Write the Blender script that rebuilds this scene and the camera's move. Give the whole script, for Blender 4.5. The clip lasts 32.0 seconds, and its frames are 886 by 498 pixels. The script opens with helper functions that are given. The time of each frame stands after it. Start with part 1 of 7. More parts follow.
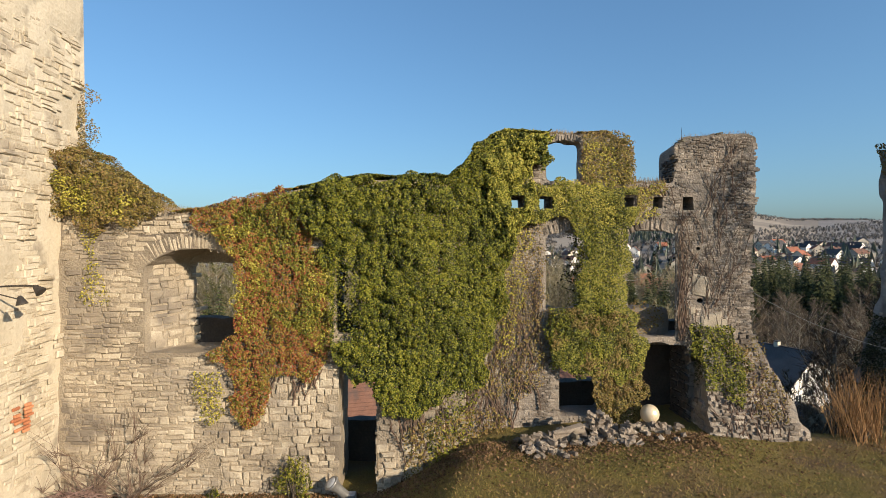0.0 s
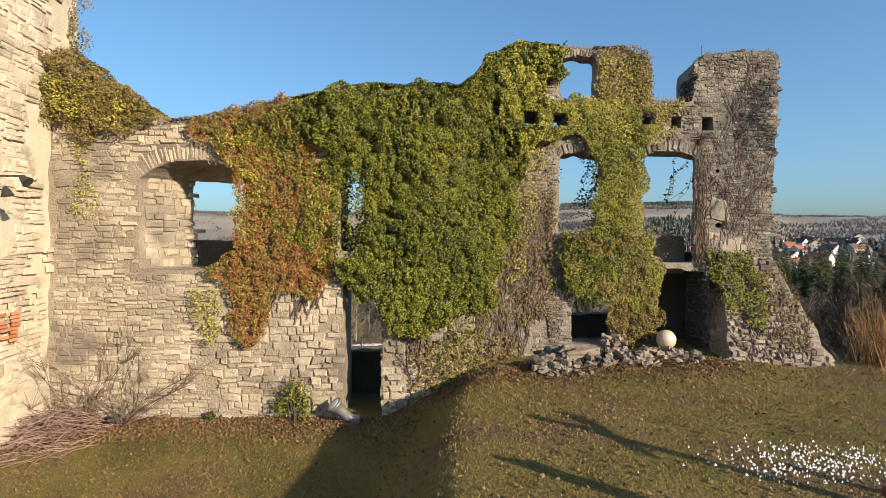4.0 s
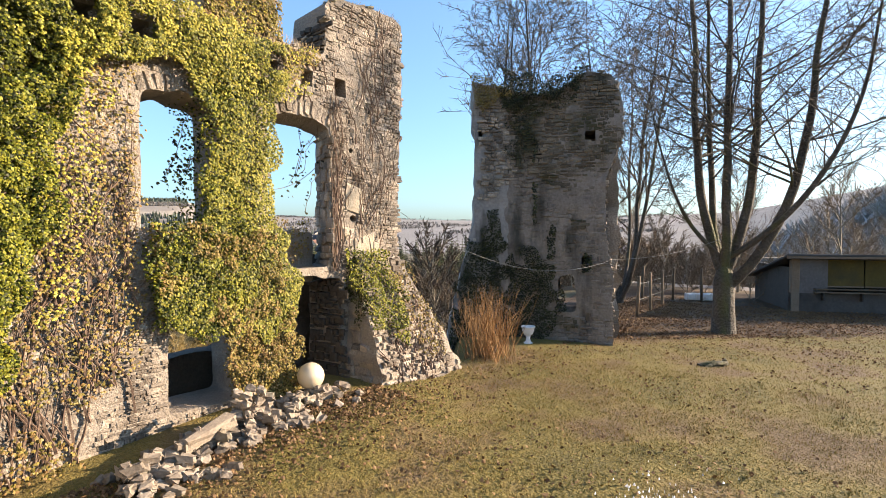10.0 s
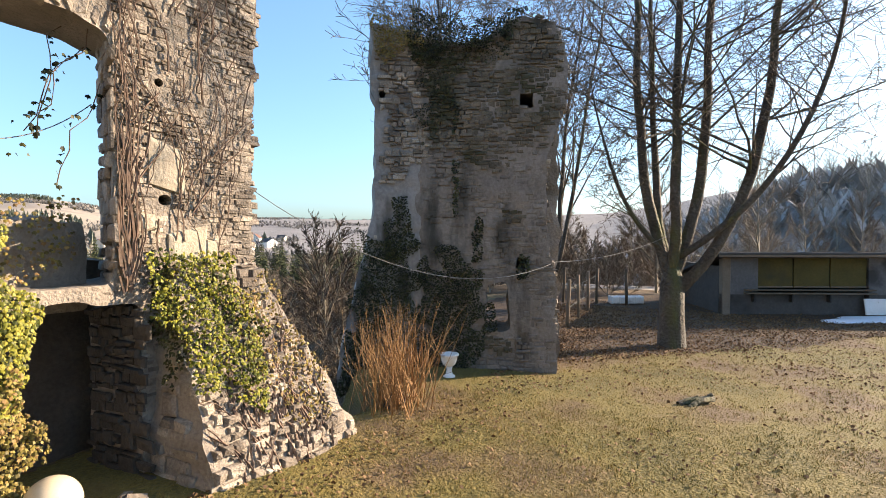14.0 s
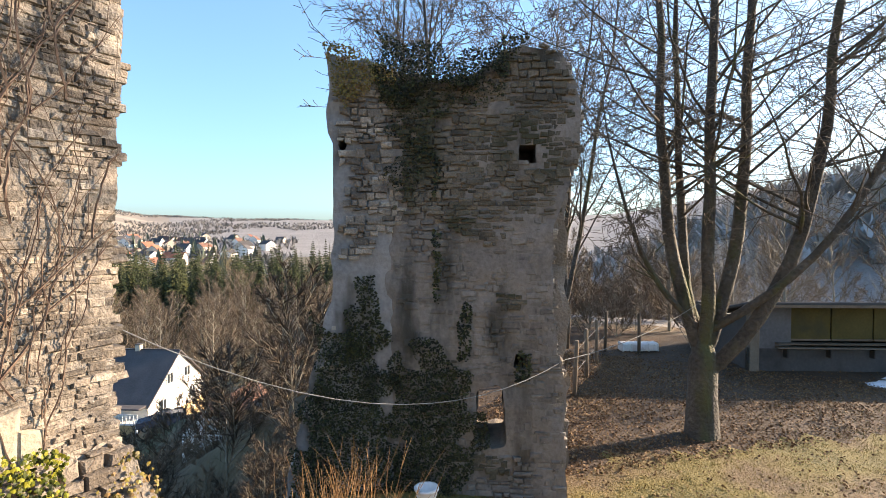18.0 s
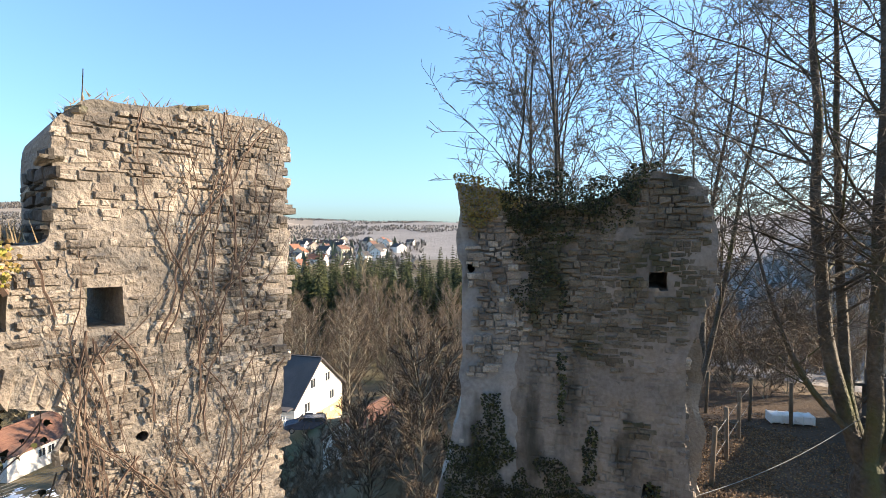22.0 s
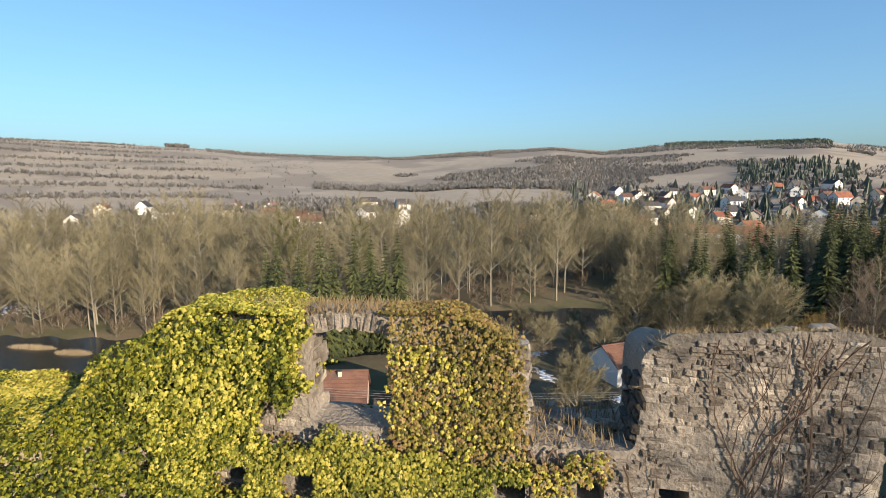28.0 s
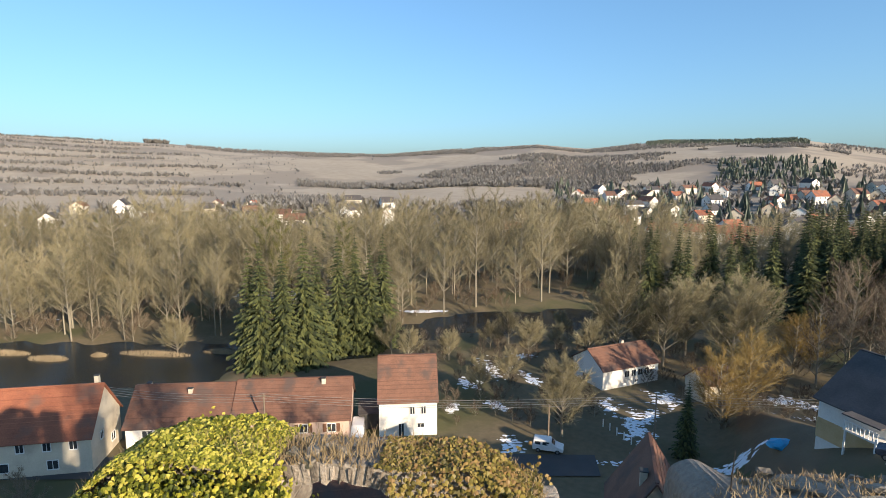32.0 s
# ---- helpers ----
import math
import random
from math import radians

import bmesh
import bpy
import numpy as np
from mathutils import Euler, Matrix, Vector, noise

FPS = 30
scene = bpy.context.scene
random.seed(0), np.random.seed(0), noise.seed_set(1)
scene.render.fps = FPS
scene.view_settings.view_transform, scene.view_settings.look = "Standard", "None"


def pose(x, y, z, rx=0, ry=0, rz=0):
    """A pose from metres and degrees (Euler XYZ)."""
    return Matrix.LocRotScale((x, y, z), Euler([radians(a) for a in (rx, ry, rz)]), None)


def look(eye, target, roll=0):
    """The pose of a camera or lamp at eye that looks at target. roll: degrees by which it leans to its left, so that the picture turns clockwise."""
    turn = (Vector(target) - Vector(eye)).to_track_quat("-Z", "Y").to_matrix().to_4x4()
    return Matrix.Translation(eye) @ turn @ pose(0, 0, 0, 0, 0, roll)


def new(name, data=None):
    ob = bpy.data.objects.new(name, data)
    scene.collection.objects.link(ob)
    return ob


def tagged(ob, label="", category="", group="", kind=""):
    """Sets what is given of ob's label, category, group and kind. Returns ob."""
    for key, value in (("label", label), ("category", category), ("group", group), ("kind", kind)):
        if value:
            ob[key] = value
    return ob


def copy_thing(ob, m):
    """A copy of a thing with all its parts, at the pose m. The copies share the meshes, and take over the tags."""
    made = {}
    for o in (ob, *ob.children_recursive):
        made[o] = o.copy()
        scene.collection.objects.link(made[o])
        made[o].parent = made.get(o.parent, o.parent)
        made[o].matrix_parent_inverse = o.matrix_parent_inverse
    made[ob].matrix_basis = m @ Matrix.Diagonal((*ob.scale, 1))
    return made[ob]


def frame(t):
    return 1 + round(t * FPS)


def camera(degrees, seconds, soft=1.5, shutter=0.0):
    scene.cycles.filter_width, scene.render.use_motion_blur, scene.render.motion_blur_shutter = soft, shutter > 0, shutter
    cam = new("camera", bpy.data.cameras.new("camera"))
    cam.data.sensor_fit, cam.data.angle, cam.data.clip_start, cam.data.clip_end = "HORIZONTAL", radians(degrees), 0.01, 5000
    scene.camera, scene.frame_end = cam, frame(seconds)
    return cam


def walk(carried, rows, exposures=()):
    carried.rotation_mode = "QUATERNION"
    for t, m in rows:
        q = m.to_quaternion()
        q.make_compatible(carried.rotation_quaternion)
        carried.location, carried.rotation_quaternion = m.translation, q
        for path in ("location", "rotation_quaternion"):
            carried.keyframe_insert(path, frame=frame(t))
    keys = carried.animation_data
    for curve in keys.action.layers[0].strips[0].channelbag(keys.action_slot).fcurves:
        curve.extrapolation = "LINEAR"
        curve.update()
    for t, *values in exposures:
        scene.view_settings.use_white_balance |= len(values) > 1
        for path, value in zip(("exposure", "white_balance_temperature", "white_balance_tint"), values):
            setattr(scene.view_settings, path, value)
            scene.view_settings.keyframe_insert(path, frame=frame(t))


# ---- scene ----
# The drone's path: seconds, x, y, z, heading clockwise from +y, pitch, roll
cam = camera(78.83, 32.0, soft=0.85)
PATH = [
    (0.0, 2.545, -13.645, 4.812, 1.00, -1.01, -0.26),
    (0.5, 2.556, -13.655, 4.570, 0.96, -1.13, -0.18),
    (1.0, 2.533, -13.668, 4.328, 0.99, -1.30, -0.12),
    (1.5, 2.504, -13.679, 4.086, 1.05, -1.39, -0.08),
    (2.0, 2.483, -13.690, 3.828, 1.11, -1.53, -0.02),
    (2.5, 2.450, -13.669, 3.578, 1.16, -1.64, 0.09),
    (3.0, 2.398, -13.557, 3.333, 1.22, -1.80, 0.14),
    (3.5, 2.341, -13.363, 3.127, 1.26, -1.73, 0.16),
    (5.5, 2.009, -11.961, 2.794, 1.65, -1.07, 0.16),
    (6.0, 1.891, -11.473, 2.765, 1.86, -0.95, 0.12),
    (6.5, 1.802, -10.990, 2.737, 2.03, -0.74, 0.12),
    (7.0, 1.762, -10.452, 2.718, 2.98, -0.57, 0.13),
    (7.5, 1.748, -9.970, 2.710, 4.80, -0.42, 0.10),
    (8.0, 1.763, -9.511, 2.744, 9.68, -0.57, 0.08),
    (8.5, 1.796, -9.085, 2.818, 18.63, -0.93, -0.12),
    (9.0, 1.825, -8.710, 2.859, 30.76, -1.24, -0.07),
    (9.5, 1.908, -8.322, 2.904, 41.41, -1.50, -0.04),
    (10.0, 2.019, -7.897, 2.937, 52.35, -1.70, 0.03),
    (10.5, 2.189, -7.510, 2.920, 58.67, -1.69, 0.07),
    (11.0, 2.437, -7.170, 2.907, 60.85, -1.72, -0.02),
    (11.5, 2.749, -6.838, 2.909, 61.81, -1.77, -0.05),
    (12.0, 3.171, -6.524, 2.887, 62.32, -1.74, -0.11),
    (12.5, 3.636, -6.269, 2.872, 62.62, -1.74, -0.11),
    (13.0, 4.169, -6.034, 2.843, 62.80, -1.72, -0.10),
    (13.5, 4.706, -5.852, 2.830, 62.85, -1.74, -0.08),
    (14.0, 5.292, -5.686, 2.841, 62.76, -1.74, -0.10),
    (14.5, 5.806, -5.507, 2.953, 62.74, -1.73, -0.10),
    (16.5, 7.496, -4.863, 3.620, 62.73, -1.66, -0.11),
    (17.0, 7.671, -4.815, 3.827, 62.75, -1.71, -0.10),
    (17.5, 7.725, -4.809, 4.052, 62.76, -1.69, -0.13),
    (18.0, 7.705, -4.861, 4.295, 62.77, -1.67, -0.08),
    (18.5, 7.645, -4.910, 4.520, 62.73, -1.58, 0.09),
    (19.0, 7.605, -4.957, 4.776, 62.70, -1.46, 0.34),
    (19.5, 7.597, -4.974, 5.027, 62.67, -1.41, 0.41),
    (20.0, 7.564, -4.996, 5.306, 62.67, -1.33, 0.49),
    (20.5, 7.443, -5.046, 5.585, 62.38, -1.49, 0.24),
    (21.0, 7.437, -5.038, 5.864, 59.87, -1.51, 0.15),
    (21.5, 7.458, -5.015, 6.098, 55.88, -1.54, 0.05),
    (22.0, 7.474, -5.004, 6.306, 49.46, -1.54, 0.04),
    (22.5, 7.489, -5.031, 6.472, 43.59, -1.48, -0.05),
    (23.0, 7.497, -5.062, 6.662, 37.43, -1.47, -0.06),
    (23.5, 7.496, -5.079, 6.829, 31.04, -1.39, -0.13),
    (24.0, 7.497, -5.103, 7.008, 24.47, -1.33, -0.17),
    (24.5, 7.511, -5.126, 7.170, 18.39, -1.22, -0.33),
    (25.0, 7.521, -5.167, 7.404, 11.89, -1.38, -0.28),
    (25.5, 7.526, -5.162, 7.637, 8.00, -2.12, -0.26),
    (26.0, 7.552, -5.122, 7.911, 4.06, -3.14, -0.27),
    (26.5, 7.567, -5.070, 8.163, -0.39, -4.40, -0.27),
    (28.5, 7.565, -5.022, 9.066, -10.10, -8.38, 0.04),
    (29.0, 7.582, -4.995, 9.286, -11.53, -8.38, 0.06),
    (29.5, 7.570, -4.933, 9.493, -12.91, -8.34, 0.08),
    (30.0, 7.515, -4.804, 9.692, -14.38, -8.31, 0.14),
    (30.5, 7.443, -4.634, 9.729, -15.66, -8.29, 0.16),
    (31.0, 7.354, -4.429, 9.753, -13.88, -8.27, 0.21),
    (31.5, 7.265, -4.210, 9.780, -9.54, -8.25, 0.17),
    (32.0, 7.184, -3.923, 9.805, -6.83, -8.23, 0.15),
]


def aim(x, y, z, heading, pitch, roll):
    a, p = radians(heading), radians(pitch)
    way = Vector((math.sin(a) * math.cos(p), math.cos(a) * math.cos(p), math.sin(p)))
    return look((x, y, z), Vector((x, y, z)) + way * 5, roll)


EXPOSURE = [(0, 0.52), (3, 0.62), (6, 0.78), (8, 0.9), (9, 1.15), (10, 1.62), (11, 1.58), (14, 1.66), (17, 1.75), (20, 1.75), (22, 1.58), (24, 1.15), (26, 0.8), (29, 0.78), (32, 0.9)]
BALANCE = [(0, 6350, 11), (8, 6450, 12), (10, 6900, 16), (20, 6900, 16), (24, 6350, 11), (32, 6400, 11)]      # seconds, kelvin, tint
walk(cam, [(row[0], aim(*row[1:])) for row in PATH], [(t, e, *(float(np.interp(t, [b[0] for b in BALANCE], [b[k] for b in BALANCE])) for k in (1, 2))) for t, e in EXPOSURE])

# ---- sun and sky ----
SUN_EL, SUN_AZ = 19.0, 132.0      # degrees; azimuth clockwise from +y
world = bpy.data.worlds.new("winter_sky")
scene.world = world
world.use_nodes = True
wn, wl = world.node_tree.nodes, world.node_tree.links
sky = wn.new("ShaderNodeTexSky")
sky.sky_type, sky.sun_disc = "NISHITA", False
sky.sun_elevation, sky.sun_rotation = radians(SUN_EL), radians(SUN_AZ)
sky.air_density, sky.dust_density, sky.ozone_density = 1.0, 1.6, 5.0
tint = wn.new("ShaderNodeVectorMath")
tint.operation, tint.inputs[1].default_value = "MULTIPLY", (0.76, 0.935, 0.985)
even = wn.new("ShaderNodeGamma")      # a hazy sky is more even than a clear one
even.inputs[1].default_value = 0.8
wl.new(sky.outputs[0], even.inputs[0])
wl.new(even.outputs[0], tint.inputs[0])
wl.new(tint.outputs[0], wn["Background"].inputs[0])
wn["Background"].inputs[1].default_value = 0.1 ** 0.8
lamp = bpy.data.lights.new("sun", "SUN")
lamp.energy, lamp.angle, lamp.color = 5.0, radians(0.5), (1.0, 0.82, 0.60)
sun = new("sun", lamp)
sa, se = radians(SUN_AZ), radians(SUN_EL)
SUN_DIR = Vector((math.sin(sa) * math.cos(se), math.cos(sa) * math.cos(se), math.sin(se)))
sun.matrix_world = look(SUN_DIR * 60, (0, 0, 0))


# ---- materials ----
def material(name, ramp, scale=3.0, fine=40.0, rough=0.85, bump=0.4, dist=0.02, per="", var=0.25, metal=0.0,
             stain=None, stain_scale=0.5, stain_at=(0.5, 0.62), detail=6.0, streak=1.0):
    """Two scales of noise over a colour ramp, optional stains, a fine bump, and a shift of value per island or object."""
    m = bpy.data.materials.new(name)
    m.use_nodes = True
    n, k = m.node_tree.nodes, m.node_tree.links
    b = n["Principled BSDF"]
    b.inputs["Roughness"].default_value, b.inputs["Metallic"].default_value = rough, metal
    geo = n.new("ShaderNodeNewGeometry")
    src = geo.outputs["Position"]
    big, small = n.new("ShaderNodeTexNoise"), n.new("ShaderNodeTexNoise")
    for node, s in ((big, scale), (small, fine)):
        k.new(src, node.inputs["Vector"])
        node.inputs["Scale"].default_value, node.inputs["Detail"].default_value = s, detail
    mix = n.new("ShaderNodeMath")
    mix.operation = "MULTIPLY_ADD"
    k.new(small.outputs[0], mix.inputs[0])
    mix.inputs[1].default_value = 0.45
    add = n.new("ShaderNodeMath")
    add.operation = "MULTIPLY"
    k.new(big.outputs[0], add.inputs[0])
    add.inputs[1].default_value = 0.55
    k.new(add.outputs[0], mix.inputs[2])
    value = mix.outputs[0]
    if per:
        rnd = geo.outputs["Random Per Island"] if per == "island" else n.new("ShaderNodeObjectInfo").outputs["Random"]
        sh = n.new("ShaderNodeMath")
        sh.operation = "MULTIPLY_ADD"
        k.new(rnd, sh.inputs[0])
        sh.inputs[1].default_value = var
        sh2 = n.new("ShaderNodeMath")
        sh2.operation = "SUBTRACT"
        k.new(value, sh2.inputs[0])
        sh2.inputs[1].default_value = var / 2
        k.new(sh2.outputs[0], sh.inputs[2])
        value = sh.outputs[0]
    cr = n.new("ShaderNodeValToRGB")
    k.new(value, cr.inputs[0])
    e = cr.color_ramp.elements
    lo, hi = 0.28, 0.72
    for i, c in enumerate(ramp):
        p = lo + (hi - lo) * i / (len(ramp) - 1)
        el = e[i] if i < 2 else e.new(p)
        el.position, el.color = p, (*c, 1)
    colour = cr.outputs[0]
    if stain:
        st = n.new("ShaderNodeTexNoise")
        mp = n.new("ShaderNodeMapping")
        mp.inputs["Scale"].default_value = (1, 1, streak)
        k.new(src, mp.inputs["Vector"])
        k.new(mp.outputs[0], st.inputs["Vector"])
        st.inputs["Scale"].default_value, st.inputs["Detail"].default_value = stain_scale, 8
        sr = n.new("ShaderNodeMapRange")
        k.new(st.outputs[0], sr.inputs[0])
        sr.inputs[1].default_value, sr.inputs[2].default_value = stain_at
        mx = n.new("ShaderNodeMix")
        mx.data_type = "RGBA"
        k.new(sr.outputs[0], mx.inputs["Factor"])
        k.new(colour, mx.inputs["A"])
        mx.inputs["B"].default_value = (*stain, 1)
        colour = mx.outputs["Result"]
    k.new(colour, b.inputs["Base Color"])
    if bump:
        bp = n.new("ShaderNodeBump")
        bp.inputs["Strength"].default_value, bp.inputs["Distance"].default_value = bump, dist
        k.new(small.outputs[0], bp.inputs["Height"])
        k.new(bp.outputs[0], b.inputs["Normal"])
    return m


def leafy(name, ramp, rough=0.5, var=0.62, thin=0.06):
    """Leaves: a tone per leaf, drifting over the wall, and some light let through."""
    m = material(name, ramp, scale=0.9, fine=9.0, rough=rough, bump=0, per="island", var=var, detail=3)
    n, k = m.node_tree.nodes, m.node_tree.links
    b = n["Principled BSDF"]
    b.inputs["Specular IOR Level"].default_value = 0.2
    tr, ad = n.new("ShaderNodeBsdfTranslucent"), n.new("ShaderNodeMixShader")
    k.new(b.inputs["Base Color"].links[0].from_socket, tr.inputs[0])
    ad.inputs[0].default_value = thin
    k.new(b.outputs[0], ad.inputs[1])
    k.new(tr.outputs[0], ad.inputs[2])
    k.new(ad.outputs[0], n["Material Output"].inputs[0])
    return m


MORTAR = material("weathered_mortar", [(0.19, 0.155, 0.11), (0.30, 0.25, 0.18), (0.42, 0.355, 0.26)], 1.2, 25, bump=0.9, dist=0.05, stain=(0.12, 0.10, 0.08), stain_at=(0.52, 0.72))
STONE = material("rubble_limestone", [(0.20, 0.165, 0.12), (0.34, 0.285, 0.205), (0.44, 0.375, 0.275), (0.52, 0.455, 0.345)], 1.3, 24, bump=0.9, dist=0.03, per="island", var=0.24, stain=(0.19, 0.16, 0.125), stain_scale=0.8, stain_at=(0.49, 0.64))
STONE_PIECE = material("rubble_limestone_block", [(0.20, 0.165, 0.12), (0.34, 0.285, 0.205), (0.44, 0.375, 0.275), (0.52, 0.455, 0.345)], 1.3, 24, bump=0.9, dist=0.03, per="object", var=0.24, stain=(0.19, 0.16, 0.125), stain_scale=0.8, stain_at=(0.49, 0.64))
STONE_GREY = material("grey_rubble_stone", [(0.095, 0.08, 0.064), (0.19, 0.16, 0.128), (0.28, 0.237, 0.19), (0.42, 0.37, 0.30)], 2.2, 34, bump=0.9, dist=0.025, per="island", var=0.34, stain=(0.10, 0.08, 0.062), stain_scale=1.6, stain_at=(0.5, 0.66))
STONE_GREY_PIECE = material("grey_rubble_block", [(0.095, 0.08, 0.064), (0.19, 0.16, 0.128), (0.28, 0.237, 0.19), (0.42, 0.37, 0.30)], 2.2, 34, bump=0.9, dist=0.025, per="object", var=0.34, stain=(0.10, 0.08, 0.062), stain_scale=1.6, stain_at=(0.5, 0.66))
MORTAR_GREY = material("grey_mortar", [(0.16, 0.135, 0.11), (0.25, 0.215, 0.175), (0.34, 0.295, 0.24)], 1.1, 22, bump=0.9, dist=0.04, stain=(0.09, 0.08, 0.065), stain_at=(0.52, 0.72))
PALE_STONE = material("pale_tower_stone", [(0.30, 0.25, 0.175), (0.46, 0.39, 0.28), (0.55, 0.48, 0.36), (0.62, 0.55, 0.43)], 1.2, 26, bump=0.8, dist=0.03, per="island", var=0.24, stain=(0.24, 0.20, 0.15), stain_scale=1.3, stain_at=(0.55, 0.75))
PALE_ASHLAR = material("pale_ashlar_stone", [(0.22, 0.19, 0.145), (0.31, 0.272, 0.21), (0.38, 0.338, 0.268)], 2.0, 28, bump=0.7, dist=0.02, stain=(0.26, 0.22, 0.17), stain_scale=2.5, stain_at=(0.54, 0.7))
PALE_MORTAR = material("pale_tower_render", [(0.40, 0.34, 0.245), (0.52, 0.455, 0.34), (0.62, 0.55, 0.43)], 0.8, 18, bump=0.6, dist=0.03, stain=(0.28, 0.24, 0.18), stain_scale=1.5, stain_at=(0.58, 0.7))
PLASTER = material("grey_weathered_plaster", [(0.105, 0.09, 0.076), (0.185, 0.16, 0.137), (0.26, 0.228, 0.197)], 1.6, 16, bump=0.9, dist=0.02, stain=(0.04, 0.037, 0.028), stain_scale=1.9, stain_at=(0.53, 0.70), streak=0.28)
LAWN = material("winter_lawn_soil", [(0.045, 0.04, 0.010), (0.12, 0.096, 0.02), (0.19, 0.142, 0.03), (0.18, 0.116, 0.04)], 0.5, 22, bump=0.9, dist=0.05, stain=(0.12, 0.078, 0.034), stain_scale=0.5, stain_at=(0.48, 0.62))
LITTER = material("leaf_litter_slope", [(0.07, 0.05, 0.03), (0.13, 0.09, 0.05), (0.18, 0.13, 0.075)], 0.25, 6, bump=0.9, dist=0.1, stain=(0.07, 0.075, 0.03), stain_scale=0.06, stain_at=(0.5, 0.65))
MEADOW = material("valley_meadow", [(0.085, 0.07, 0.035), (0.13, 0.102, 0.056), (0.18, 0.138, 0.08)], 0.05, 1.2, bump=0.6, dist=0.1, stain=(0.075, 0.075, 0.028), stain_scale=0.045, stain_at=(0.48, 0.6))
# Dry grass, paled a little further: haze over the hills put into it.
FIELD = material("dry_hazed_hill_grass", [(0.25, 0.205, 0.15), (0.33, 0.275, 0.205), (0.40, 0.34, 0.26)], 0.006, 0.09, bump=0.3, dist=0.5, stain=(0.24, 0.20, 0.155), stain_scale=0.0055, stain_at=(0.5, 0.55))
IVY_GREEN = leafy("green_ivy_leaf", [(0.0164, 0.02296, 0.0041), (0.0615, 0.07544, 0.0082), (0.1312, 0.1435, 0.01394), (0.2296, 0.2173, 0.0246)])
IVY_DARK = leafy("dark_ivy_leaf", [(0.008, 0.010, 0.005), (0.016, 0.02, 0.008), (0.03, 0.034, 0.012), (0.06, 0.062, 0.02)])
IVY_YELLOW = leafy("yellow_green_ivy_leaf", [(0.1092, 0.1053, 0.0156), (0.234, 0.2184, 0.0273), (0.3588, 0.3198, 0.0468), (0.4212, 0.351, 0.0741)], var=0.6)
IVY_LIME = leafy("lime_yellow_ivy_leaf", [(0.085, 0.095, 0.012), (0.21, 0.21, 0.026), (0.34, 0.32, 0.044), (0.40, 0.35, 0.07)], var=0.7)
IVY_OLIVE = leafy("olive_green_ivy_leaf", [(0.036, 0.0432, 0.0072), (0.108, 0.1152, 0.0144), (0.1872, 0.1872, 0.02304), (0.2736, 0.2448, 0.0396)])
IVY_RED = leafy("russet_creeper_leaf", [(0.12, 0.12, 0.02), (0.27, 0.215, 0.035), (0.25, 0.11, 0.036), (0.23, 0.062, 0.03)])
IVY_BROWN = leafy("faded_brown_ivy_leaf", [(0.0765, 0.06375, 0.017), (0.17, 0.136, 0.02975), (0.255, 0.1955, 0.05525), (0.204, 0.1275, 0.051)])
BARK = material("grey_bark", [(0.02, 0.017, 0.013), (0.05, 0.043, 0.034), (0.085, 0.075, 0.06), (0.15, 0.135, 0.11)], 1.5, 13, bump=1.0, dist=0.07, stain=(0.075, 0.08, 0.028), stain_scale=1.2, stain_at=(0.55, 0.68), streak=0.4)
TWIG = material("bare_twig", [(0.05, 0.04, 0.03), (0.085, 0.068, 0.05), (0.12, 0.097, 0.07)], 0.6, 8, bump=0)
VINE = material("dry_vine_stem", [(0.075, 0.048, 0.033), (0.13, 0.085, 0.06), (0.20, 0.145, 0.105)], 3, 20, bump=0.3)
WHITE_WALL = material("white_house_render", [(0.66, 0.63, 0.57), (0.76, 0.73, 0.67), (0.82, 0.79, 0.74)], 0.4, 6, bump=0.1, per="object", var=0.2, stain=(0.55, 0.51, 0.44), stain_scale=0.3, stain_at=(0.58, 0.75))
PINK_WALL = material("pink_house_render", [(0.48, 0.33, 0.26), (0.56, 0.40, 0.32), (0.62, 0.46, 0.38)], 0.4, 6, bump=0.1, stain=(0.42, 0.33, 0.27), stain_scale=0.4, stain_at=(0.55, 0.7))
RED_ROOF = material("red_clay_tiles", [(0.17, 0.06, 0.035), (0.27, 0.095, 0.05), (0.36, 0.14, 0.075)], 0.6, 7, bump=0.5, dist=0.03, per="object", var=0.3, stain=(0.14, 0.08, 0.06), stain_scale=0.35, stain_at=(0.5, 0.68))
DARK_ROOF = material("dark_slate_roof", [(0.035, 0.033, 0.035), (0.06, 0.055, 0.055), (0.09, 0.08, 0.078)], 0.6, 7, bump=0.4, dist=0.03, per="object", var=0.3)


# ---- mesh tools ----
def mesh_object(name, verts, faces, mats, parent=None, label="", smooth=False, index=None):
    me = bpy.data.meshes.new(name)
    me.from_pydata(verts, [], faces)
    for m in (mats if isinstance(mats, (list, tuple)) else [mats]):
        me.materials.append(m)
    if index is not None:
        me.polygons.foreach_set("material_index", index)
    if smooth:
        me.polygons.foreach_set("use_smooth", [True] * len(faces))
    me.update()
    ob = new(name, me)
    if parent:
        ob.parent = parent
    if label:
        tagged(ob, label)
    return ob


def part(name, bm, mat, parent, label=""):
    me = bpy.data.meshes.new(name)
    bm.to_mesh(me)
    bm.free()
    me.materials.append(mat)
    ob = new(name, me)
    ob.parent = parent
    if label:
        tagged(ob, label)
    return ob


def thing(name, x, y, z, turn=0.0, label="", category="", group="", kind=""):
    ob = new(name)
    ob.matrix_world = pose(x, y, z, 0, 0, turn)
    return tagged(ob, label, category, group, kind)


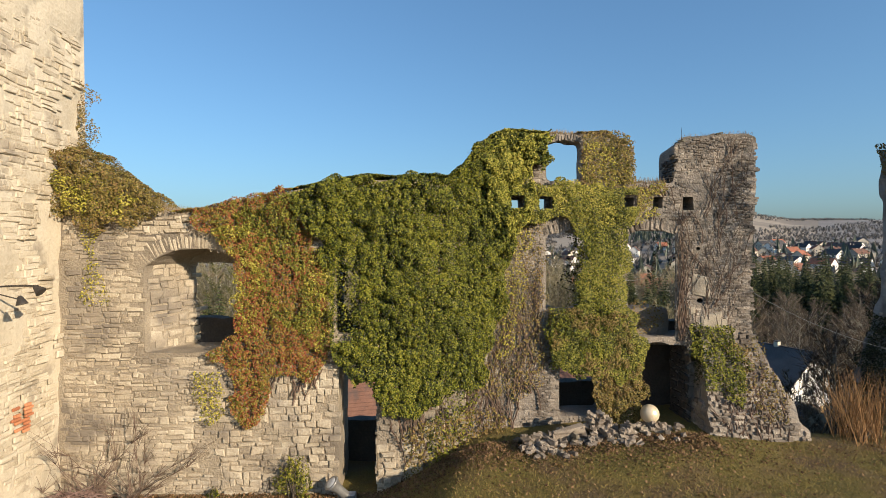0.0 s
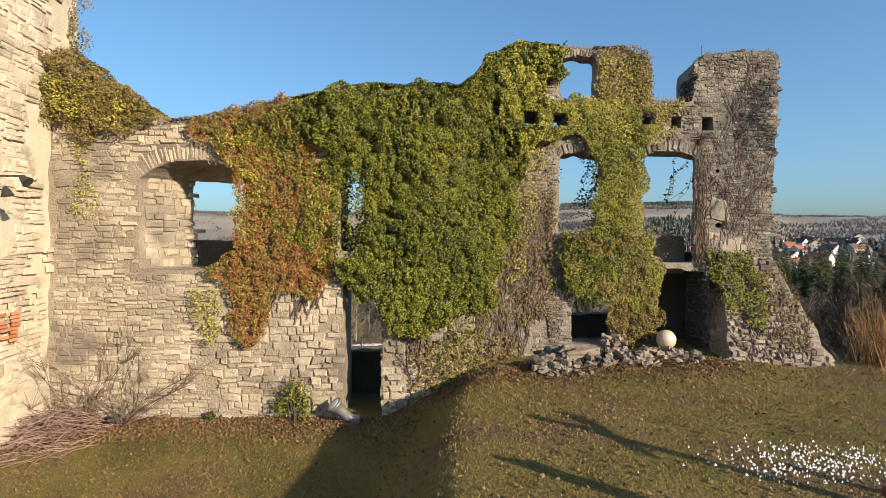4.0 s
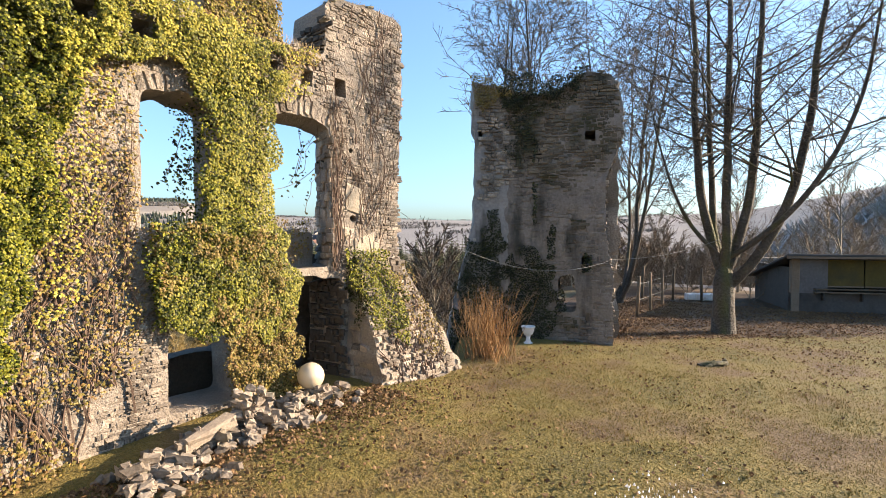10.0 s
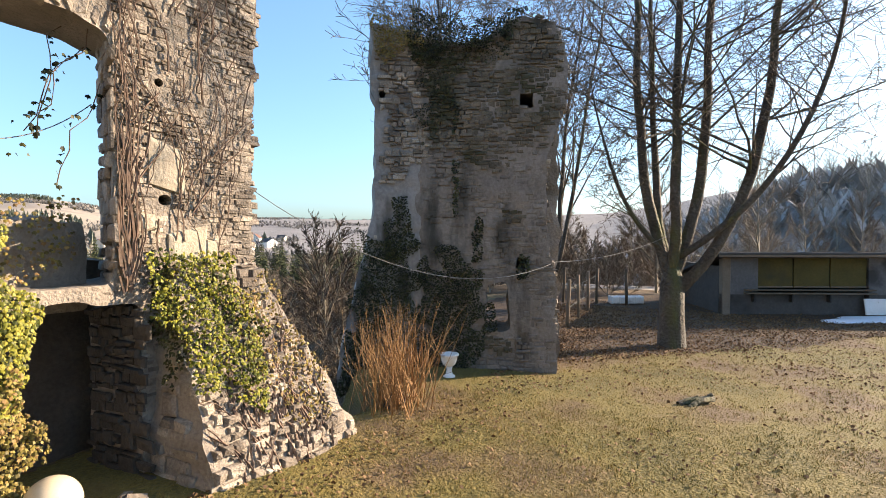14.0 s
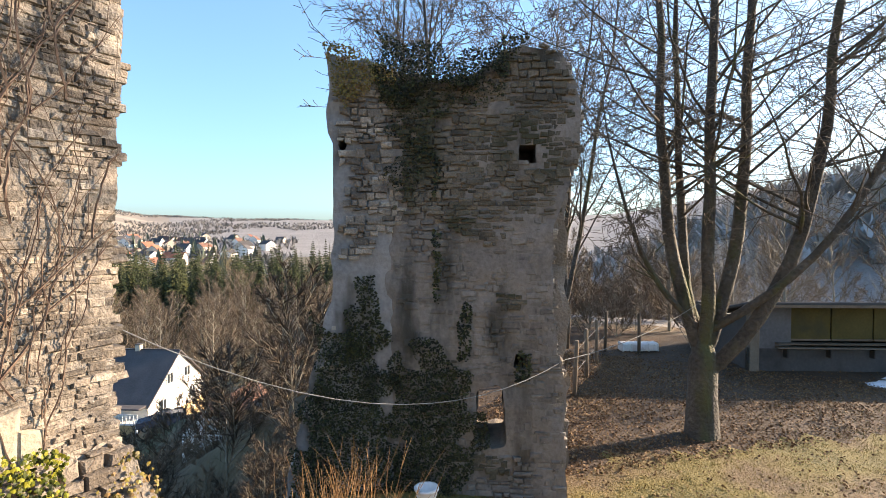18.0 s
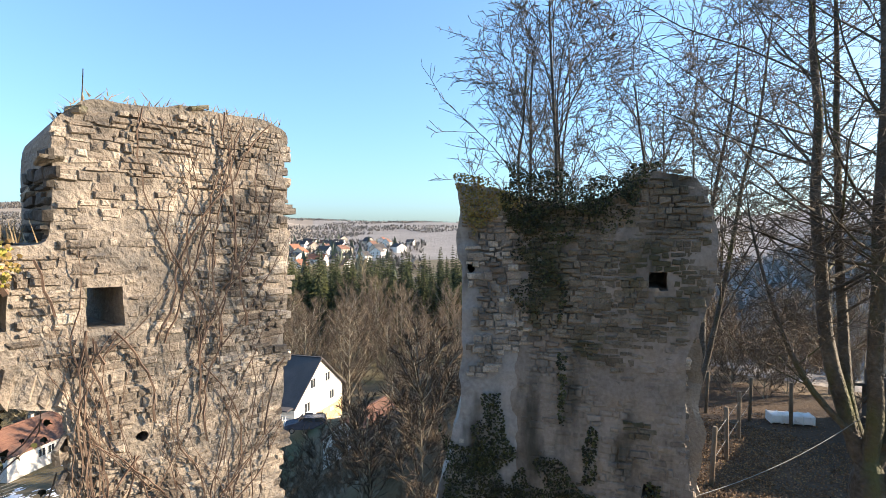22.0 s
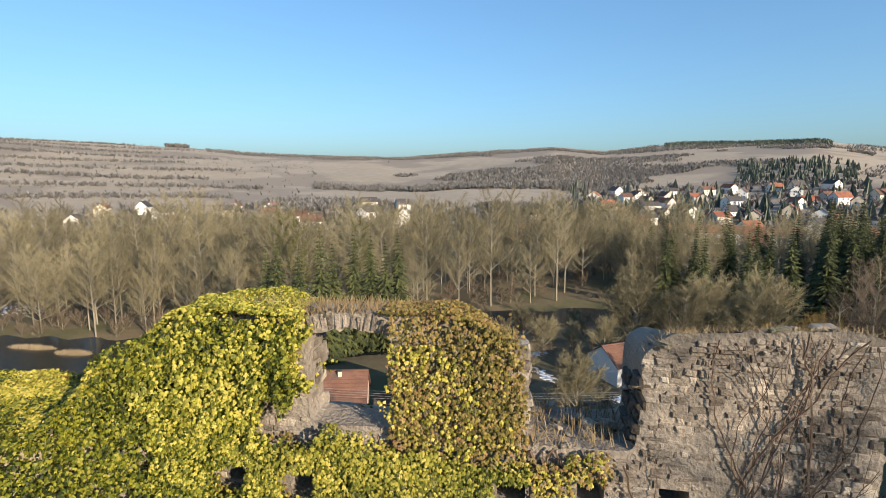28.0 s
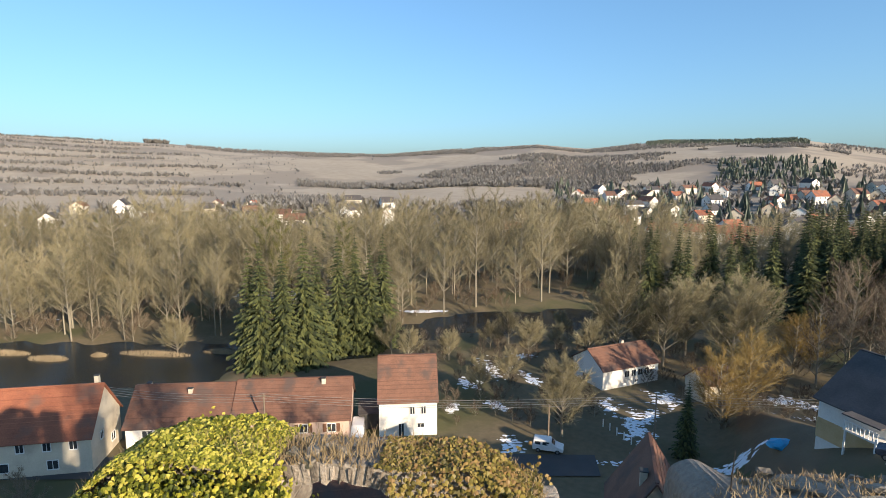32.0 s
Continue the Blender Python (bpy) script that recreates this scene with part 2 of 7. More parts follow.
def box(sx, sy, sz, at=(0, 0, 0), bevel=0.0, m=None):
    bm = bmesh.new()
    bmesh.ops.create_cube(bm, size=1, matrix=Matrix.Translation(at) @ Matrix.Diagonal((sx, sy, sz, 1)))
    if bevel:
        bmesh.ops.bevel(bm, geom=bm.edges[:], offset=bevel, segments=1, affect="EDGES")
    if m:
        bm.transform(m)
    return bm


def join(*bms):
    out = bmesh.new()
    for b in bms:
        me = bpy.data.meshes.new("join")
        b.to_mesh(me)
        b.free()
        out.from_mesh(me)
        bpy.data.meshes.remove(me)
    return out


def smooth01(u):
    u = min(1.0, max(0.0, u))
    return u * u * (3 - 2 * u)


def nz(x, y, z=0.0):
    return noise.noise(Vector((x, y, z)))


def tube(verts, faces, pts, radii, sides=5):
    """Adds a tapered tube along pts to the lists."""
    base, n = len(verts), len(pts)
    up = Vector((0.3, 0.2, 0.93))
    for i, p in enumerate(pts):
        d = (pts[min(i + 1, n - 1)] - pts[max(i - 1, 0)])
        d = d.normalized() if d.length > 1e-6 else Vector((0, 0, 1))
        a = d.cross(up if abs(d.dot(up)) < 0.95 else Vector((1, 0, 0))).normalized()
        b = d.cross(a)
        for s in range(sides):
            t = 2 * math.pi * s / sides
            verts.append(p + (a * math.cos(t) + b * math.sin(t)) * radii[i])
    for i in range(n - 1):
        for s in range(sides):
            o, q = base + i * sides, (s + 1) % sides
            faces.append((o + s, o + q, o + sides + q, o + sides + s))
    faces.append(tuple(base + (n - 1) * sides + s for s in range(sides)))


def mask_wall(name, x0, x1, z0, z1, cell, solid, front, back, mat, parent=None, m=None, label="", rough=0.035, warp=None, crisp=None):
    """A thick masonry slab in the x-z plane: cells where solid(x, z), faces at y = front(x, z) and back(x, z), ragged by noise."""
    nx, nzc = int((x1 - x0) / cell + 0.5), int((z1 - z0) / cell + 0.5)
    mask = [[solid(x0 + (i + 0.5) * cell, z0 + (j + 0.5) * cell) for j in range(nzc)] for i in range(nx)]
    verts, faces, ids = [], [], {}
    # relax the stepped outline so that tops and jambs run smoothly
    rim = {}
    inside = lambda i, j: 0 <= i < nx and 0 <= j < nzc and mask[i][j]
    for i in range(nx + 1):
        for j in range(nzc + 1):
            if inside(i, j) != inside(i, j - 1):
                rim.setdefault((i, j), []).append((i + 1, j))
                rim.setdefault((i + 1, j), []).append((i, j))
            if inside(i, j) != inside(i - 1, j):
                rim.setdefault((i, j), []).append((i, j + 1))
                rim.setdefault((i, j + 1), []).append((i, j))
    at = {k: (float(k[0]), float(k[1])) for k in rim}
    firm = {k: at[k] for k in rim if crisp and crisp(x0 + k[0] * cell, z0 + k[1] * cell)}
    for _ in range(3):
        at = {k: (at[k][0] * 0.5 + 0.5 * sum(at[q][0] for q in ns) / len(ns), at[k][1] * 0.5 + 0.5 * sum(at[q][1] for q in ns) / len(ns)) for k, ns in rim.items()}
        at.update(firm)

    def vid(i, j, s):
        key = (i, j, s)
        if key not in ids:
            u, w = at.get((i, j), (i, j))
            x, z = x0 + u * cell, z0 + w * cell
            dx, dz = nz(x * 2.3, z * 2.3, 5.1 + s) * rough * 1.6, nz(x * 2.3, z * 2.3, 9.7 + s) * rough * 1.6
            y = (back(x, z) if s else front(x, z)) + nz(x * 3.1, z * 3.1, 2.0 + s * 7) * rough + nz(x * 0.8, z * 0.8, 4 + s) * rough * 1.5
            if warp and s:
                x, z = warp(x, z)
            v = Vector((x + dx, y, z + dz))
            ids[key] = len(verts)
            verts.append(m @ v if m else v)
        return ids[key]
    for i in range(nx):
        for j in range(nzc):
            if not mask[i][j]:
                continue
            faces.append((vid(i, j, 0), vid(i + 1, j, 0), vid(i + 1, j + 1, 0), vid(i, j + 1, 0)))
            faces.append((vid(i, j, 1), vid(i, j + 1, 1), vid(i + 1, j + 1, 1), vid(i + 1, j, 1)))
            for di, dj, a, b in ((-1, 0, (i, j), (i, j + 1)), (1, 0, (i + 1, j + 1), (i + 1, j)), (0, -1, (i + 1, j), (i, j)), (0, 1, (i, j + 1), (i + 1, j + 1))):
                u, w = i + di, j + dj
                if 0 <= u < nx and 0 <= w < nzc and mask[u][w]:
                    continue
                faces.append((vid(*a, 0), vid(*b, 0), vid(*b, 1), vid(*a, 1)))
    return mesh_object(name, verts, faces, mat, parent, label)


def stone_mesh(w, h, d, rng):
    """One rubble block, chamfered and a little out of square; its face looks to -y and its back lies at y = 0."""
    c = min(w, h) * rng.uniform(0.10, 0.30)
    j = lambda s: rng.uniform(-s, s)
    j2 = lambda s: rng.gauss(0, s)
    outer = [(sx * w / 2 + j2(w * .05), 0, sz * h / 2 + j2(h * .09)) for sx, sz in ((-1, -1), (1, -1), (1, 1), (-1, 1))]
    mid = [(x * 0.98, -d * 0.65, z * 0.97) for x, _, z in outer]
    top = [(x - math.copysign(c, x) + j(c * .3), -d * rng.uniform(0.85, 1.15), z - math.copysign(c * 0.8, z) + j(c * .3)) for x, _, z in outer]
    v = outer + mid + top
    f = [(8, 9, 10, 11)]
    for a in range(4):
        b = (a + 1) % 4
        f += [(a, b, 4 + b, 4 + a), (4 + a, 4 + b, 8 + b, 8 + a)]
    return v, f


def masonry(owner, x0, x1, z0, z1, keep, front, mats, rng, near=None, course=(0.11, 0.22), width=(0.16, 0.46), proud=(0.02, 0.055), m=None, gap=0.018, limit=300):
    """Courses of rubble blocks on a wall's face: single blocks inside near(x, z), the rest joined."""
    joined, pieces = mats
    verts, faces = [], []
    kinds = []
    for _ in range(14):
        v, f = stone_mesh(1.0, 0.55, 1.0, rng)
        me = bpy.data.meshes.new("stone")
        me.from_pydata(v, [], f)
        me.materials.append(pieces)
        kinds.append(me)
    z, count = z0, 0
    while z < z1:
        h = rng.uniform(*course)
        x = x0 + rng.uniform(0, 0.2)
        while x < x1:
            w = width[0] + (width[1] - width[0]) * rng.random() ** 1.6
            zz = z + h / 2 + nz(x * 0.45, z * 0.6, 3) * 0.13 + nz(x * 1.7, z * 1.1, 8) * 0.05 + rng.uniform(-0.02, 0.02)
            cx = x + w / 2
            if keep(cx, zz) and keep(x + 0.04, zz) and keep(x + w - 0.04, zz) and rng.random() < 0.96:
                d = rng.uniform(*proud)
                y = front(cx, zz) + 0.015
                hh, ww = (h - gap * rng.uniform(0.2, 2.0)) * rng.choice((1, 1, 0.75, 0.9, 1.3, 1.15)), w - gap * rng.uniform(0.2, 2.0)
                if near and near(cx, zz) and count < limit:
                    ob = new("stone", kinds[rng.randrange(14)])
                    ob.parent = owner
                    mm = Matrix.Translation((cx, y, zz)) @ Matrix.Rotation(rng.uniform(-0.05, 0.05), 4, "Y") @ Matrix.Diagonal((ww * rng.choice((1, -1)), d, hh / 0.55, 1))
                    ob.matrix_basis = m @ mm if m else mm
                    count += 1
                else:
                    v, f = stone_mesh(ww, hh, d, rng)
                    o = len(verts)
                    for a in v:
                        p = Vector((a[0] + cx, a[1] + y, a[2] + zz))
                        verts.append(m @ p if m else p)
                    faces += [tuple(o + i for i in q) for q in f]
            x += w
        z += h
    ob = mesh_object("stonework", verts, faces, joined, owner)
    return tagged(ob, kind="stuff")


# ---- the ground: one sheet from the castle yard to the far hills ----
def lerp_table(table, x):
    if x <= table[0][0]:
        return table[0][1]
    for (a, u), (b, v) in zip(table, table[1:]):
        if x <= b:
            return u + (v - u) * (x - a) / (b - a)
    return table[-1][1]


RIVER = [(-260, 84), (-90, 92), (-50, 98), (-25, 108), (-7, 128), (60, 148), (160, 160), (400, 175)]
SKYLINE = [(-70, 0.05), (-53, 0.056), (-38, 0.046), (-33, 0.043), (-28, 0.036), (-20, 0.031), (-13, 0.030), (3, 0.050), (8, 0.041), (15, 0.050),
           (26, 0.050), (34, 0.026), (45, 0.022), (60, 0.020), (80, 0.03), (100, 0.05), (140, 0.06), (180, 0.06)]
FLOOR = -28.0


def ground(x, y):
    bank = smooth01((-1.2 - y) / 2.2)
    yard = -1.2 + 1.2 * smooth01((x - 0.6 - 0.75 * bank - 0.1 * max(-6, y + 3)) / (3.2 - 1.5 * bank))
    yard += 0.16 * smooth01((x - 4) / 3) * smooth01((y + 3.5) / 2.5) * smooth01((11 - x) / 2) - 0.22 * smooth01((x - 14) / 5)
    yard += 0.05 * nz(x * 0.35, y * 0.35, 1) + 0.025 * nz(x * 1.3, y * 1.3, 2)
    # the edge of the castle hill: behind the wall, and off to the right beyond the shed
    edge = 1.4 - 2.1 * smooth01((x - 11.0) / 1.2) * smooth01((14.8 - x) / 1.5)
    edge += 4.5 * smooth01((x - 17.5) / 3)
    back = max(0.0, y - edge)
    steep = 0.62 - 0.29 * smooth01((x - 28) / 16)
    drop = back * steep + 0.9 * smooth01(back / 1.2) * smooth01((17 - x) / 2)
    drop += max(0.0, x - 38) * 0.28
    drop += max(0.0, -9 - x) * 0.5
    r = math.hypot(x - 6, y)
    az = math.degrees(math.atan2(x - 6, y))
    floor = FLOOR + 3.0 * smooth01((r - 130) / 250) + 9 * smooth01((x - 120) / 250) * smooth01((r - 150) / 250)
    low = yard - drop
    # a soft foot where the slope meets the valley floor
    z = floor + math.log1p(math.exp(min(60, (low - floor) / 1.5))) * 1.5
    # river bed
    mid = lerp_table(RIVER, x)
    bank = max(y - mid - 8.5, mid - y - 8.5 - 7 * smooth01((-42 - x) / 12))
    if r > 60:
        z -= 1.8 * smooth01((2.5 - bank) / 3.5)
    # far hills
    if r > 330:
        top = lerp_table(SKYLINE, az) * 1500 + 8
        u = (r - 330) / 1170
        z += (top - floor) * (smooth01(u) * 0.6 + min(1, u) * 0.4) if u < 1 else (top - floor) - (r - 1500) * 0.03
        z += nz(x * 0.004, y * 0.004, 8) * 9 * min(1, (r - 330) / 500) * min(1, max(0, 1.3 - u))
    # the wooded hill to the south-east
    se = smooth01((az - 78) / 22) * smooth01((250 - az) / 40)
    if r > 60 and az > 60:
        z += se * 44 * smooth01((r - 60) / 180)
    return z


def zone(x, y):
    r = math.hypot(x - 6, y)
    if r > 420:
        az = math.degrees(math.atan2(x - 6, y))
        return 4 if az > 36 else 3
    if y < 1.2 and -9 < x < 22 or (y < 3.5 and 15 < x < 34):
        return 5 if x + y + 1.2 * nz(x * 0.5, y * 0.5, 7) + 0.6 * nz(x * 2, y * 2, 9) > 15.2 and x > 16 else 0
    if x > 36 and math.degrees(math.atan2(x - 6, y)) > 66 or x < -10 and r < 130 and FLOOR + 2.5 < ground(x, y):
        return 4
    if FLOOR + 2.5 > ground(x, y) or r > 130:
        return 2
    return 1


YARD_LITTER = material("fallen_leaf_carpet", [(0.03, 0.018, 0.009), (0.055, 0.031, 0.014), (0.085, 0.049, 0.022)], 0.6, 11, bump=0.9, dist=0.06)
# Woodland ground paled and greyed, with the distance's haze put into its colour.
WOODLAND = material("hazed_woodland_ground", [(0.17, 0.155, 0.14), (0.23, 0.21, 0.19), (0.29, 0.265, 0.24)], 0.02, 0.25, bump=0.8, dist=2.0)
rings, spokes = [0.0], 600
rr = 0.35
while rr < 4600:
    rings.append(rr)
    rr *= 1.035 if rr < 60 else (1.05 if rr < 420 else 1.022)
verts, faces, idx = [], [], []
for i, rr in enumerate(rings):
    for s in range(spokes):
        a = 2 * math.pi * s / spokes
        x, y = 7 + rr * math.sin(a), -1.5 + rr * math.cos(a)
        verts.append((x, y, ground(x, y)))
for i in range(len(rings) - 1):
    for s in range(spokes):
        q = (s + 1) % spokes
        f = (i * spokes + s, (i + 1) * spokes + s, (i + 1) * spokes + q, i * spokes + q)
        faces.append(tuple(reversed(f)) if i else f[:3][::-1])
        c = [sum(verts[k][d] for k in f) / 4 for d in (0, 1)]
        idx.append(zone(*c))
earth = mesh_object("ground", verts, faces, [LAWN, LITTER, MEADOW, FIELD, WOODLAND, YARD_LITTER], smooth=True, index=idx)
tagged(earth, "yellowed winter grass of a castle yard falling to a river valley and hills", "ground", kind="structure")

WATER = bpy.data.materials.new("dark_river_water")
WATER.use_nodes = True
wb = WATER.node_tree.nodes["Principled BSDF"]
wb.inputs["Base Color"].default_value, wb.inputs["Roughness"].default_value = (0.012, 0.016, 0.016, 1), 0.22
wb.inputs["Specular IOR Level"].default_value = 0.25
wt, wp = WATER.node_tree.nodes.new("ShaderNodeTexNoise"), WATER.node_tree.nodes.new("ShaderNodeBump")
wt.inputs["Scale"].default_value, wp.inputs["Strength"].default_value, wp.inputs["Distance"].default_value = 1.5, 0.25, 0.05
WATER.node_tree.links.new(wt.outputs[0], wp.inputs["Height"])
WATER.node_tree.links.new(wp.outputs[0], wb.inputs["Normal"])
verts, faces = [], []
for i in range(67):
    x = -260 + i * 10
    y = lerp_table(RIVER, x)
    verts += [(x, y - 11 - 7 * smooth01((-42 - x) / 12), FLOOR - 0.7), (x, y + 11, FLOOR - 0.7)]
    if i:
        faces.append((2 * i - 2, 2 * i, 2 * i + 1, 2 * i - 1))
tagged(mesh_object("river", verts, faces, WATER), "dark slow river with reflections between wooded banks", "river", kind="structure")


# ---- the curtain wall with its windows ----
rng = random.Random(7)


def wall_front(x, z):
    y = -0.85 * (1 - smooth01((x - 1.8) / 2.6))
    if x < 1.7 and z < 1.9:      # the pale foot of the wall stands a little proud
        y -= 0.10 * smooth01((1.9 - z) / 0.3)
    return y


def wall_back(x, z):
    if 3.0 < x < 7.55 and z > 6.0:      # the thin top storey
        return 0.45 + 0.5 * smooth01((x - 2) / 3) * (1 - smooth01((z - 6.1) / 0.15))
    return 0.45 + 0.5 * smooth01((x - 2) / 3)


def wall_warp(x, z):
    f = smooth01((z - 1.6) / 0.4) * smooth01((5.1 - z) / 0.3)
    t = lerp_table([(-6.4, -6.4), (-4.25, -3.6), (-1.9, -2.0), (0.0, 0.0)], x) if x < 0 else x
    if 7.4 < x < 10.2 and 2.0 < z < 5.2:
        t = x + 0.5 * max(0, 1 - abs(x - 8.7) / 1.3)
    if x > 8.5:      # the pier's top falls away to the back
        z -= 0.38 * smooth01((z - 6.5) / 0.9) * (0.3 + 0.7 * smooth01((x - 8.7) / 0.6))
    return (x + (t - x) * f) if x < 0 else t, z


TOP = [(-6.4, 6.9), (-5.6, 6.7), (-5.0, 6.2), (-4.3, 5.75), (-3.6, 5.45), (-2.8, 5.5), (-1.8, 5.7), (-0.9, 5.95), (0.4, 6.2), (1.5, 6.25), (2.9, 6.25), (3.25, 6.5), (3.6, 7.0), (4.0, 7.3), (4.6, 7.42),
       (5.3, 7.45), (5.75, 7.5), (6.3, 7.47), (6.9, 7.45), (7.25, 7.28), (7.5, 7.2), (7.52, 6.28), (8.68, 6.22), (8.71, 7.2), (8.80, 7.32), (8.92, 7.42), (9.6, 7.47), (10.3, 7.5), (10.76, 7.46), (10.9, 7.42)]


def arched(x, z, l, r, sill, spring, rise):
    if not (l < x < r and z > sill):
        return False
    u = (x - (l + r) / 2) / ((r - l) / 2)
    return z < spring + rise * (1 - u * u)


def hole(x, z, cx, cz, s=0.13):
    return abs(x - cx) < s and abs(z - cz) < s


PUTLOGS = ((4.64, 5.72), (5.35, 5.70), (7.5, 5.74), (8.27, 5.74), (9.04, 5.70))


def putlog(x, z):
    return any(abs(x - a) < 0.25 and abs(z - b) < 0.25 for a, b in PUTLOGS)


def wall_solid(x, z):
    right = 10.75 - 0.09 * smooth01((5.8 - z) / 1.5) + 0.05 * nz(z * 2.5, 4.0)
    if x > right:
        return False
    if z > lerp_table(TOP, x) + 0.06 * nz(x * 3, 0.5):
        return False
    if arched(x, z, -4.25, -1.9, 2.15, 4.22, 0.42):
        return False
    if arched(x, z, 0.22, 0.80, 2.6, 4.4, 0.2):
        return False
    if 0.30 < x < 1.19 and z < 1.85:
        return False
    if arched(x, z, 5.37, 6.27, 6.27, 7.24, 0.07):
        return False
    if 7.52 < x < 8.70 and z > 6.28:
        return False
    if arched(x, z, 5.36, 6.62, 2.4, 4.88, 0.12) or arched(x, z, 7.45, 8.75, 2.3, 4.9, 0.14):
        return False
    if arched(x, z, 5.72, 6.9, 0.3, 1.55, 0.25) or 7.6 + 0.06 * nz(z * 3, 8) < x < 9.0 and z < 2.12 + 0.08 * nz(x * 2, 5):      # a low arch, and the deep niche beside the buttress
        return False
    for cx, cz in PUTLOGS:
        if hole(x, z, cx, cz, 0.16):
            return False
    return not (hole(x, z, 9.33, 3.2, 0.09) or hole(x, z, 9.3, 4.55, 0.09))


def wall_keep(x, z):
    return wall_solid(x, z) and wall_solid(x, z + 0.08) and wall_solid(x, z - 0.08)


curtain = thing("curtain_wall", 0, 0, 0, 0, "ruined rubble stone castle wall with arched window openings and ivy", "castle wall")
mask_wall("masonry", -6.3, 3.15, -1.9, 7.7, 0.07, wall_solid, wall_front, wall_back, MORTAR, curtain, warp=wall_warp, rough=0.014)
mask_wall("masonry", 3.15, 11.9, -1.9, 7.7, 0.07, wall_solid, wall_front, wall_back, MORTAR_GREY, curtain, warp=wall_warp, crisp=putlog, rough=0.016)


mask_wall("window_parapet", 5.2, 8.8, 2.0, 3.1, 0.07, lambda x, z: z < 3.0 + 0.06 * nz(x * 4, 2) and not 6.75 < x < 7.3, lambda x, z: 0.5, lambda x, z: 0.9, MORTAR_GREY, curtain)

mask_wall("rear_lintel", -3.95, -1.6, 4.25, 4.85, 0.07, lambda x, z: True, lambda x, z: 0.22, lambda x, z: 0.43, MORTAR, curtain)
# Dark masonry with the shade of openings and reveals put into its colour.
SHADE_STONE = material("shade_dark_masonry", [(0.03, 0.025, 0.02), (0.055, 0.046, 0.036), (0.085, 0.072, 0.056)], 1.5, 20, bump=0.8, dist=0.03)
mask_wall("inner_parapet", -4.2, -1.5, 1.4, 2.95, 0.07, lambda x, z: z < 2.8 + 0.05 * nz(x * 4, 3), lambda x, z: 0.5, lambda x, z: 0.85, SHADE_STONE, curtain)
mask_wall("inner_parapet", -0.9, 2.1, -2.4, 0.0, 0.07, lambda x, z: z < -0.08 + 0.05 * nz(x * 4, 5), lambda x, z: 1.0, lambda x, z: 1.35, SHADE_STONE, curtain)
# Added wall closing niche and low arch from behind to keep them dark.
mask_wall("inner_parapet", 5.4, 9.6, -1.4, 2.5, 0.14, lambda x, z: 7.3 < x or z < 0.9, lambda x, z: 1.25, lambda x, z: 1.6, SHADE_STONE, curtain)

# the battered buttress at the pier's foot
def buttress_front(x, z):
    return -1.07 * smooth01((2.45 - z) / 2.7) ** 0.8 - 0.03


def buttress_solid(x, z):
    return 9.06 + 0.12 * z + 0.06 * nz(z * 3, 6) < x < 10.75 + max(0, 2.2 - z) * 0.33 + 0.12 * nz(z * 3, 1) and z < 2.42 + 0.06 * nz(x * 3, 2)


buttress = thing("buttress", 0, 0, 0, 0, "battered rubble buttress at the foot of the wall, hung with ivy", "buttress")
mask_wall("masonry", 8.9, 12.1, -1.6, 2.6, 0.07, buttress_solid, buttress_front, lambda x, z: 0.3, MORTAR_GREY, buttress, rough=0.03)


def arch_ring(owner, l, r, spring, rise, depth, y, mats, seed, thick=0.12, lip=0.0):
    """Radial arch stones over an opening, each a block of its own."""
    g = random.Random(seed)
    half, mid = (r - l) / 2, (l + r) / 2
    rad = (half * half + rise * rise) / (2 * rise)
    span = math.asin(min(1, half / rad))
    n = max(6, int(2 * span * rad / thick))
    for i in range(n):
        a = -span + 2 * span * (i + 0.5) / n
        h = depth * g.uniform(0.8, 1.12)
        w = 2 * span * rad / n * 0.86
        v, f = stone_mesh(w, h, 0.10, g)
        ob = mesh_object("arch_stone", v, f, mats, owner)
        cx, cz = mid + math.sin(a) * (rad + h / 2), spring + rise - rad + math.cos(a) * (rad + h / 2)
        ob.matrix_basis = Matrix.Translation((cx, y - lip + 0.075, cz)) @ Matrix.Rotation(a, 4, "Y")


arch_ring(curtain, -4.25, -1.9, 4.22, 0.42, 0.34, -0.835, STONE_PIECE, 3, 0.085)
arch_ring(curtain, 5.36, 6.62, 4.88, 0.12, 0.26, 0.0, STONE_GREY_PIECE, 4)
arch_ring(curtain, 7.45, 8.75, 4.9, 0.14, 0.26, 0.0, STONE_GREY_PIECE, 5)
arch_ring(curtain, 5.36, 6.28, 7.24, 0.07, 0.18, 0.0, STONE_GREY_PIECE, 6, 0.07)


def in_poly(poly, x, z):
    hit, j = False, len(poly) - 1
    for i in range(len(poly)):
        (a, b), (c, d) = poly[i], poly[j]
        if (b > z) != (d > z) and x < (c - a) * (z - b) / (d - b) + a:
            hit = not hit
        j = i
    return hit


ARCHES = ((-4.25, -1.9, 4.22, 0.42, 0.36), (5.36, 6.62, 4.88, 0.12, 0.26), (7.45, 8.75, 4.9, 0.14, 0.26), (5.36, 6.28, 7.24, 0.07, 0.18))


def off_arch(x, z):
    for l, r, s, rise, d in ARCHES:
        u = (x - (l + r) / 2) / ((r - l) / 2 + 0.05)
        if abs(u) < 1.15 and s - 0.1 < z < s + rise * (1 - u * u) + d + 0.04:
            return False
    return True


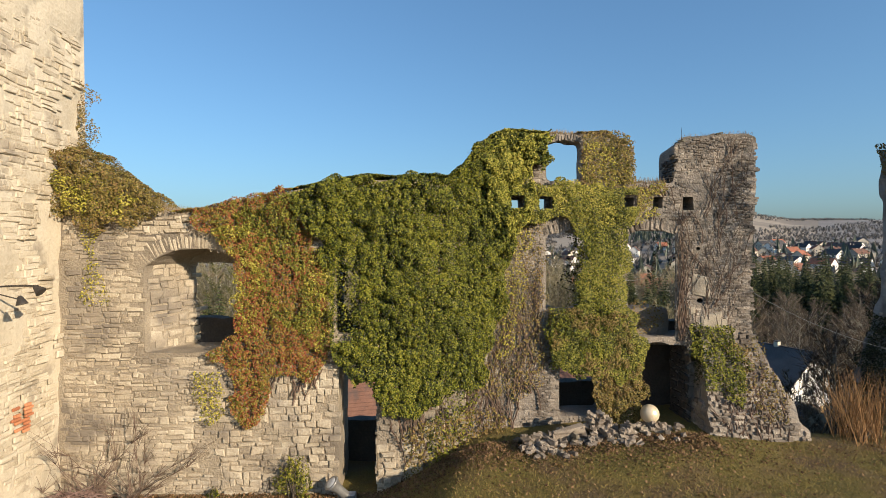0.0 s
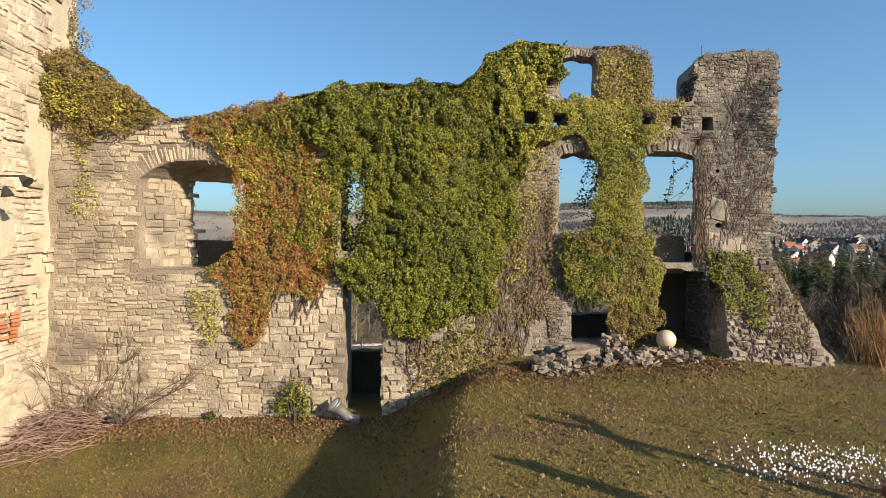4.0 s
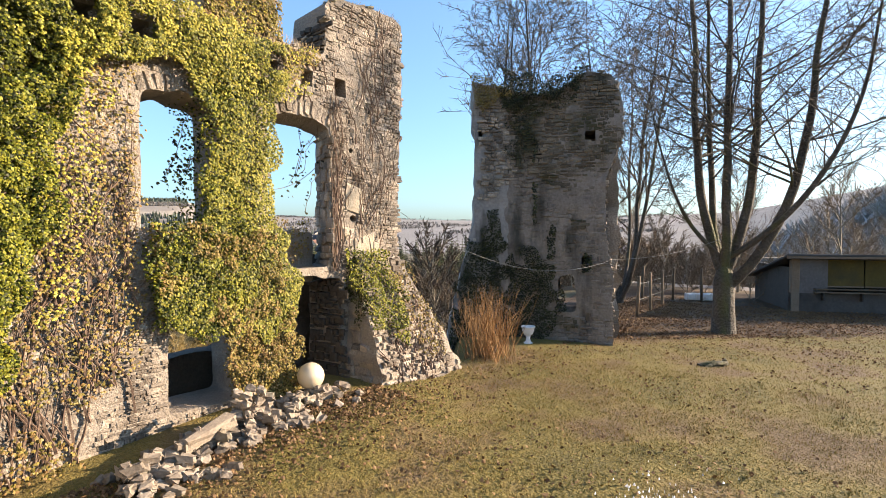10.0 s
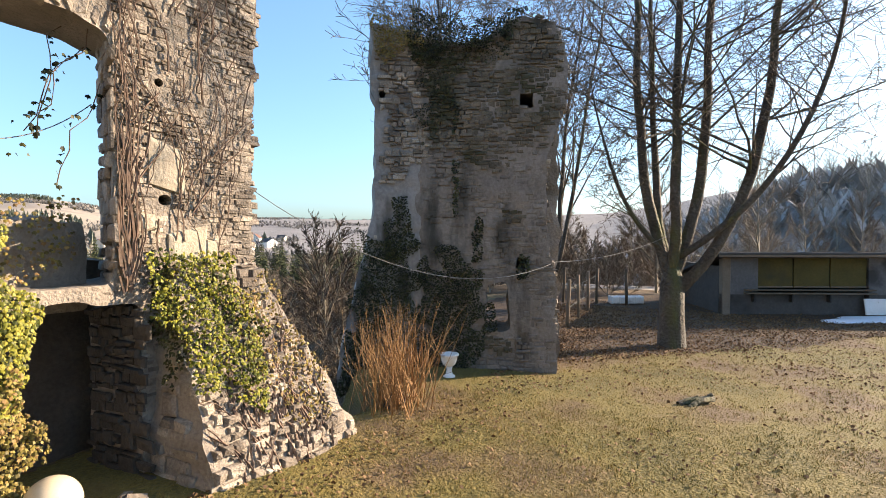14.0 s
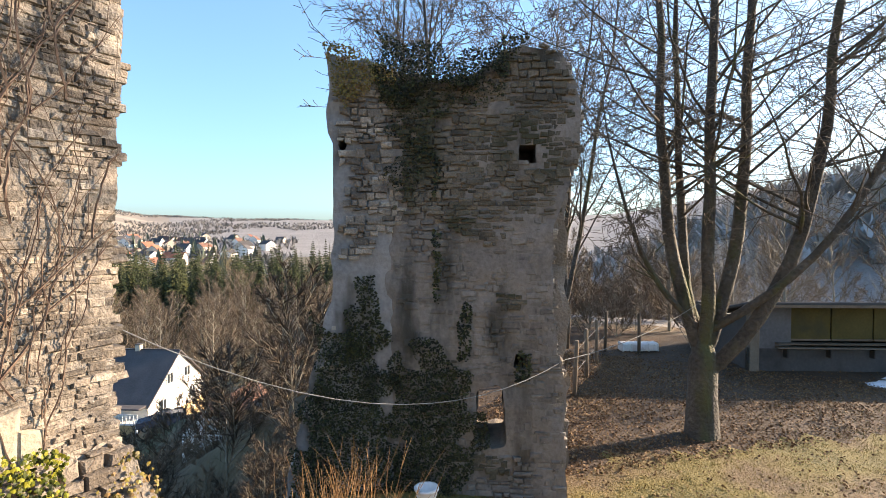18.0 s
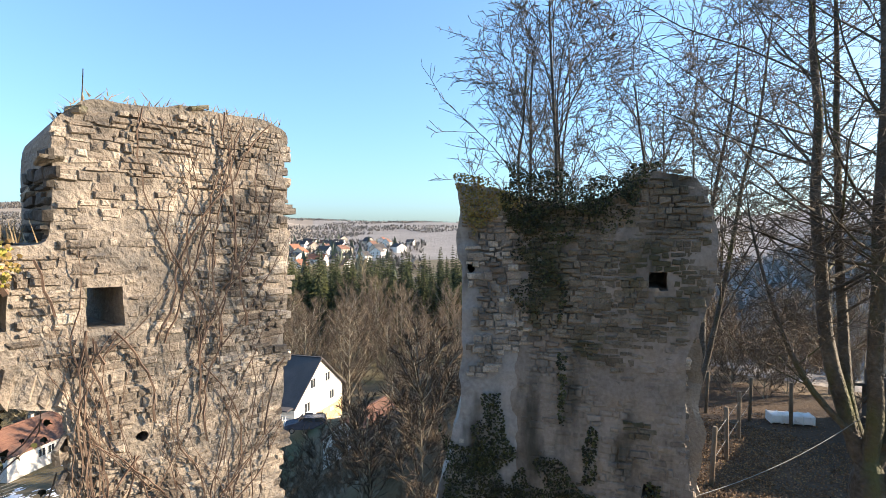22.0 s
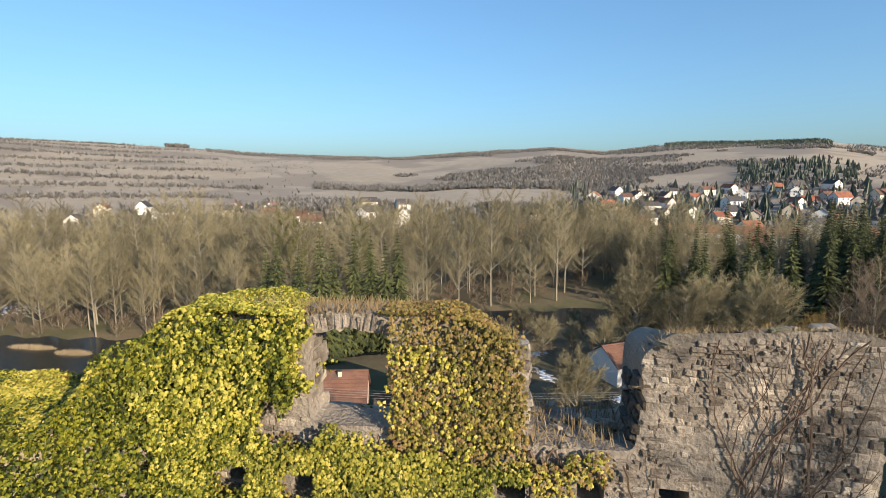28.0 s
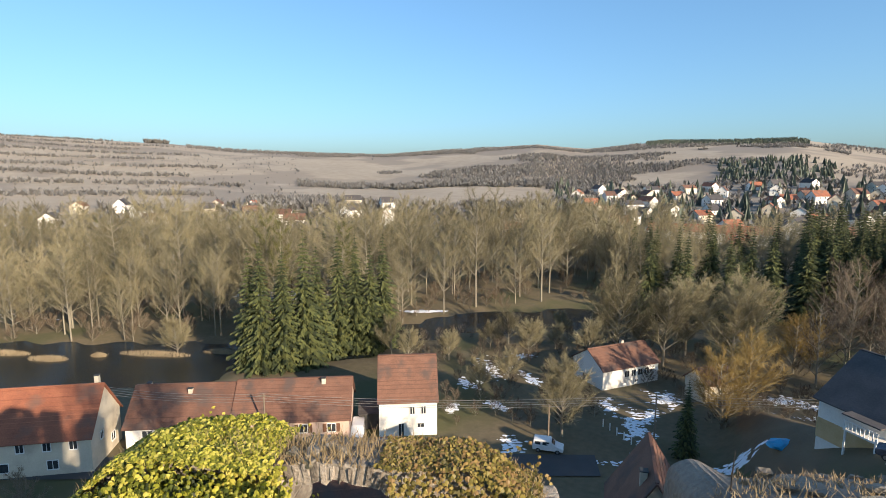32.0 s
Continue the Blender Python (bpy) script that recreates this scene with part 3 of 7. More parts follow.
pale_foot = lambda x, z: z < 1.85 and x > -2.6 + 0.35 * nz(z * 1.5, 3.0)
shown = lambda x, z: wall_keep(x, z) and off_arch(x, z) and not (x > 1.6 and z > 1.6)
masonry(curtain, -6.2, 3.2, -1.4, 6.8, lambda x, z: shown(x, z) and not pale_foot(x, z), wall_front, (STONE, STONE_PIECE), rng, course=(0.06, 0.15), width=(0.13, 0.46), proud=(0.02, 0.065), gap=0.014)
masonry(curtain, -3.0, 3.2, -1.4, 1.95, lambda x, z: shown(x, z) and pale_foot(x, z), wall_front, (STONE, STONE_PIECE), rng, near=lambda x, z: x < 1.9, limit=260, course=(0.10, 0.21), width=(0.14, 0.5), proud=(0.03, 0.09), gap=0.02)
masonry(curtain, 3.2, 10.9, -0.4, 7.5, lambda x, z: wall_keep(x, z) and off_arch(x, z), wall_front, (STONE_GREY, STONE_GREY_PIECE), rng, near=lambda x, z: x > 8.6 and z > 5.0, course=(0.038, 0.085), width=(0.06, 0.24), gap=0.009, limit=240, proud=(0.016, 0.042))
masonry(buttress, 9.0, 12.0, -0.5, 2.4, buttress_solid, buttress_front, (STONE_GREY, STONE_GREY_PIECE), rng, near=lambda x, z: z < 1.2, course=(0.06, 0.15), width=(0.09, 0.32), proud=(0.065, 0.115))


for bx, bz, bw, bh in ((9.36, 3.58, 0.46, 0.54), (9.62, 2.66, 0.5, 0.46), (9.95, 2.62, 0.2, 0.3), (9.1, 2.95, 0.24, 0.22)):      # large pale ashlar blocks let into the pier
    v, f = stone_mesh(bw, bh, 0.055, rng)
    ashlar = mesh_object("ashlar_block", v, f, PALE_ASHLAR, curtain, "pale dressed stone block")
    ashlar.matrix_basis = pose(bx, 0.0, bz)


# ---- the square tower at the wall's end ----
def tower_block(name, corners, z0, z1, mat, owner, cell=0.16, rough=0.05, top=None, batter=None):
    """Upright faces round a plan polygon, subdivided and roughened."""
    n = len(corners)
    vs, fs = [], []
    for a in range(n):
        p, q = Vector(corners[a]), Vector(corners[(a + 1) % n])
        cols, rows = max(1, int((q - p).length / cell)), int((z1 - z0) / cell)
        o = len(vs)
        out = Vector(((q - p).y, -(q - p).x)).normalized()
        for i in range(cols + 1):
            for j in range(rows + 1):
                c = p + (q - p) * i / cols
                z = z0 + (z1 - z0) * j / rows
                if top:
                    z = min(z, top(c.x, c.y))
                d = (nz(c.x * 1.7 + z, c.y * 1.7, z * 1.7) * rough + nz(c.x * 0.4, c.y * 0.4, z * 0.4) * rough * 2) if 0 < i < cols else 0
                d += batter(z) if batter else 0
                vs.append((c.x + out.x * d, c.y + out.y * d, z))
        for i in range(cols):
            for j in range(rows):
                k = o + i * (rows + 1) + j
                fs.append((k, k + rows + 1, k + rows + 2, k + 1))
    ob = mesh_object(name, vs, fs, mat, owner)
    return ob


keep_tower = thing("castle_tower", 0, 0, 0, 0, "tall square castle tower of pale sunlit rubble stone", "tower")
tower_block("tower_wall", [(-6.25, 0.2), (-11.5, 1.0), (-12.4, -6.2), (-5.9, -7.2)], -2.5, 16.0, PALE_MORTAR, keep_tower, 0.2)
part("tower_top", box(6.0, 7.0, 0.3, (-9.1, -3.0, 15.8)), PALE_MORTAR, keep_tower)


# ---- the ruined tower across the gap ----
gate_tower = thing("ruined_tower", 0, 0, 0, 0, "ruined tower shell with grey plaster, moss and ivy on top", "tower")
B0, B1 = Vector((15.25, -0.03)), Vector((16.33, -2.66))    # the plastered inner face
along = (B1 - B0).normalized()
MB = Matrix(((along.x, -along.y, 0, B0.x), (along.y, along.x, 0, B0.y), (0, 0, 1, 0), (0, 0, 0, 1)))
LB = (B1 - B0).length


def b_solid(x, z):
    top = lerp_table([(-0.3, 6.95), (0.4, 6.85), (0.9, 6.8), (1.5, 6.95), (1.9, 7.25), (2.4, 7.3), (2.75, 7.15), (2.95, 6.8)], x) + 0.08 * nz(x * 3, 7.0)
    right = LB + lerp_table([(-0.5, 0.0), (1.9, 0.0), (2.3, -0.12), (3.0, -0.2), (4.4, -0.2), (4.9, -0.02), (5.6, 0.24), (6.4, 0.18), (7.2, 0.05), (8, -0.1)], z) + 0.04 * nz(z * 3, 2.0)
    if x > right or z > top:
        return False
    if abs(x - 1.62) < 0.24 + 0.06 * nz(z * 4, 3) and 0.75 < z < 1.75 + 0.15 * nz(x * 5, 8):
        return False
    return not (hole(x, z, 2.18, 5.6, 0.14) or hole(x, z, 2.1, 2.2, 0.12))


mask_wall("plaster_wall", -0.1, 3.4, -1.2, 7.5, 0.07, b_solid, lambda x, z: 0.0, lambda x, z: 1.15, PLASTER, gate_tower, m=MB, rough=0.04, crisp=lambda x, z: abs(x - 2.15) < 0.3 and (abs(z - 5.6) < 0.25 or abs(z - 2.2) < 0.22))
C0, C1 = Vector((14.55, 0.95)), Vector((15.25, -0.03))     # the flank that turns away
al2 = (C1 - C0).normalized()
MC = Matrix(((al2.x, -al2.y, 0, C0.x), (al2.y, al2.x, 0, C0.y), (0, 0, 1, 0), (0, 0, 0, 1)))


def c_solid(x, z):
    left = lerp_table([(-5, -1.2), (0.5, -0.45), (2.0, -0.1), (3.2, 0.22), (5.4, 0.3), (6.0, 0.2), (7.4, 0.16)], z) + 0.05 * nz(z * 3, 12.0)
    return x > left and z < 7.25 - 0.25 * x + 0.08 * nz(x * 3, 4) and not hole(x, z, 0.42, 5.7, 0.1)


# Whitish flank plaster, paler still because sky light is put into its colour.
PALE_SKYLIT = material("pale_skylit_plaster", [(0.15, 0.142, 0.135), (0.24, 0.228, 0.215), (0.32, 0.305, 0.29)], 1.4, 14, bump=0.9, dist=0.02, stain=(0.06, 0.055, 0.045), stain_scale=1.6, stain_at=(0.54, 0.68), streak=0.3)
mask_wall("flank_wall", -1.4, 1.22, -6.0, 7.5, 0.07, c_solid, lambda x, z: 0.0, lambda x, z: 1.6, PALE_SKYLIT, gate_tower, m=MC, rough=0.05)
mask_wall("rear_wall", -0.2, 3.0, -5.0, 6.9, 0.14, lambda x, z: z < 6.7 + 0.2 * nz(x * 2, 1) and not (1.25 < x < 2.2 and 0.3 < z < 1.9), lambda x, z: 1.2, lambda x, z: 2.6, MORTAR_GREY, gate_tower, m=MB, rough=0.08)


masonry(keep_tower, 0.0, 7.0, -1.4, 13.5, lambda x, z: nz(x * 0.5, z * 0.5, 6) + (z - 5) * 0.05 > -0.1 or nz(x * 1.2, z * 1.2, 3) > 0.35, lambda x, z: -0.01, (PALE_STONE, PALE_STONE), rng,
        near=None, course=(0.07, 0.18), width=(0.14, 0.55), proud=(0.012, 0.055), gap=0.014,
        m=Matrix.Translation((-5.9, -7.2, 0)) @ Matrix.Rotation(math.atan2(7.4, -0.35), 4, "Z"))
# Mossy brown rubble, darkened further: the tower's shade is put into it.
MOSSY_SHADE = material("mossy_shade_rubble", [(0.045, 0.038, 0.026), (0.095, 0.078, 0.055), (0.145, 0.12, 0.088), (0.21, 0.178, 0.135)], 2.2, 34, bump=0.9, dist=0.025, per="island", var=0.3, stain=(0.045, 0.042, 0.02), stain_scale=1.1, stain_at=(0.46, 0.62))
MOSSY_SHADE_PIECE = material("mossy_shade_block", [(0.045, 0.038, 0.026), (0.095, 0.078, 0.055), (0.145, 0.12, 0.088), (0.21, 0.178, 0.135)], 2.2, 34, bump=0.9, dist=0.025, per="object", var=0.3, stain=(0.045, 0.042, 0.02), stain_scale=1.1, stain_at=(0.46, 0.62))
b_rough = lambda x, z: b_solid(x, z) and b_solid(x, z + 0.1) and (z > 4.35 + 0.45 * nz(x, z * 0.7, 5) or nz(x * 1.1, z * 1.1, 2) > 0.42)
masonry(gate_tower, 0, 3.2, -0.4, 7.3, b_rough, lambda x, z: 0.0, (MOSSY_SHADE, MOSSY_SHADE_PIECE), rng, near=lambda x, z: z > 5.2, course=(0.055, 0.12), width=(0.09, 0.3), proud=(0.03, 0.062), gap=0.012, m=MB, limit=240)
masonry(gate_tower, -1.2, 1.25, -1.0, 7.3, lambda x, z: c_solid(x, z) and c_solid(x - 0.1, z) and (z > 4.1 + 0.5 * nz(x, z, 1) or x < 0.3), lambda x, z: 0.0, (STONE_GREY, STONE_GREY_PIECE), rng, near=lambda x, z: z > 4.5, course=(0.06, 0.13), width=(0.10, 0.3), proud=(0.03, 0.07), gap=0.012, m=MC, limit=160)

STONE_THIN = material("plastered_rubble_stone", [(0.098, 0.083, 0.069), (0.175, 0.151, 0.127), (0.245, 0.215, 0.182)], 1.6, 16, bump=0.9, per="island", var=0.22, stain=(0.05, 0.046, 0.036), stain_scale=1.9, stain_at=(0.53, 0.70), streak=0.28)
masonry(gate_tower, 0, 3.2, -0.4, 6.0, lambda x, z: b_solid(x, z) and b_solid(x, z - 0.1) and not b_rough(x, z), lambda x, z: 0.0, (STONE_THIN, STONE_THIN), rng, course=(0.06, 0.14), width=(0.09, 0.32), proud=(0.012, 0.045), m=MB)

# stonework on the reveals
deep = lambda x, z: True
masonry(curtain, 0.02, 0.44, 6.3, 7.15, deep, lambda x, z: 0.0, (STONE_GREY, STONE_GREY_PIECE), rng, m=Matrix.Translation((5.38, 0.0, 0)) @ Matrix.Rotation(radians(90), 4, "Z"))
masonry(curtain, 0.02, 0.92, 2.5, 4.8, deep, lambda x, z: 0.0, (STONE_GREY, STONE_GREY_PIECE), rng, m=Matrix.Translation((5.37, 0.0, 0)) @ Matrix.Rotation(radians(90), 4, "Z"))
masonry(curtain, -0.95, -0.05, 2.35, 4.85, deep, lambda x, z: 0.0, (STONE_GREY, STONE_GREY_PIECE), rng, m=Matrix.Translation((8.74, 0.0, 0)) @ Matrix.Rotation(radians(-114), 4, "Z"))
# the pier's left side, its shade put into the stone colour
masonry(curtain, -0.85, -0.03, 6.28, 7.06, lambda x, z: z < 6.98 + 0.25 * x, lambda x, z: 0.0, (SHADE_STONE, SHADE_STONE), rng, course=(0.06, 0.13), width=(0.12, 0.34), proud=(0.03, 0.08), m=Matrix.Translation((8.67, 0.0, 0)) @ Matrix.Rotation(radians(-90), 4, "Z"))
masonry(curtain, 0.05, 1.35, 2.2, 4.15, deep, lambda x, z: 0.0, (STONE, STONE_PIECE), rng, m=Matrix.Translation((-4.25, -0.85, 0)) @ Matrix.Rotation(radians(63.4), 4, "Z"))
masonry(curtain, -1.15, -0.05, -1.3, 1.75, deep, lambda x, z: 0.0, (STONE, STONE_PIECE), rng, m=Matrix.Translation((1.18, -0.9, 0)) @ Matrix.Rotation(radians(-90), 4, "Z"))
# the niche's right side, painted with the same shade colour
masonry(curtain, -1.0, -0.02, -0.6, 2.05, deep, lambda x, z: 0.0, (SHADE_STONE, SHADE_STONE), rng, course=(0.07, 0.16), width=(0.12, 0.34), proud=(0.03, 0.07), m=Matrix.Translation((8.99, 0.0, 0)) @ Matrix.Rotation(radians(-90), 4, "Z"))
masonry(buttress, -0.05, 1.0, -0.3, 2.3, lambda x, z: x < 1.0 - z * 0.42, lambda x, z: 0.0, (STONE_GREY, STONE_GREY_PIECE), rng, proud=(0.05, 0.1), m=Matrix(((0, 1, 0.12, 9.07), (-1, 0, 0, -0.05), (0, 0, 1, 0), (0, 0, 0, 1))))


def cap_stones(owner, x0, x1, top, y0, y1, mat, seed, m=None, step=0.115, size=(0.05, 0.15), skip=None):
    """Loose and broken stones along a ruined wall top, from its front edge to its back."""
    gg = random.Random(seed)
    vs, fs = [], []
    x = x0
    while x < x1:
        y = y0(x)
        while y < y1(x):
            if gg.random() < 0.2 and not (skip and skip(x)):
                sx, sy, sz = gg.uniform(*size) * 1.2, gg.uniform(*size), gg.uniform(0.025, 0.06)
                bm = box(sx, sy, sz, bevel=min(sx, sy, sz) * 0.22)
                r = Matrix.Translation((x + gg.gauss(0, 0.03), y + gg.gauss(0, 0.04), top(x) + gg.uniform(-0.05, 0.03))) @ Euler((gg.gauss(0, 0.16), gg.gauss(0, 0.16), gg.uniform(0, 3))).to_matrix().to_4x4()
                o = len(vs)
                for v in bm.verts:
                    p = r @ (v.co + Vector((gg.uniform(-1, 1), gg.uniform(-1, 1), gg.uniform(-1, 1))) * 0.014)
                    vs.append(m @ p if m else p)
                fs += [tuple(o + v.index for v in f.verts) for f in bm.faces]
                bm.free()
            y += step * gg.uniform(0.8, 1.3)
        x += step * gg.uniform(0.8, 1.2)
    return tagged(mesh_object("capping", vs, fs, mat, owner), kind="stuff")


wtop = lambda x: lerp_table(TOP, x)
CAP = material("lichened_cap_stone", [(0.08, 0.072, 0.05), (0.15, 0.13, 0.10), (0.22, 0.19, 0.15), (0.34, 0.30, 0.24)], 2.5, 26, bump=0.8, dist=0.03, per="island", var=0.4, stain=(0.09, 0.10, 0.035), stain_scale=1.8, stain_at=(0.56, 0.68))
LEANING = Matrix(((1, 0, 0, 0), (0, 1, 0, 0), (0, -0.40, 1, 0), (0, 0, 0, 1)))
cap_stones(curtain, 8.7, 10.85, wtop, lambda x: 0.0, lambda x: 0.95, CAP, 1, m=LEANING)
cap_stones(curtain, 6.2, 7.5, wtop, lambda x: 0.02, lambda x: 0.42, CAP, 2)
cap_stones(curtain, 7.55, 8.6, lambda x: 6.26, lambda x: 0.02, lambda x: 0.9, CAP, 3)
cap_stones(curtain, 3.4, 6.2, wtop, lambda x: wall_front(x, 6) + 0.05, lambda x: 0.42, CAP, 4)
cap_stones(curtain, -6.0, -1.0, wtop, lambda x: wall_front(x, 6) + 0.03, lambda x: 0.45, CAP, 5, step=0.21)
cap_stones(gate_tower, -0.1, 2.75, lambda x: lerp_table([(-0.3, 6.95), (0.4, 6.85), (0.9, 6.8), (1.5, 6.95), (1.9, 7.25), (2.4, 7.3), (2.75, 7.15), (2.95, 6.8)], x), lambda x: 0.03, lambda x: 1.1, CAP, 6, m=MB)
cap_stones(gate_tower, 0.2, 1.2, lambda x: 7.25 - 0.25 * x, lambda x: 0.03, lambda x: 1.5, CAP, 7, m=MC)
cap_stones(buttress, 9.2, 10.7, lambda x: 2.42, lambda x: -0.1, lambda x: 0.1, CAP, 8)


def edge_stones(owner, z0, z1, at_x, y0, y1, mat, seed, m=None, reach=0.05):
    """Broken stone ends that stick out of an upright ragged edge."""
    gg = random.Random(seed)
    vs, fs = [], []
    z = z0
    while z < z1:
        h = gg.uniform(0.05, 0.11)
        y = y0
        while y < y1:
            d = gg.uniform(0.14, 0.34)
            bm = box(gg.uniform(0.2, 0.42), d * 0.94, h * 0.92, bevel=h * 0.15)
            r = Matrix.Translation((at_x(z) - 0.1 + gg.uniform(-reach, reach * 1.3), y + d / 2, z + h / 2)) @ Euler((gg.gauss(0, 0.05), gg.gauss(0, 0.06), gg.gauss(0, 0.1))).to_matrix().to_4x4()
            o = len(vs)
            for v in bm.verts:
                p = r @ (v.co + Vector((gg.uniform(-1, 1), gg.uniform(-1, 1), gg.uniform(-1, 1))) * 0.01)
                vs.append(m @ p if m else p)
            fs += [tuple(o + v.index for v in f.verts) for f in bm.faces]
            bm.free()
            y += d
        z += h
    return tagged(mesh_object("ragged_edge", vs, fs, mat, owner), kind="stuff")


edge_stones(curtain, 2.2, 7.3, lambda z: 10.74 - 0.09 * smooth01((5.8 - z) / 1.5), 0.0, 0.85, STONE_GREY, 11)
edge_stones(curtain, 6.3, 7.1, lambda z: 7.5 + 0.06, 0.02, 0.42, STONE_GREY, 12, reach=0.02)
edge_stones(gate_tower, -0.3, 7.0, lambda z: LB - 0.09 + lerp_table([(-0.5, 0.0), (1.9, 0.0), (2.3, -0.12), (3.0, -0.2), (4.4, -0.2), (4.9, -0.02), (5.6, 0.24), (6.4, 0.18), (7.2, 0.05), (8, -0.1)], z), 0.02, 1.1, STONE_GREY, 13, m=MB)


# ---- ivy, creeper and vines on the masonry ----
LEAF = [(0, -0.5), (0.42, -0.32), (0.5, 0.12), (0.16, 0.2), (0, 0.62), (-0.16, 0.2), (-0.5, 0.12), (-0.42, -0.32)]


def add_leaf(verts, faces, p, out, size, g, wild=1.0):
    """One lobed leaf, folded along its midrib, hanging with its face turned to out."""
    n = (out + Vector((g.gauss(0, 0.6), g.gauss(0, 0.5), g.gauss(0.15, 0.5))) * wild).normalized()
    down = Vector((g.gauss(0, 0.4), g.gauss(0, 0.3), -1))
    d = (down - n * down.dot(n)).normalized()
    s = d.cross(n)
    o, f = len(verts), g.uniform(0.05, 0.25)
    for a, b in LEAF:
        verts.append(p + (s * a + d * b) * size - n * abs(a) * size * f * 2)
    faces.append((o, o + 1, o + 2, o + 3, o + 4))
    faces.append((o, o + 4, o + 5, o + 6, o + 7))


def tuft(x, z, cell, seed):
    """The nearest shoot's middle on a shaken grid, and how far out of its tuft the place lies (1 at the rim)."""
    best = None
    i0, j0 = math.floor(x / cell), math.floor(z / cell)
    for i in (i0 - 1, i0, i0 + 1):
        for j in (j0 - 1, j0, j0 + 1):
            a = noise.cell_vector(Vector((i + 0.5, j + 0.5, seed + 0.5)))
            px, pz = (i + 0.5 + (a.x - 0.5) * 0.8) * cell, (j + 0.5 + (a.y - 0.5) * 0.8) * cell
            d = math.hypot(x - px, z - pz)
            if best is None or d < best[2]:
                best = (px, pz, d)
    return best[0], best[1], min(1.0, best[2] / (cell * 0.68))


def near_hole(x, z):
    return any(abs(x - a) < 0.18 and -0.14 < z - b < 0.18 for a, b in PUTLOGS) or abs(x - 5.12) < 0.12 and abs(z - 6.45) < 0.22


LEAF_SIZE = (0.026, 0.049)


def ivy(label, poly, density, mat, depth, seed, size=LEAF_SIZE, front=None, m=None, ragged=0.25, keep=None, behind=0.0, clump=1.6, cell=0.34):
    g = random.Random(seed)
    front = front or wall_front
    xs, zs = [p[0] for p in poly], [p[1] for p in poly]
    area = (max(xs) - min(xs)) * (max(zs) - min(zs))
    verts, faces = [], []
    for _ in range(int(area * density * (5.6 if size == LEAF_SIZE else 3.3))):
        x, z = g.uniform(min(xs) - ragged, max(xs) + ragged), g.uniform(min(zs) - ragged, max(zs) + ragged)
        u = ragged * nz(x * 2.2, z * 2.2, seed), ragged * nz(x * 2.2, z * 2.2, seed + 40)
        if not in_poly(poly, x + u[0], z + u[1]):
            continue
        lump = 0.5 + 0.5 * nz(x * clump, z * clump, seed * 0.7) + 0.25 * nz(x * 4.5, z * 4.5, seed * 0.3)
        cx, cz, far = (x, z, 0.5) if not cell else tuft(x, z, cell, seed) if nz(x * 0.9, z * 0.9, seed + 9) > -0.08 else tuft(x, z, cell * 0.55, seed)
        dome = math.sqrt(max(0.0, 1 - far * far))
        if (lump < 0.06 or dome < 0.25) and g.random() < 0.45 or keep and not keep(x, z, g) or near_hole(x, z) and m is None:
            continue
        y = front(x, z) - 0.03 - (depth * 0.62 * max(0.05, lump) + min(0.2, depth * 0.45) * dome) * (1 - g.random() ** 3 * 0.8)
        if behind and g.random() < behind:
            y = front(x, z) + g.random() * 0.9
        p = Vector((x, y, z))
        out = Vector(((x - cx) / (cell or 1) * 0.7, -1.0, 0.25 + (z - cz) / (cell or 1) * 0.7))
        if m:
            p, out = m @ p, (m.to_3x3() @ out)
        add_leaf(verts, faces, p, out, g.uniform(*size), g, 0.9 if cell else 0.55)
    ob = mesh_object("ivy", verts, faces, mat)
    return tagged(ob, label, "ivy", kind="stuff")


SLIT = lambda x, z, g: not (0.2 < x < 0.85 and 2.45 < z < 4.45) or g.random() < (0.5 if x > 0.62 or z > 4.1 else 0.12)
ivy("dense dark green ivy covering the middle of the wall", [(-0.9, 5.97), (0.4, 6.26), (2.9, 6.33), (3.25, 6.63), (3.65, 7.12), (4.2, 7.4), (5.3, 7.45), (5.38, 6.7), (4.9, 6.3), (4.5, 5.6), (4.55, 4.5), (4.3, 3.2), (4.0, 2.2), (3.75, 1.2),
     (3.2, 1.25), (2.6, 0.9), (2.0, 0.65), (1.35, 0.75), (0.95, 1.4), (0.2, 1.9), (0.12, 2.6), (0.12, 4.0), (-0.35, 5.0)], 900, IVY_GREEN, 0.5, 11, keep=SLIT)
ivy("russet and yellow creeper over the wall beside the window", [(-3.0, 5.6), (-1.8, 5.82), (-0.9, 6.02), (-0.3, 5.0), (0.14, 4.0), (0.14, 2.1), (-0.3, 1.65), (-1.2, 1.5), (-1.45, 0.6), (-1.8, 0.35), (-2.2, 0.7), (-2.15, 1.7), (-2.75, 2.2), (-2.0, 2.7),
     (-2.05, 4.3), (-2.4, 4.7), (-3.0, 5.2)], 560, IVY_RED, 0.3, 12, clump=1.1)
ivy("olive ivy through the russet creeper", [(-2.2, 5.4), (-0.9, 5.9), (-0.2, 4.8), (0.1, 3.6), (-0.4, 2.4), (-1.2, 3.0), (-1.9, 4.4)], 420, IVY_OLIVE, 0.34, 71, clump=1.0, keep=lambda x, z, g: nz(x * 1.6, z * 1.3, 23) > -0.05)
ivy("yellow-green ivy edging the creeper", [(-2.5, 5.1), (-1.7, 5.3), (-1.4, 4.2), (-1.6, 2.6), (-2.05, 2.7), (-2.05, 4.2)], 420, IVY_YELLOW, 0.32, 13)
ivy("yellow-green ivy edging the creeper", [(-0.5, 4.6), (0.14, 4.6), (0.14, 2.4), (-0.2, 2.2)], 420, IVY_YELLOW, 0.32, 14)
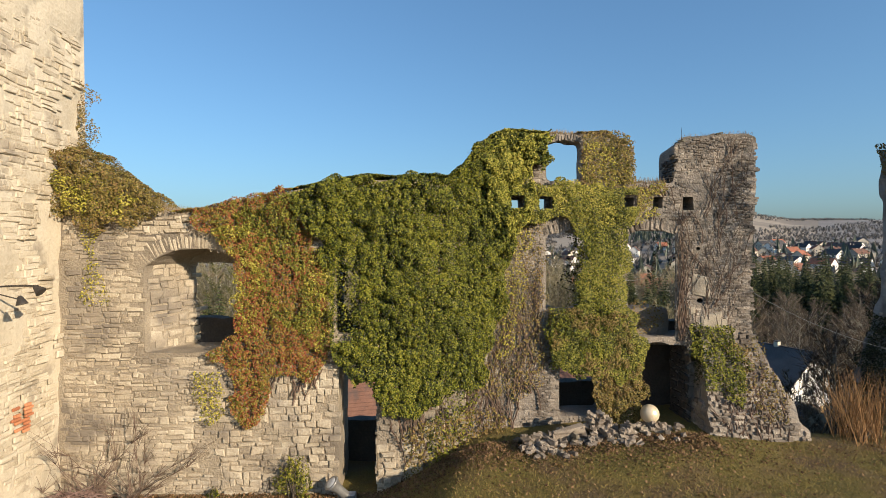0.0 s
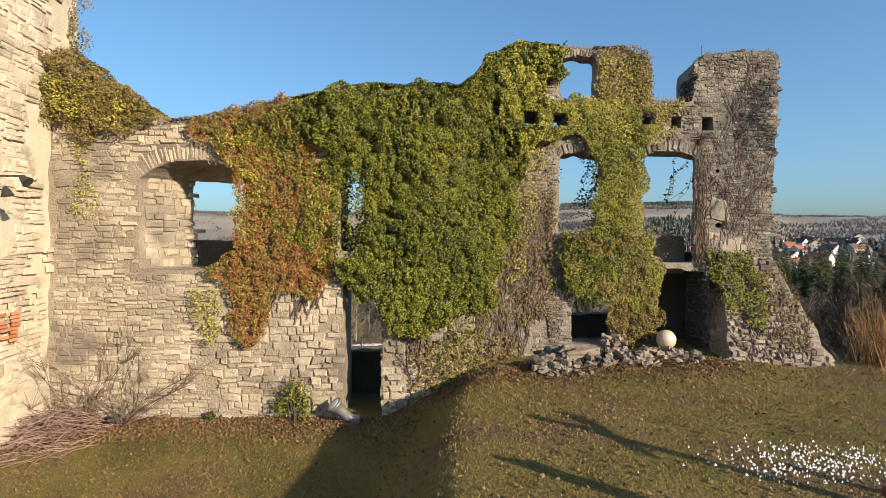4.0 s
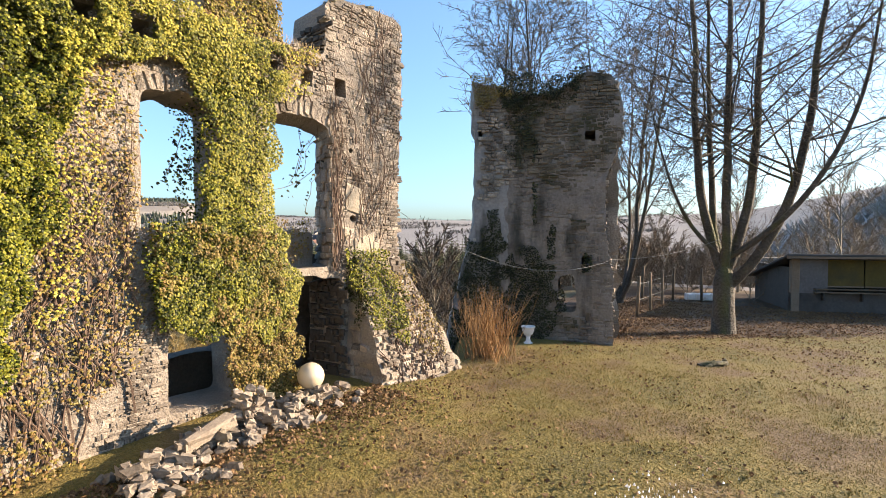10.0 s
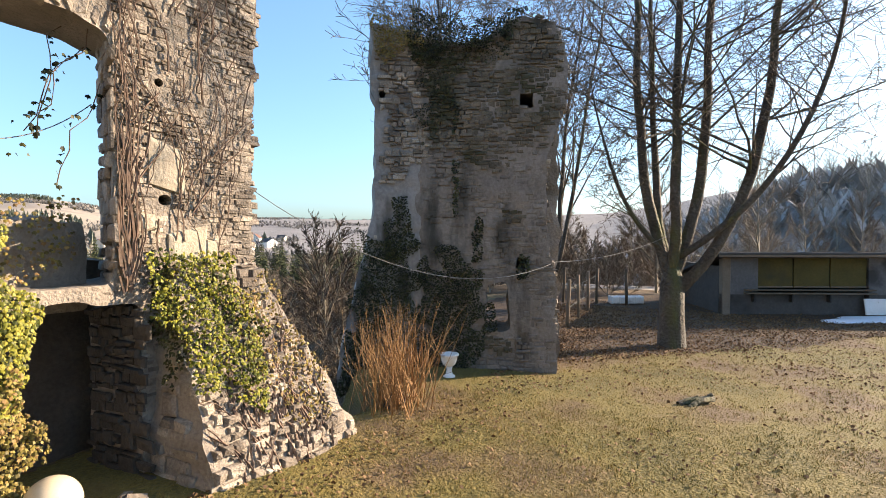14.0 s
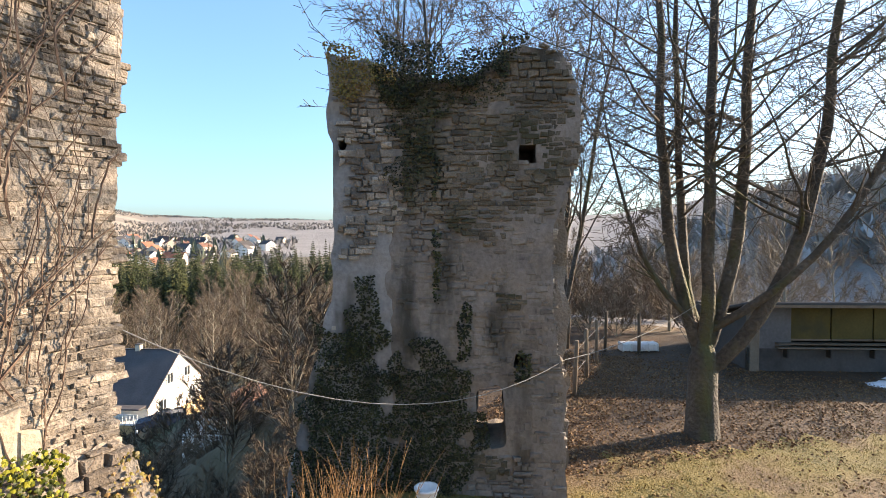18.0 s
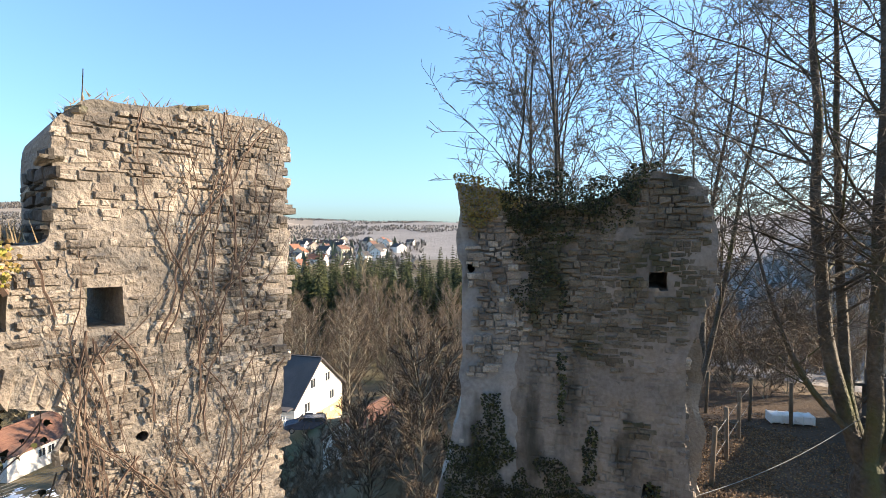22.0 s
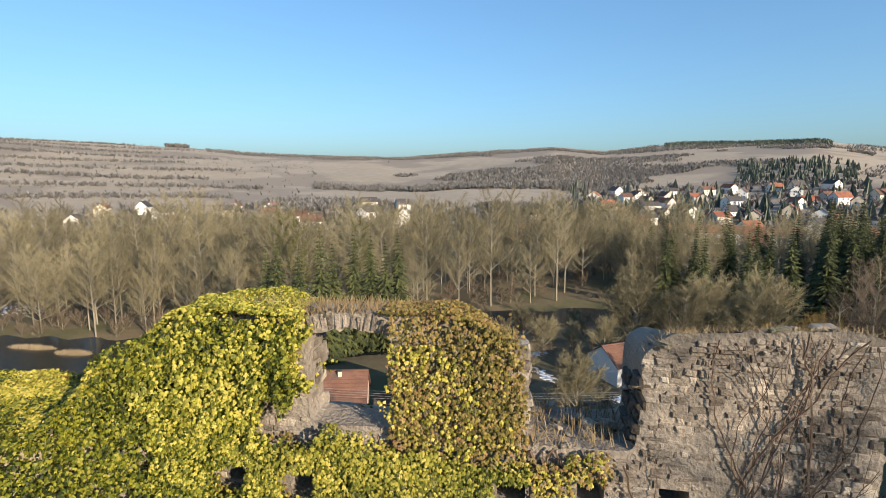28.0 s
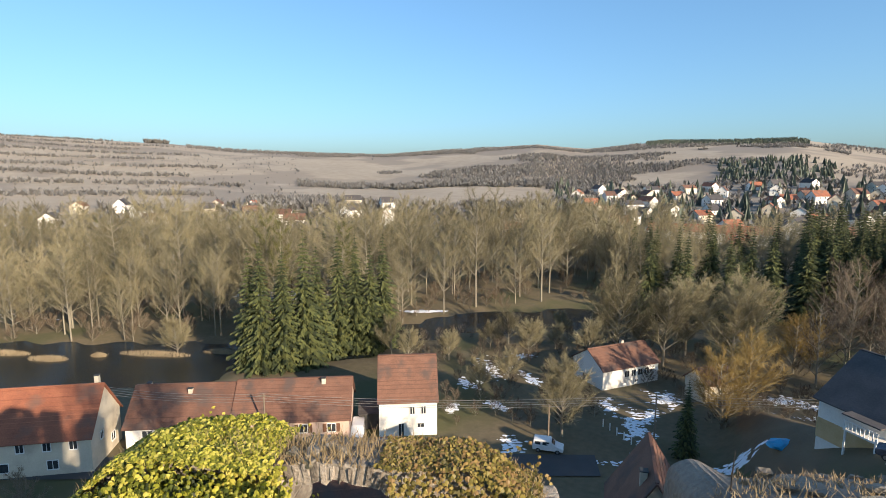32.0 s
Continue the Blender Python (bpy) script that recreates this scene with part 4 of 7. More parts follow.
ivy("yellow-green ivy on the window column", [(4.55, 6.0), (5.4, 6.25), (6.3, 6.22), (7.6, 6.2), (7.7, 5.6), (7.4, 5.1), (7.42, 3.2), (7.75, 2.6), (7.9, 1.9), (7.7, 1.2), (7.2, 1.0), (6.7, 1.5), (6.1, 1.4), (5.55, 1.8), (5.45, 2.7), (6.1, 3.1),
     (6.45, 4.9), (5.9, 5.3), (4.9, 5.2)], 760, IVY_OLIVE, 0.34, 15, behind=0.06, cell=0)
ivy("yellow ivy over the band under the top window", [(4.55, 6.05), (5.4, 6.25), (6.3, 6.22), (7.6, 6.2), (7.5, 5.3), (6.6, 5.0), (5.9, 5.4), (4.7, 5.3)], 330, IVY_YELLOW, 0.3, 79, cell=0, keep=lambda x, z, g: nz(x * 2.4, z * 2.4, 61) > -0.15)
ivy("thin yellow ivy over the band between the windows", [(7.4, 6.2), (8.35, 6.1), (8.3, 5.4), (7.4, 5.2)], 330, IVY_YELLOW, 0.2, 29, cell=0)
ivy("thin brown ivy over the band between the windows", [(6.2, 6.25), (8.45, 6.2), (8.4, 5.9), (7.6, 5.2), (6.3, 5.5)], 260, IVY_BROWN, 0.2, 75, cell=0)
ivy("green ivy in the shade of the window column", [(6.1, 5.0), (6.75, 5.1), (6.9, 2.0), (5.5, 1.6), (5.45, 2.9), (6.15, 3.2)], 480, IVY_GREEN, 0.4, 16, behind=0.3)
ivy("lime-yellow ivy on the gable stub of the wall", [(3.75, 7.2), (4.2, 7.42), (5.5, 7.5), (5.52, 6.75), (5.15, 6.75), (5.1, 6.25), (4.95, 5.3), (4.5, 4.7), (4.05, 5.2), (3.8, 6.4)], 1100, IVY_LIME, 0.62, 17, cell=0.3, behind=0.12)
ivy("green ivy through the lime-yellow ivy of the stub", [(3.6, 7.0), (4.1, 7.35), (4.6, 7.3), (4.4, 5.6), (4.0, 5.0)], 330, IVY_OLIVE, 0.64, 93, cell=0.3)
ivy("withered creeper hanging round the lower opening", [(5.4, 3.0), (7.5, 3.0), (7.7, 1.2), (7.4, 0.3), (6.7, 0.3), (6.5, 1.5), (5.9, 1.5), (5.5, 2.0)], 600, IVY_BROWN, 0.4, 73)
ivy("green ivy hanging round the lower opening", [(5.35, 3.1), (6.9, 3.1), (6.9, 1.6), (6.2, 1.3), (5.4, 1.9)], 460, IVY_GREEN, 0.42, 74)
ivy("faded brown ivy on the stub beside the top window", [(6.3, 7.45), (7.1, 7.55), (7.55, 7.3), (7.6, 6.2), (6.3, 6.2)], 300, IVY_BROWN, 0.2, 18, cell=0, ragged=0.08)
ivy("faded yellow ivy on the stub beside the top window", [(6.35, 7.2), (7.3, 7.1), (7.52, 6.2), (6.35, 6.2)], 270, IVY_YELLOW, 0.22, 28, cell=0)
ivy("thin faded ivy on bare masonry between the openings", [(4.2, 6.0), (5.35, 6.2), (5.35, 1.2), (4.6, 0.6), (3.6, 1.0), (4.2, 3.0)], 95, IVY_BROWN, 0.14, 19, clump=2.4, cell=0)
ivy("yellow ivy trailing over bare masonry", [(4.2, 6.0), (5.0, 6.0), (4.95, 4.0), (4.6, 2.2), (4.0, 1.6), (4.2, 3.0)], 120, IVY_YELLOW, 0.18, 30, clump=2.4, cell=0)
ivy("withered creeper at the column's foot", [(6.7, 1.6), (7.7, 1.6), (8.0, 0.1), (6.6, -0.1)], 760, IVY_BROWN, 0.4, 20)
ivy("golden ivy mound on the broken wall top by the tower", [(-6.3, 6.95), (-5.5, 6.85), (-4.9, 6.4), (-4.2, 5.95), (-3.5, 5.6), (-3.9, 5.35), (-4.6, 5.1), (-5.3, 5.05), (-6.1, 5.5)], 700, IVY_BROWN, 0.5, 21)
ivy("yellow ivy mound on the broken wall top by the tower", [(-6.2, 6.4), (-5.3, 6.3), (-4.2, 5.75), (-4.7, 5.25), (-6.1, 5.6)], 420, IVY_YELLOW, 0.5, 22)
ivy("thin strings of yellow ivy hanging from the wall top", [(-5.75, 5.2), (-5.4, 5.2), (-5.15, 3.3), (-5.6, 3.2)], 180, IVY_YELLOW, 0.1, 23)
ivy("small yellow bush rooted in the wall", [(-3.1, 1.7), (-2.5, 1.8), (-2.3, 0.7), (-2.8, 0.5)], 300, IVY_YELLOW, 0.3, 24)
ivy("green ivy hanging over the buttress", [(8.98, 2.58), (9.9, 2.55), (10.3, 2.0), (10.25, 1.2), (9.9, 0.7), (9.6, 0.9), (9.15, 1.2)], 520, IVY_GREEN, 0.34, 25, front=buttress_front)
ivy("dry brown ivy trailing down the buttress", [(9.7, 2.3), (10.7, 2.2), (11.1, 1.0), (10.9, 0.3), (10.2, 0.5)], 170, IVY_BROWN, 0.2, 94, front=buttress_front)
ivy("brambles and ivy at the wall's foot", [(1.8, 0.4), (3.4, 0.8), (4.5, 0.4), (4.6, -0.1), (3.6, -0.6), (1.9, -1.0)], 230, IVY_BROWN, 0.6, 26, size=(0.03, 0.055))
ivy("brambles and ivy at the wall's foot", [(2.3, 0.5), (3.2, 1.3), (3.7, 1.0), (3.4, -0.2), (2.4, -0.6)], 220, IVY_GREEN, 0.6, 27, size=(0.03, 0.055))
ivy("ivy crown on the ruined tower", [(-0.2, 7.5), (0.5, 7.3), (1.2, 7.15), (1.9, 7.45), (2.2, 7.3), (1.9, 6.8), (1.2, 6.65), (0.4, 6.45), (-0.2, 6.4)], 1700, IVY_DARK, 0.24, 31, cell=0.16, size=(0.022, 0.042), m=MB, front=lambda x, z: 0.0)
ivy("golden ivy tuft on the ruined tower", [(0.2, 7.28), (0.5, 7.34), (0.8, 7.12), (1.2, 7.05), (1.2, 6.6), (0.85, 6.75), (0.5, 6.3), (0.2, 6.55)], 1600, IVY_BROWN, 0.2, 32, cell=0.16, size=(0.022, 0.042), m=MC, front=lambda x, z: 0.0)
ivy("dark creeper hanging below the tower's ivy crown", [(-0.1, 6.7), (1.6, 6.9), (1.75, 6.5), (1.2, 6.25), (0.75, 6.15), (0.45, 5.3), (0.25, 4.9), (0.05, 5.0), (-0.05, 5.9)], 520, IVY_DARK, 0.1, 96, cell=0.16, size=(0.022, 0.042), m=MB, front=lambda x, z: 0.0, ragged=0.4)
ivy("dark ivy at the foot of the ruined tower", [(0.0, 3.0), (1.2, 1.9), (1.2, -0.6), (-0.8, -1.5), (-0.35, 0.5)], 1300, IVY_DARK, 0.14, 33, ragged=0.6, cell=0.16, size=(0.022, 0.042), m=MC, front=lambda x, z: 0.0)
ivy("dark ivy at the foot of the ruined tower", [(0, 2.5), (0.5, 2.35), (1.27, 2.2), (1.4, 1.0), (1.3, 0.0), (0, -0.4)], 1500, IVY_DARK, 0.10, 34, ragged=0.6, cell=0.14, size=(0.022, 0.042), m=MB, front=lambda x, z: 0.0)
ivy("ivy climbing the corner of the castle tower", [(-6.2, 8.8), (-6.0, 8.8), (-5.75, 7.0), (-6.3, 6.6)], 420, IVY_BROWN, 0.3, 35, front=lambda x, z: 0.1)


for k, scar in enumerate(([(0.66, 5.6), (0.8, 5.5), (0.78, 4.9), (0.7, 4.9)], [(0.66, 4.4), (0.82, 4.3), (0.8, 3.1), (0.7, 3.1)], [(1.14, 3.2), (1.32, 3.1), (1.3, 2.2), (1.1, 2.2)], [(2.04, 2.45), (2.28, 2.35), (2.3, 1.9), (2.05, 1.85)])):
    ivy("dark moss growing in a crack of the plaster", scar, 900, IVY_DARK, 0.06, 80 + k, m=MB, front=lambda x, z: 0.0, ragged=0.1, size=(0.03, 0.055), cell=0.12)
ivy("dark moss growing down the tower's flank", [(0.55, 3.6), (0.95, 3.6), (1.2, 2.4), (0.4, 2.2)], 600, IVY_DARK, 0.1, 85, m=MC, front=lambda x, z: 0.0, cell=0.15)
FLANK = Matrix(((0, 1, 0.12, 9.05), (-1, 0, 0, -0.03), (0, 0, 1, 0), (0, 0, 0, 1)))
# Leaf colour darker than the front's green: this side's shade is in it.
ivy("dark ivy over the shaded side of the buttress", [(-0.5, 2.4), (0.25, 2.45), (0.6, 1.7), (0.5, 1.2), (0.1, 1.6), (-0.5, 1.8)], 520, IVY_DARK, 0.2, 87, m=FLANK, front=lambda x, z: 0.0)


ivy("brambles over the low parapet in the window", [(7.5, 3.15), (8.6, 3.2), (8.6, 2.4), (7.5, 2.4)], 160, IVY_BROWN, 0.12, 88, front=lambda x, z: 0.48, cell=0)
g = random.Random(89)
vs, fs, lv, lf = [], [], [], []
for x0, z0, y0 in ((8.62, 4.95, 0.15), (8.66, 4.8, 0.3), (8.5, 4.98, 0.4), (8.7, 4.4, 0.1), (5.42, 4.8, 0.2), (6.5, 4.9, 0.3), (6.55, 4.6, 0.2), (6.45, 4.95, 0.5), (0.75, 4.5, -0.6), (0.7, 4.55, -0.4), (0.6, 4.6, -0.5)):      # strands hanging into the windows
    p, run = Vector((x0, y0, z0)), []
    for i in range(8):
        run.append(p.copy())
        p = p + Vector((-0.07 * (x0 > 6 or x0 < 1) + g.gauss(0, 0.05), g.gauss(0, 0.03), -g.uniform(0.08, 0.2)))
        for _ in range(5 if x0 < 7 else 2):
            add_leaf(lv, lf, p + Vector((g.gauss(0, 0.06), g.gauss(0, 0.05), g.gauss(0, 0.05))), Vector((0, -1, 0.3)), g.uniform(0.04, 0.07), g)
    tube(vs, fs, run, [0.006] * 8, 4)
tagged(mesh_object("vines", vs, fs, VINE), "bare vine strands hanging into the window openings", "vines", kind="stuff")
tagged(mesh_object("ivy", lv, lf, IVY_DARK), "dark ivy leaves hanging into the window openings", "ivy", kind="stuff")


# Blackish leaves added to fill the slit with the dark of its shade.
ivy("blackish ivy filling the narrow slit window, shade put into its colour", [(0.18, 3.35), (0.5, 3.1), (0.85, 3.4), (0.85, 2.4), (0.18, 2.4)], 700, IVY_DARK, 0.3, 76, front=lambda x, z: -0.35, ragged=0.12, cell=0)
ivy("blackish ivy round the narrow slit window, shade put into its colour", [(0.6, 4.5), (0.9, 4.5), (0.9, 3.2), (0.72, 3.2)], 500, IVY_DARK, 0.3, 77, front=lambda x, z: -0.35, ragged=0.12, cell=0)
ivy("blackish ivy round the narrow slit window, shade put into its colour", [(0.15, 4.4), (0.32, 4.2), (0.3, 3.0), (0.15, 3.0)], 500, IVY_DARK, 0.3, 78, front=lambda x, z: -0.35, ragged=0.1, cell=0)


ivy("yellow ivy round the edge of the top window", [(4.95, 7.5), (5.42, 7.5), (5.4, 6.75), (4.95, 6.75)], 620, IVY_YELLOW, 0.26, 91, ragged=0.05, cell=0)
ivy("brown ivy round the broken edge of the stub", [(7.2, 7.35), (7.62, 7.25), (7.64, 6.2), (7.2, 6.2)], 460, IVY_BROWN, 0.2, 92, ragged=0.06, cell=0, behind=0.3)


def ivy_top(label, x0, x1, y0, y1, n, mat, seed, lift=0.3, size=LEAF_SIZE):
    """Ivy growing over the wall's top, from the front edge to the back."""
    gg = random.Random(seed)
    vs, fs = [], []
    for _ in range(n * 5):
        x, y = gg.uniform(x0, x1), gg.uniform(y0, y1)
        lump = max(0.0, 0.45 + 0.6 * nz(x * 1.5, y * 1.5, seed) + 0.3 * nz(x * 4, y * 4, seed))
        edge_ = smooth01((x - x0) / 0.3) * smooth01((x1 - x) / 0.3)
        z = lerp_table(TOP, x) + 0.04 + lift * lump * edge_ * (1 - gg.random() ** 2 * 0.6)
        add_leaf(vs, fs, Vector((x, y, z)), Vector((nz(x * 3, y * 3) * 0.6, -0.45, 1)), gg.uniform(*size), gg)
    return tagged(mesh_object("ivy", vs, fs, mat), label, "ivy", kind="stuff")


ivy_top("yellow-green ivy mounded over the wall's high stub", 3.4, 5.35, -0.25, 0.5, 1700, IVY_LIME, 61, 0.2)
ivy_top("green ivy over the wall's top", -0.8, 3.4, -1.0, 0.75, 4200, IVY_GREEN, 62, 0.12)
ivy_top("yellow ivy over the wall's top", 0.0, 3.6, -0.8, 0.75, 2600, IVY_YELLOW, 63, 0.13)
ivy_top("russet creeper over the wall's top", -3.6, -0.6, -1.0, 0.4, 1500, IVY_RED, 64, 0.12)
ivy_top("faded brown ivy over the wall's stub", 6.2, 7.5, -0.1, 0.42, 420, IVY_BROWN, 65, 0.08)
ivy_top("golden ivy mound on the wall top by the tower", -6.2, -4.0, -1.0, 0.4, 1600, IVY_BROWN, 66, 0.35)
g = random.Random(67)
vs, fs = [], []
for _ in range(3600):      # dry grass and stalks on the wall tops
    x = g.choice((g.uniform(5.3, 8.6), g.uniform(8.7, 10.7), g.uniform(5.3, 7.5), g.uniform(-4.4, -2.0), g.uniform(3.4, 5.3)))
    y, z = g.uniform(wall_front(x, 6) - 0.05, 0.42 if x < 7.52 else 0.9), lerp_table(TOP, x) if x < 7.52 or x > 8.66 else 6.26
    if x > 8.66:
        z -= 0.4 * y
    h = g.uniform(0.03, 0.13) if 5.2 < x < 7.5 else g.uniform(0.02, 0.07) if x > 8.66 else g.uniform(0.05, 0.2)
    a, b = g.uniform(0, 6.28), g.uniform(0.0, 0.12)
    o = len(vs)
    vs += [(x - 0.006, y, z - 0.02), (x + 0.006, y, z - 0.02), (x + math.cos(a) * b, y + math.sin(a) * b, z + h)]
    fs.append((o, o + 1, o + 2))
STRAW = material("dry_straw_stalk", [(0.16, 0.115, 0.06), (0.26, 0.19, 0.10), (0.34, 0.26, 0.15)], 1, 9, bump=0, per="island", var=0.5)
tagged(mesh_object("dry_grass", vs, fs, STRAW), "dry straw-coloured grass on the ruined wall tops", "grass", kind="stuff")


def vines(name, label, starts, reach, front, seed, mat=VINE, r0=0.02, wander=0.5, keep=None):
    """Bare climbing stems that wander up the face and fork."""
    g = random.Random(seed)
    verts, faces = [], []

    def climb(x, z, dx, dz, r, length):
        pts, rad, n = [], [], int(length / 0.12)
        for i in range(n):
            pts.append(Vector((x, front(x, z) - 0.05 - 0.03 * g.random(), z)))
            rad.append(r * (1 - 0.75 * i / n))
            dx = dx * 0.9 + g.gauss(0, 0.018) * wander
            x, z = x + dx, z + dz * g.uniform(0.7, 1.1)
            if keep and not keep(x, z):
                break
            if i > 3 and r > 0.005 and g.random() < 0.09:
                climb(x, z, dx + g.uniform(-0.06, 0.06), dz, rad[-1] * 0.7, length * 0.5)
        if len(pts) > 2:
            tube(verts, faces, pts, rad, 4)
    for x, z in starts(g):
        climb(x, z, g.uniform(-0.03, 0.03), 0.11, r0 * g.uniform(0.6, 1.3), reach * g.uniform(0.5, 1.1))
    return tagged(mesh_object(name, verts, faces, mat), label, "vines", kind="stuff")


vines("vines", "bare grey climbing stems spread over the pier", lambda g: [(g.uniform(8.62, 10.3), g.uniform(2.2, 3.6)) for _ in range(24)] + [(g.uniform(8.6, 10.5), g.uniform(3.6, 6.0)) for _ in range(18)], 4.6, wall_front, 41, r0=0.0112, wander=1.2, keep=wall_solid)
vines("vines", "thick bare stems rising beside the tall window", lambda g: [(g.uniform(8.6, 8.95), g.uniform(2.2, 2.5)) for _ in range(22)], 3.4, wall_front, 42, r0=0.018, keep=wall_solid)
vines("vines", "dry stems beneath the ivy", lambda g: [(g.uniform(1.7, 4.6), g.uniform(-0.6, 0.3)) for _ in range(60)], 2.6, wall_front, 43, wander=1.0)
vines("vines", "dry stems on the stub of the wall", lambda g: [(g.uniform(6.4, 8.4), g.uniform(5.1, 6.2)) for _ in range(26)], 1.6, wall_front, 44, wander=1.6, keep=wall_solid)
vines("vines", "dry stems under the russet creeper", lambda g: [(g.uniform(-1.9, 0.0), g.uniform(0.9, 1.6)) for _ in range(40)], 1.8, wall_front, 45, wander=1.0)
vines("vines", "dry stems over the buttress", lambda g: [(g.uniform(9.4, 11.0), g.uniform(0.0, 0.8)) for _ in range(40)], 2.0, buttress_front, 46, wander=1.8, keep=buttress_solid)
vines("vines", "dry stems between the openings", lambda g: [(g.uniform(4.0, 5.3), g.uniform(0.4, 2.5)) for _ in range(34)], 3.0, wall_front, 47, wander=1.2, keep=wall_solid)


# ---- trees ----
def bare_tree(name, seed, height, r0, stems=1, fork=0.2, spread=0.35, levels=3, count=(7, 6, 5), droop=0.0, mats=(BARK, TWIG), twig=0.006, sides=(8, 5, 4, 3), lean=0.0, reach=0.42, plan=(), thin=0.45):
    """A leafless tree: trunk and limbs in one mesh, twigs in another; both under an Empty at its foot."""
    g = random.Random(seed)
    wood, fine = ([], []), ([], [])

    def grow(p, d, length, r, level, path=None):
        n = max(4, int(8 - level))
        if level == 0 and stems > 1:
            n = 14
        pts, rad = [p.copy()], [r]
        for i in range(0 if path else n):
            rise = (0.26 if stems > 1 else 0.05) if level == 0 else (0.05 if level == 1 else -droop)
            if level == 0 and stems > 1:      # the stems swing out of the fork and then stand upright
                rise = 0.36 if i < 6 else 0.2
            d = (d + Vector((g.gauss(0, 0.05 if level == 0 else 0.11), g.gauss(0, 0.07 if level == 0 else 0.11), g.gauss(rise, 0.05)))).normalized()
            p = p + d * length / n
            pts.append(p.copy())
            rad.append(max(twig, r * (1 - ((0.8 if stems > 1 else 0.55) if level == 0 else 0.8) * (i + 1) / n)))
        if path:
            pts, n = path, len(path) - 1
            rad = [max(twig, r * (1 - 0.85 * (i / n) ** 1.2)) for i in range(n + 1)]
            d = (pts[-1] - pts[-3]).normalized()
        v, f = wood if level < 2 else fine
        tube(v, f, pts, rad, sides[min(level, 3)])
        if level >= levels:
            return
        k = count[level]
        for c in range(k):
            t = g.uniform(0.30 if level == 0 else 0.15, 1.0) if c else 1.0
            i = min(n - 1, int(t * n))
            q = pts[i].lerp(pts[i + 1], t * n - i) if i < n else pts[-1]
            side = Vector((g.gauss(0, 1), g.gauss(0, 1), g.gauss(0.1, 0.4)))
            side = (side - d * side.dot(d)).normalized()
            a = spread * g.uniform(0.7, 1.5) * (1.0 if level == 0 else 1.4)
            nd = (d * math.cos(a) + side * math.sin(a)).normalized()
            grow(q, nd, length * reach * g.uniform(0.75, 1.45), rad[min(i, n)] * (thin if level == 0 else 0.5), level + 1)
    foot = new(name)
    if stems == 1:
        grow(Vector((0, 0, -0.3)), Vector((lean, 0, 1)).normalized(), height * 0.75, r0, 0)
    else:
        tube(*wood, [Vector((0, 0, -0.3)), Vector((0, 0, 0.15)), Vector((0.02, 0.01, fork * 0.5)), Vector((0, 0, fork)), Vector((0, 0, fork + 0.7))], [r0 * 1.5, r0 * 1.15, r0, r0 * 0.95, r0 * 0.4], 12)
        for dx, dy, z0, r, top in plan:
            path = []
            for i in range(19):
                h = (top - z0) * (i / 18) ** 1.25
                k = 1 - math.exp(-h / (1.5 if abs(dy) < 1.5 else 1.9))
                path.append(Vector((dx * k * (1 + 0.03 * h) + 0.1 * nz(h * 0.5, dx * 9, 1) * min(1, h), dy * k * (1 + 0.03 * h) + 0.1 * nz(h * 0.5, dy * 9, 4) * min(1, h), z0 + h)))
            grow(path[0], Vector((0, 0, 1)), top - z0, r, 0, path)
        for s in range(0 if plan else stems):
            a = 2 * math.pi * (s + g.uniform(-0.3, 0.3)) / stems
            lean_s = g.uniform(0.35, 0.6) if s % 3 else g.uniform(0.9, 1.15)
            grow(Vector((math.cos(a) * r0 * 0.5, math.sin(a) * r0 * 0.5, fork * g.uniform(0.6, 1.15))), Vector((math.cos(a) * lean_s, math.sin(a) * lean_s, 1)).normalized(), (height - fork) * g.uniform(0.7, 1.0), r0 * g.uniform(0.42, 0.6), 0)
    mesh_object("trunk", wood[0], wood[1], mats[0], foot, smooth=True)
    mesh_object("twig_crown", fine[0], fine[1], mats[1], foot, smooth=True)
    return foot


big = bare_tree("tree", 5, 16.0, 0.32, stems=7, plan=((0.0, 0.8, 1.9, 0.165, 15), (0.45, 0.55, 2.1, 0.125, 14), (-0.35, -0.1, 2.0, 0.16, 15.5), (0.35, -0.7, 1.9, 0.165, 15.5), (0.1, -2.0, 1.45, 0.17, 14), (-0.9, 1.9, 2.4, 0.075, 7.5), (-0.4, -3.2, 2.4, 0.10, 11)), thin=0.3, fork=1.75, spread=0.95, count=(28, 9, 6), droop=0.06, twig=0.0065, reach=0.29)
big.matrix_world = pose(20.9, -4.55, -0.3, 0, 0, 0)
tagged(big, "tall leafless lime tree with many upright stems on the lawn", "tree")
t2 = bare_tree("tree", 8, 15.0, 0.22, stems=5, fork=1.2, spread=0.6, count=(16, 10, 7), droop=0.02, twig=0.009, reach=0.27)
t2.matrix_world = pose(26.0, 0.6, -1.3)
tagged(t2, "leafless tree behind the ruined tower", "tree")
t3 = bare_tree("tree", 9, 14.5, 0.20, stems=5, fork=1.0, spread=0.55, count=(18, 10, 7), droop=0.02, twig=0.009, reach=0.25)
t3.matrix_world = pose(23.2, 4.2, ground(23.2, 4.2))
tagged(t3, "leafless tree behind the ruined tower", "tree")


# ---- loose things in the yard ----
def rocky(seed, sx, sy, sz, bevel=0.02, jit=0.03):
    g = random.Random(seed)
    bm = box(sx, sy, sz, bevel=bevel)
    for v in bm.verts:
        v.co += Vector((g.uniform(-jit, jit), g.uniform(-jit, jit), g.uniform(-jit, jit)))
    return bm


